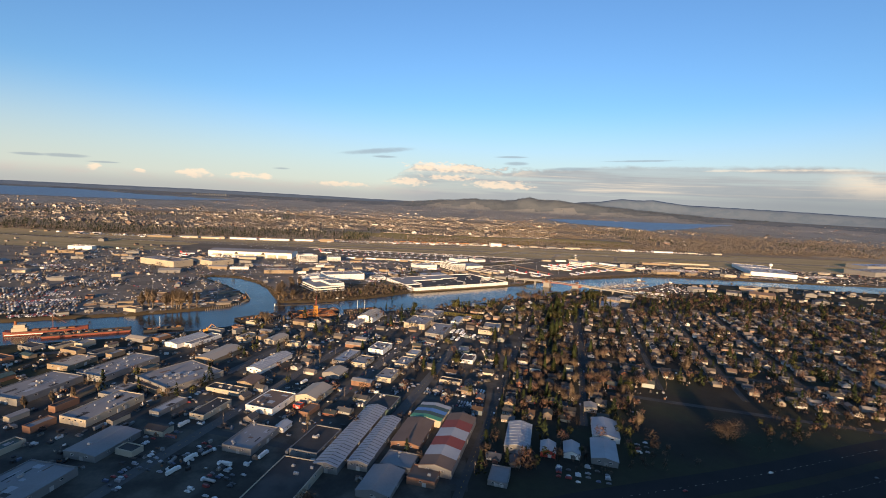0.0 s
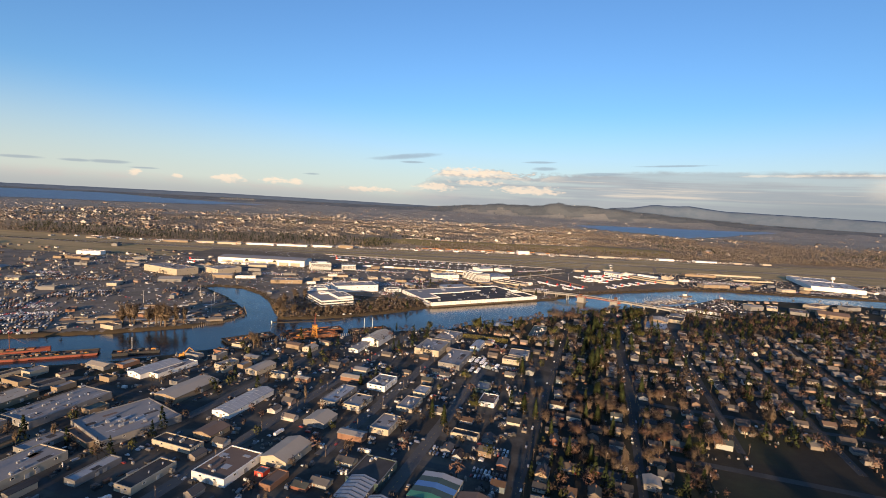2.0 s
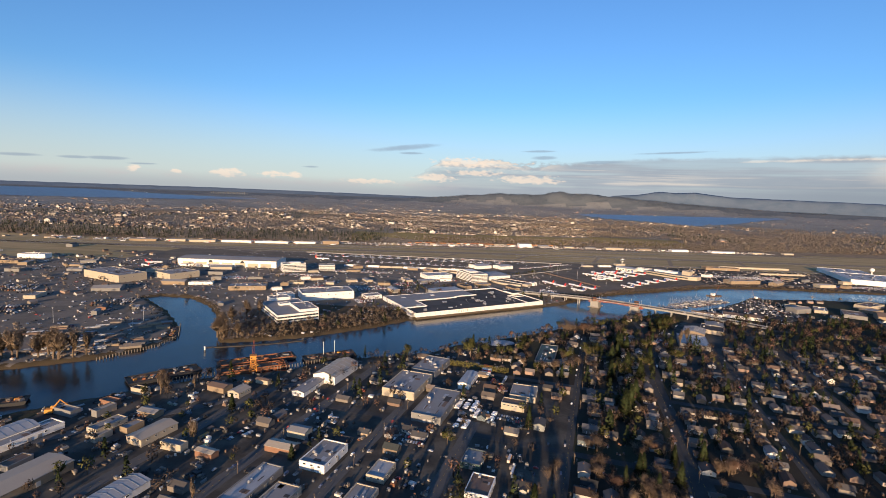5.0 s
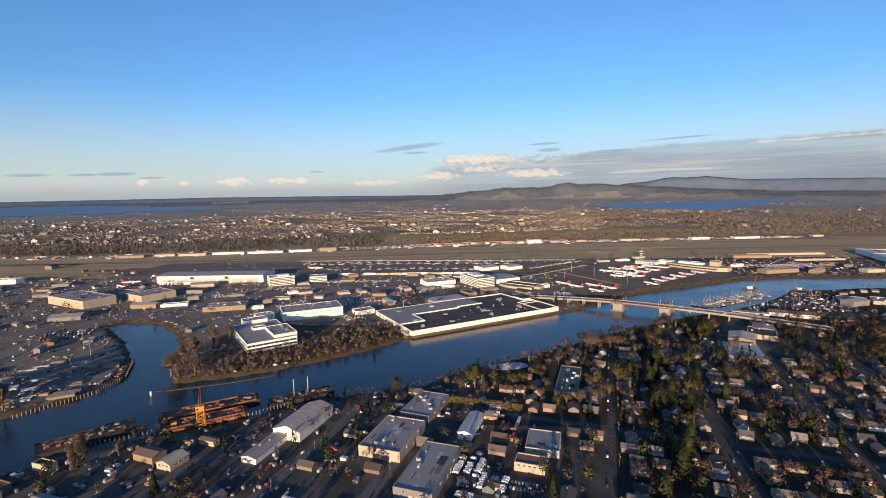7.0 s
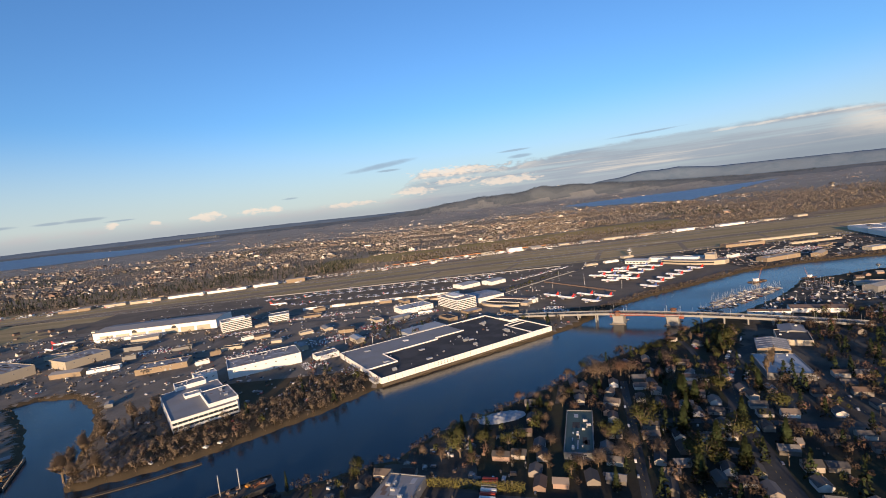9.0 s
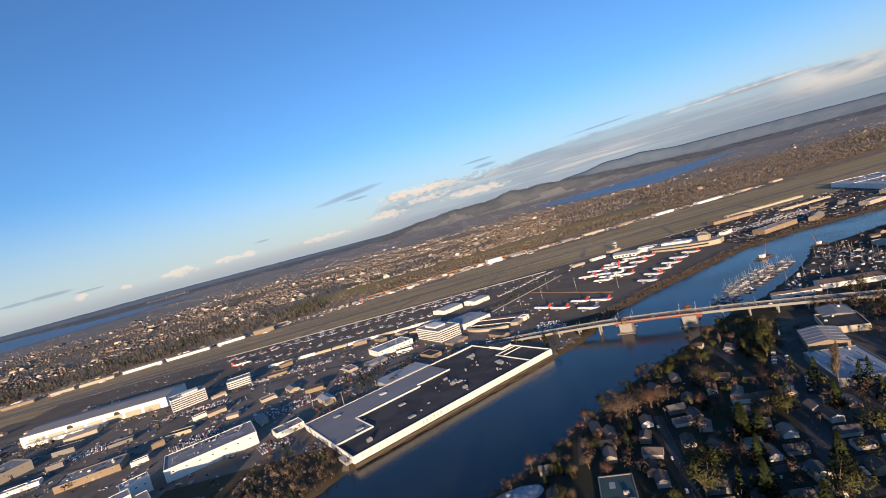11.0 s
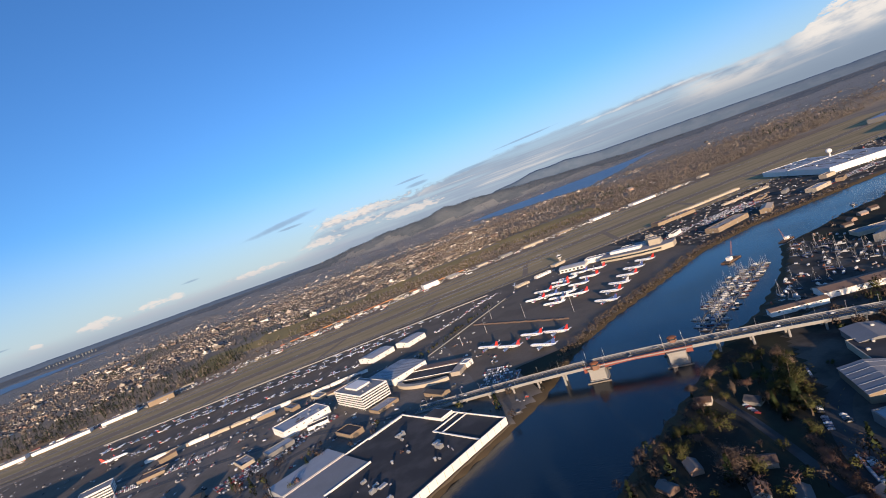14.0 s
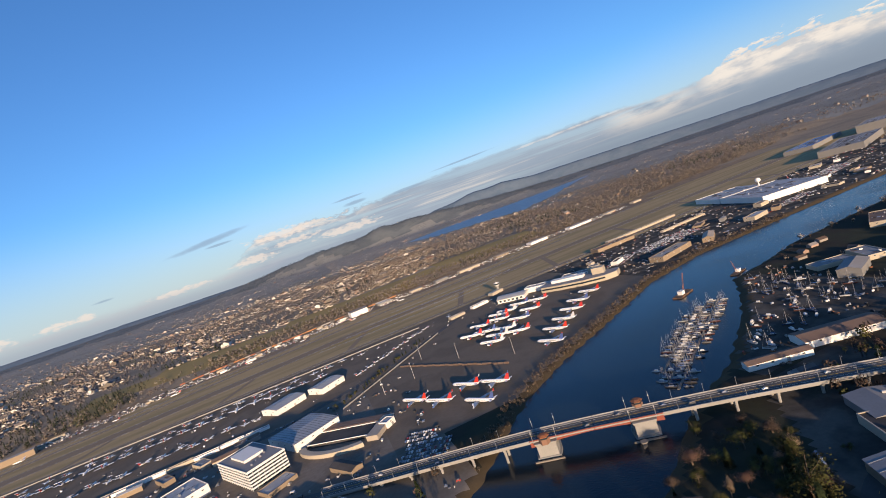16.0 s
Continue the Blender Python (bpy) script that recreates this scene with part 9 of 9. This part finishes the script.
wood("bank_thicket", "tan bare thicket on the point between inlet and river", np.array(sp), g.uniform(3.0, 8.0, len(sp)), "twigs_tan", "fine", 90)


def bank_scrub(label, pts, width, n, h, material, seed):
    """Low scrub along a bank."""
    q = np.random.default_rng(seed)
    P = np.array(pts, float)
    seg = np.hypot(*(P[1:] - P[:-1]).T)
    t = q.random(n) * seg.sum()
    i = np.clip(np.searchsorted(np.cumsum(seg), t), 0, len(seg) - 1)
    f = (t - (np.cumsum(seg) - seg)[i]) / seg[i]
    dirv = (P[1:] - P[:-1])[i] / seg[i][:, None]
    p = P[i] + (P[1:] - P[:-1])[i] * f[:, None] + np.stack([-dirv[:, 1], dirv[:, 0]], 1) * (q.random(n)[:, None] * width)
    dep = river_depth(p[:, 0], p[:, 1])
    t2 = np.clip((dep + 6) / 9, 0, 1)
    z = LAND * (1 - t2) - 1.6 * t2
    ok = (dep < -0.5) & np.array([is_free(a, b, 0.3) for a, b in p])
    wood("bank_scrub", label, p[ok], q.uniform(*h, ok.sum()), material, "round", 42, z[ok])


bank_scrub("tan winter scrub on the airfield bank", [(150, 818), (186, 856), (209, 877), (255, 907), (324, 942), (416, 992), (504, 1012), (640, 1009)], 13, 1100, (1.8, 4.4), "twigs_tan", 1)
bank_scrub("bare scrub under the offices", [(-196, 586), (-160, 599), (-126, 617), (-75, 658), (-44, 694)], 14, 300, (1.5, 4.0), "twigs_tan", 2)
bank_scrub("dark riverside trees below the houses", [(190, 738), (174, 727), (135, 701), (100, 672), (65, 646), (6, 608), (-10, 586), (-68, 564)], 9, 240, (2.5, 6), "twigs", 3)
bank_scrub("bare scrub on the left bank", [(-240, 592), (-262, 634), (-310, 687), (-366, 735)], 9, 60, (1.0, 2.5), "twigs_tan", 4)
bank_scrub("bare scrub around the inlet", [(-357, 747), (-320, 744), (-280, 714), (-248, 674), (-215, 614), (-198, 586)], 9, 200, (1.2, 3.0), "twigs_tan", 5)
bank_scrub("dark scrub on the far river bank", [(1300, 941), (812, 911), (677, 926), (531, 924), (475, 911)], 12, 300, (2, 4), "twigs", 6)
bank_scrub("dark trees on the embankment of the highway", [(70, 219), (180, 254), (300, 297), (470, 344), (900, 415)], 26, 420, (2, 6), "twigs", 8)
ob = thing("hedge", "clipped yellow-green hedge beside the yard", "hedge", 30, 552, LAND, -15)
v, f = scatter_tris(np.stack([g.uniform(-24, 24, 2600), g.uniform(-1.3, 1.3, 2600), g.uniform(0, 4.2, 2600)], 1), 0.4, 5)
part("foliage", np_mesh("foliage", v, f, "hedge"), None, ob)
# trees on the ridge in the south, against the sun
x = g.uniform(-900, 1100, 900)
y = g.uniform(-420, -190, 900)
wood("ridge_woods", "woods on the ridge behind the start", np.stack([x, y], 1), g.uniform(6, 10, 900), "wood_con", "con", 30)
# goods train on the far railway
for i in range(44):
    L = 9.2
    x = -150 + i * 9.7
    assemble("goods_wagon", "goods wagon standing on the far railway", "wagon", (("body", cached("wag_body", lambda: MB().box(0, 0, 0.7, 9.0, 1.7, 2.0).box(0, 0, 2.7, 8.8, 1.5, 0.2).mesh("body", "rail"))), ("underframe", cached("wag_frame", lambda: MB().box(0, 0, 0.1, 8.0, 1.2, 0.6).mesh("underframe", "dark")))), pose(*far_side(x, 1580), LAND, 0, 0, 13.5 if x < 150 else 6.8), "goods train")
tagged(new("railway", ribbon(MB(), [far_side(x, 1580) for x in range(-1400, 1401, 50)], 9).mesh("railway", "mud")), "railway bed below the wooded slope", "railway", kind="structure")
# the far town's towers
for i in range(16):
    az = radians(-30.5 + i * 0.24 + g.uniform(-0.05, 0.05))
    d = 3950
    x, y = CX + d * math.sin(az), CY + d * math.cos(az)
    hgt = g.uniform(6, 19)
    ob = thing("tower_block", "tower block of the far town in pale haze colour", "tower block", x, y, ground_z(x, y) - 1, 20, "far town")
    # walls share the far land's base colour, which has haze in it
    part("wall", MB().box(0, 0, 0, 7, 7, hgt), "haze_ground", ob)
    part("roof", MB().box(0, 0, hgt, 5, 5, 2.5), "dark", ob)


# cars past counting: one mesh
def parked_cars(name, label, spots):
    protos = {}
    for k in ("car", "van", "pickup", "suv"):
        a, b = CARS[k][0][1], CARS[k][1][1]
        protos[k] = [([tuple(v.co) for v in m.vertices], [tuple(p.vertices) for p in m.polygons]) for m in (a, b)]
    mb = MB()
    for kind, x, y, deg, z in spots:
        c, s = math.cos(radians(deg)), math.sin(radians(deg))
        for i, (vs, fs) in enumerate(protos[kind]):
            mb.add([(x + p[0] * c - p[1] * s, y + p[0] * s + p[1] * c, z + p[2]) for p in vs], fs, i)
    tagged(new(name, mb.mesh(name, M["manycars"], M["glass"])), label, "cars", kind="stuff")




def lot(x, y, deg, n, rows, gap=1.7, row_gap=4.6, kinds=("car", "suv", "pickup"), skip=0.2):
    a = radians(deg)
    for j in range(rows):
        for i in range(n):
            if rng.random() < skip:
                continue
            u, v = (i - n / 2) * gap, (j - rows / 2) * row_gap
            px, py = x + u * math.cos(a) - v * math.sin(a), y + u * math.sin(a) + v * math.cos(a)
            if is_free(px, py, 0.8) and river_depth(np.array([px]), np.array([py]))[0] < -8:
                CAR_REST.append((rng.choice(kinds), px, py, deg + 90 + rng.choice((0, 180)), LAND + 0.02))


for lx, ly, ld, ln, lr in ((-60, 905, 33, 40, 5), (-120, 850, 33, 24, 6), (-20, 935, 33, 26, 3), (-200, 830, 33, 26, 5), (-250, 930, 5, 40, 4), (-160, 985, 5, 60, 3), (-330, 880, 15, 34, 5), (-440, 520, 30, 40, 8), (-480, 560, 30, 40, 6), (-400, 470, 30, 30, 4),
                           (135, 872, -30, 18, 5), (560, 1120, 5, 60, 8), (700, 1060, 5, 70, 4), (900, 1130, 10, 70, 8), (480, 1120, 30, 30, 5), (380, 760, -25, 20, 1), (-110, 770, 33, 14, 5), (-70, 740, 33, 8, 5), (-560, 900, 10, 40, 5), (-640, 760, 10, 40, 5)):
    lot(lx, ly, ld, ln, lr)
for lx, ly, ld, ln, lr in ((-120, 228, 75, 16, 3), (-98, 210, 75, 12, 4), (-150, 252, 75, 14, 2), (-140, 215, 75, 16, 3), (-62, 232, 75, 5, 2), (-130, 300, 75, 20, 2), (-210, 300, 75, 14, 1), (-155, 300, 75, 16, 2), (70, 232, 75, 8, 3), (85, 232, 75, 8, 3), (120, 262, 75, 8, 2), (-75, 340, 75, 16, 2), (-20, 330, 75, 12, 3), (20, 330, 75, 12, 2), (-60, 450, 75, 14, 2), (-100, 440, 75, 16, 2),
                           (-60, 1478, 13, 120, 4), (120, 1518, 13, 60, 4), (-260, 1432, 13, 60, 3), (300, 1545, 7, 80, 2)):
    lot(lx, ly, ld, ln, lr, 1.9, 4.8, ("car", "van", "pickup", "suv"), 0.62)
parked_cars("parked_cars", "countless parked cars and vans in the yards", CAR_REST)
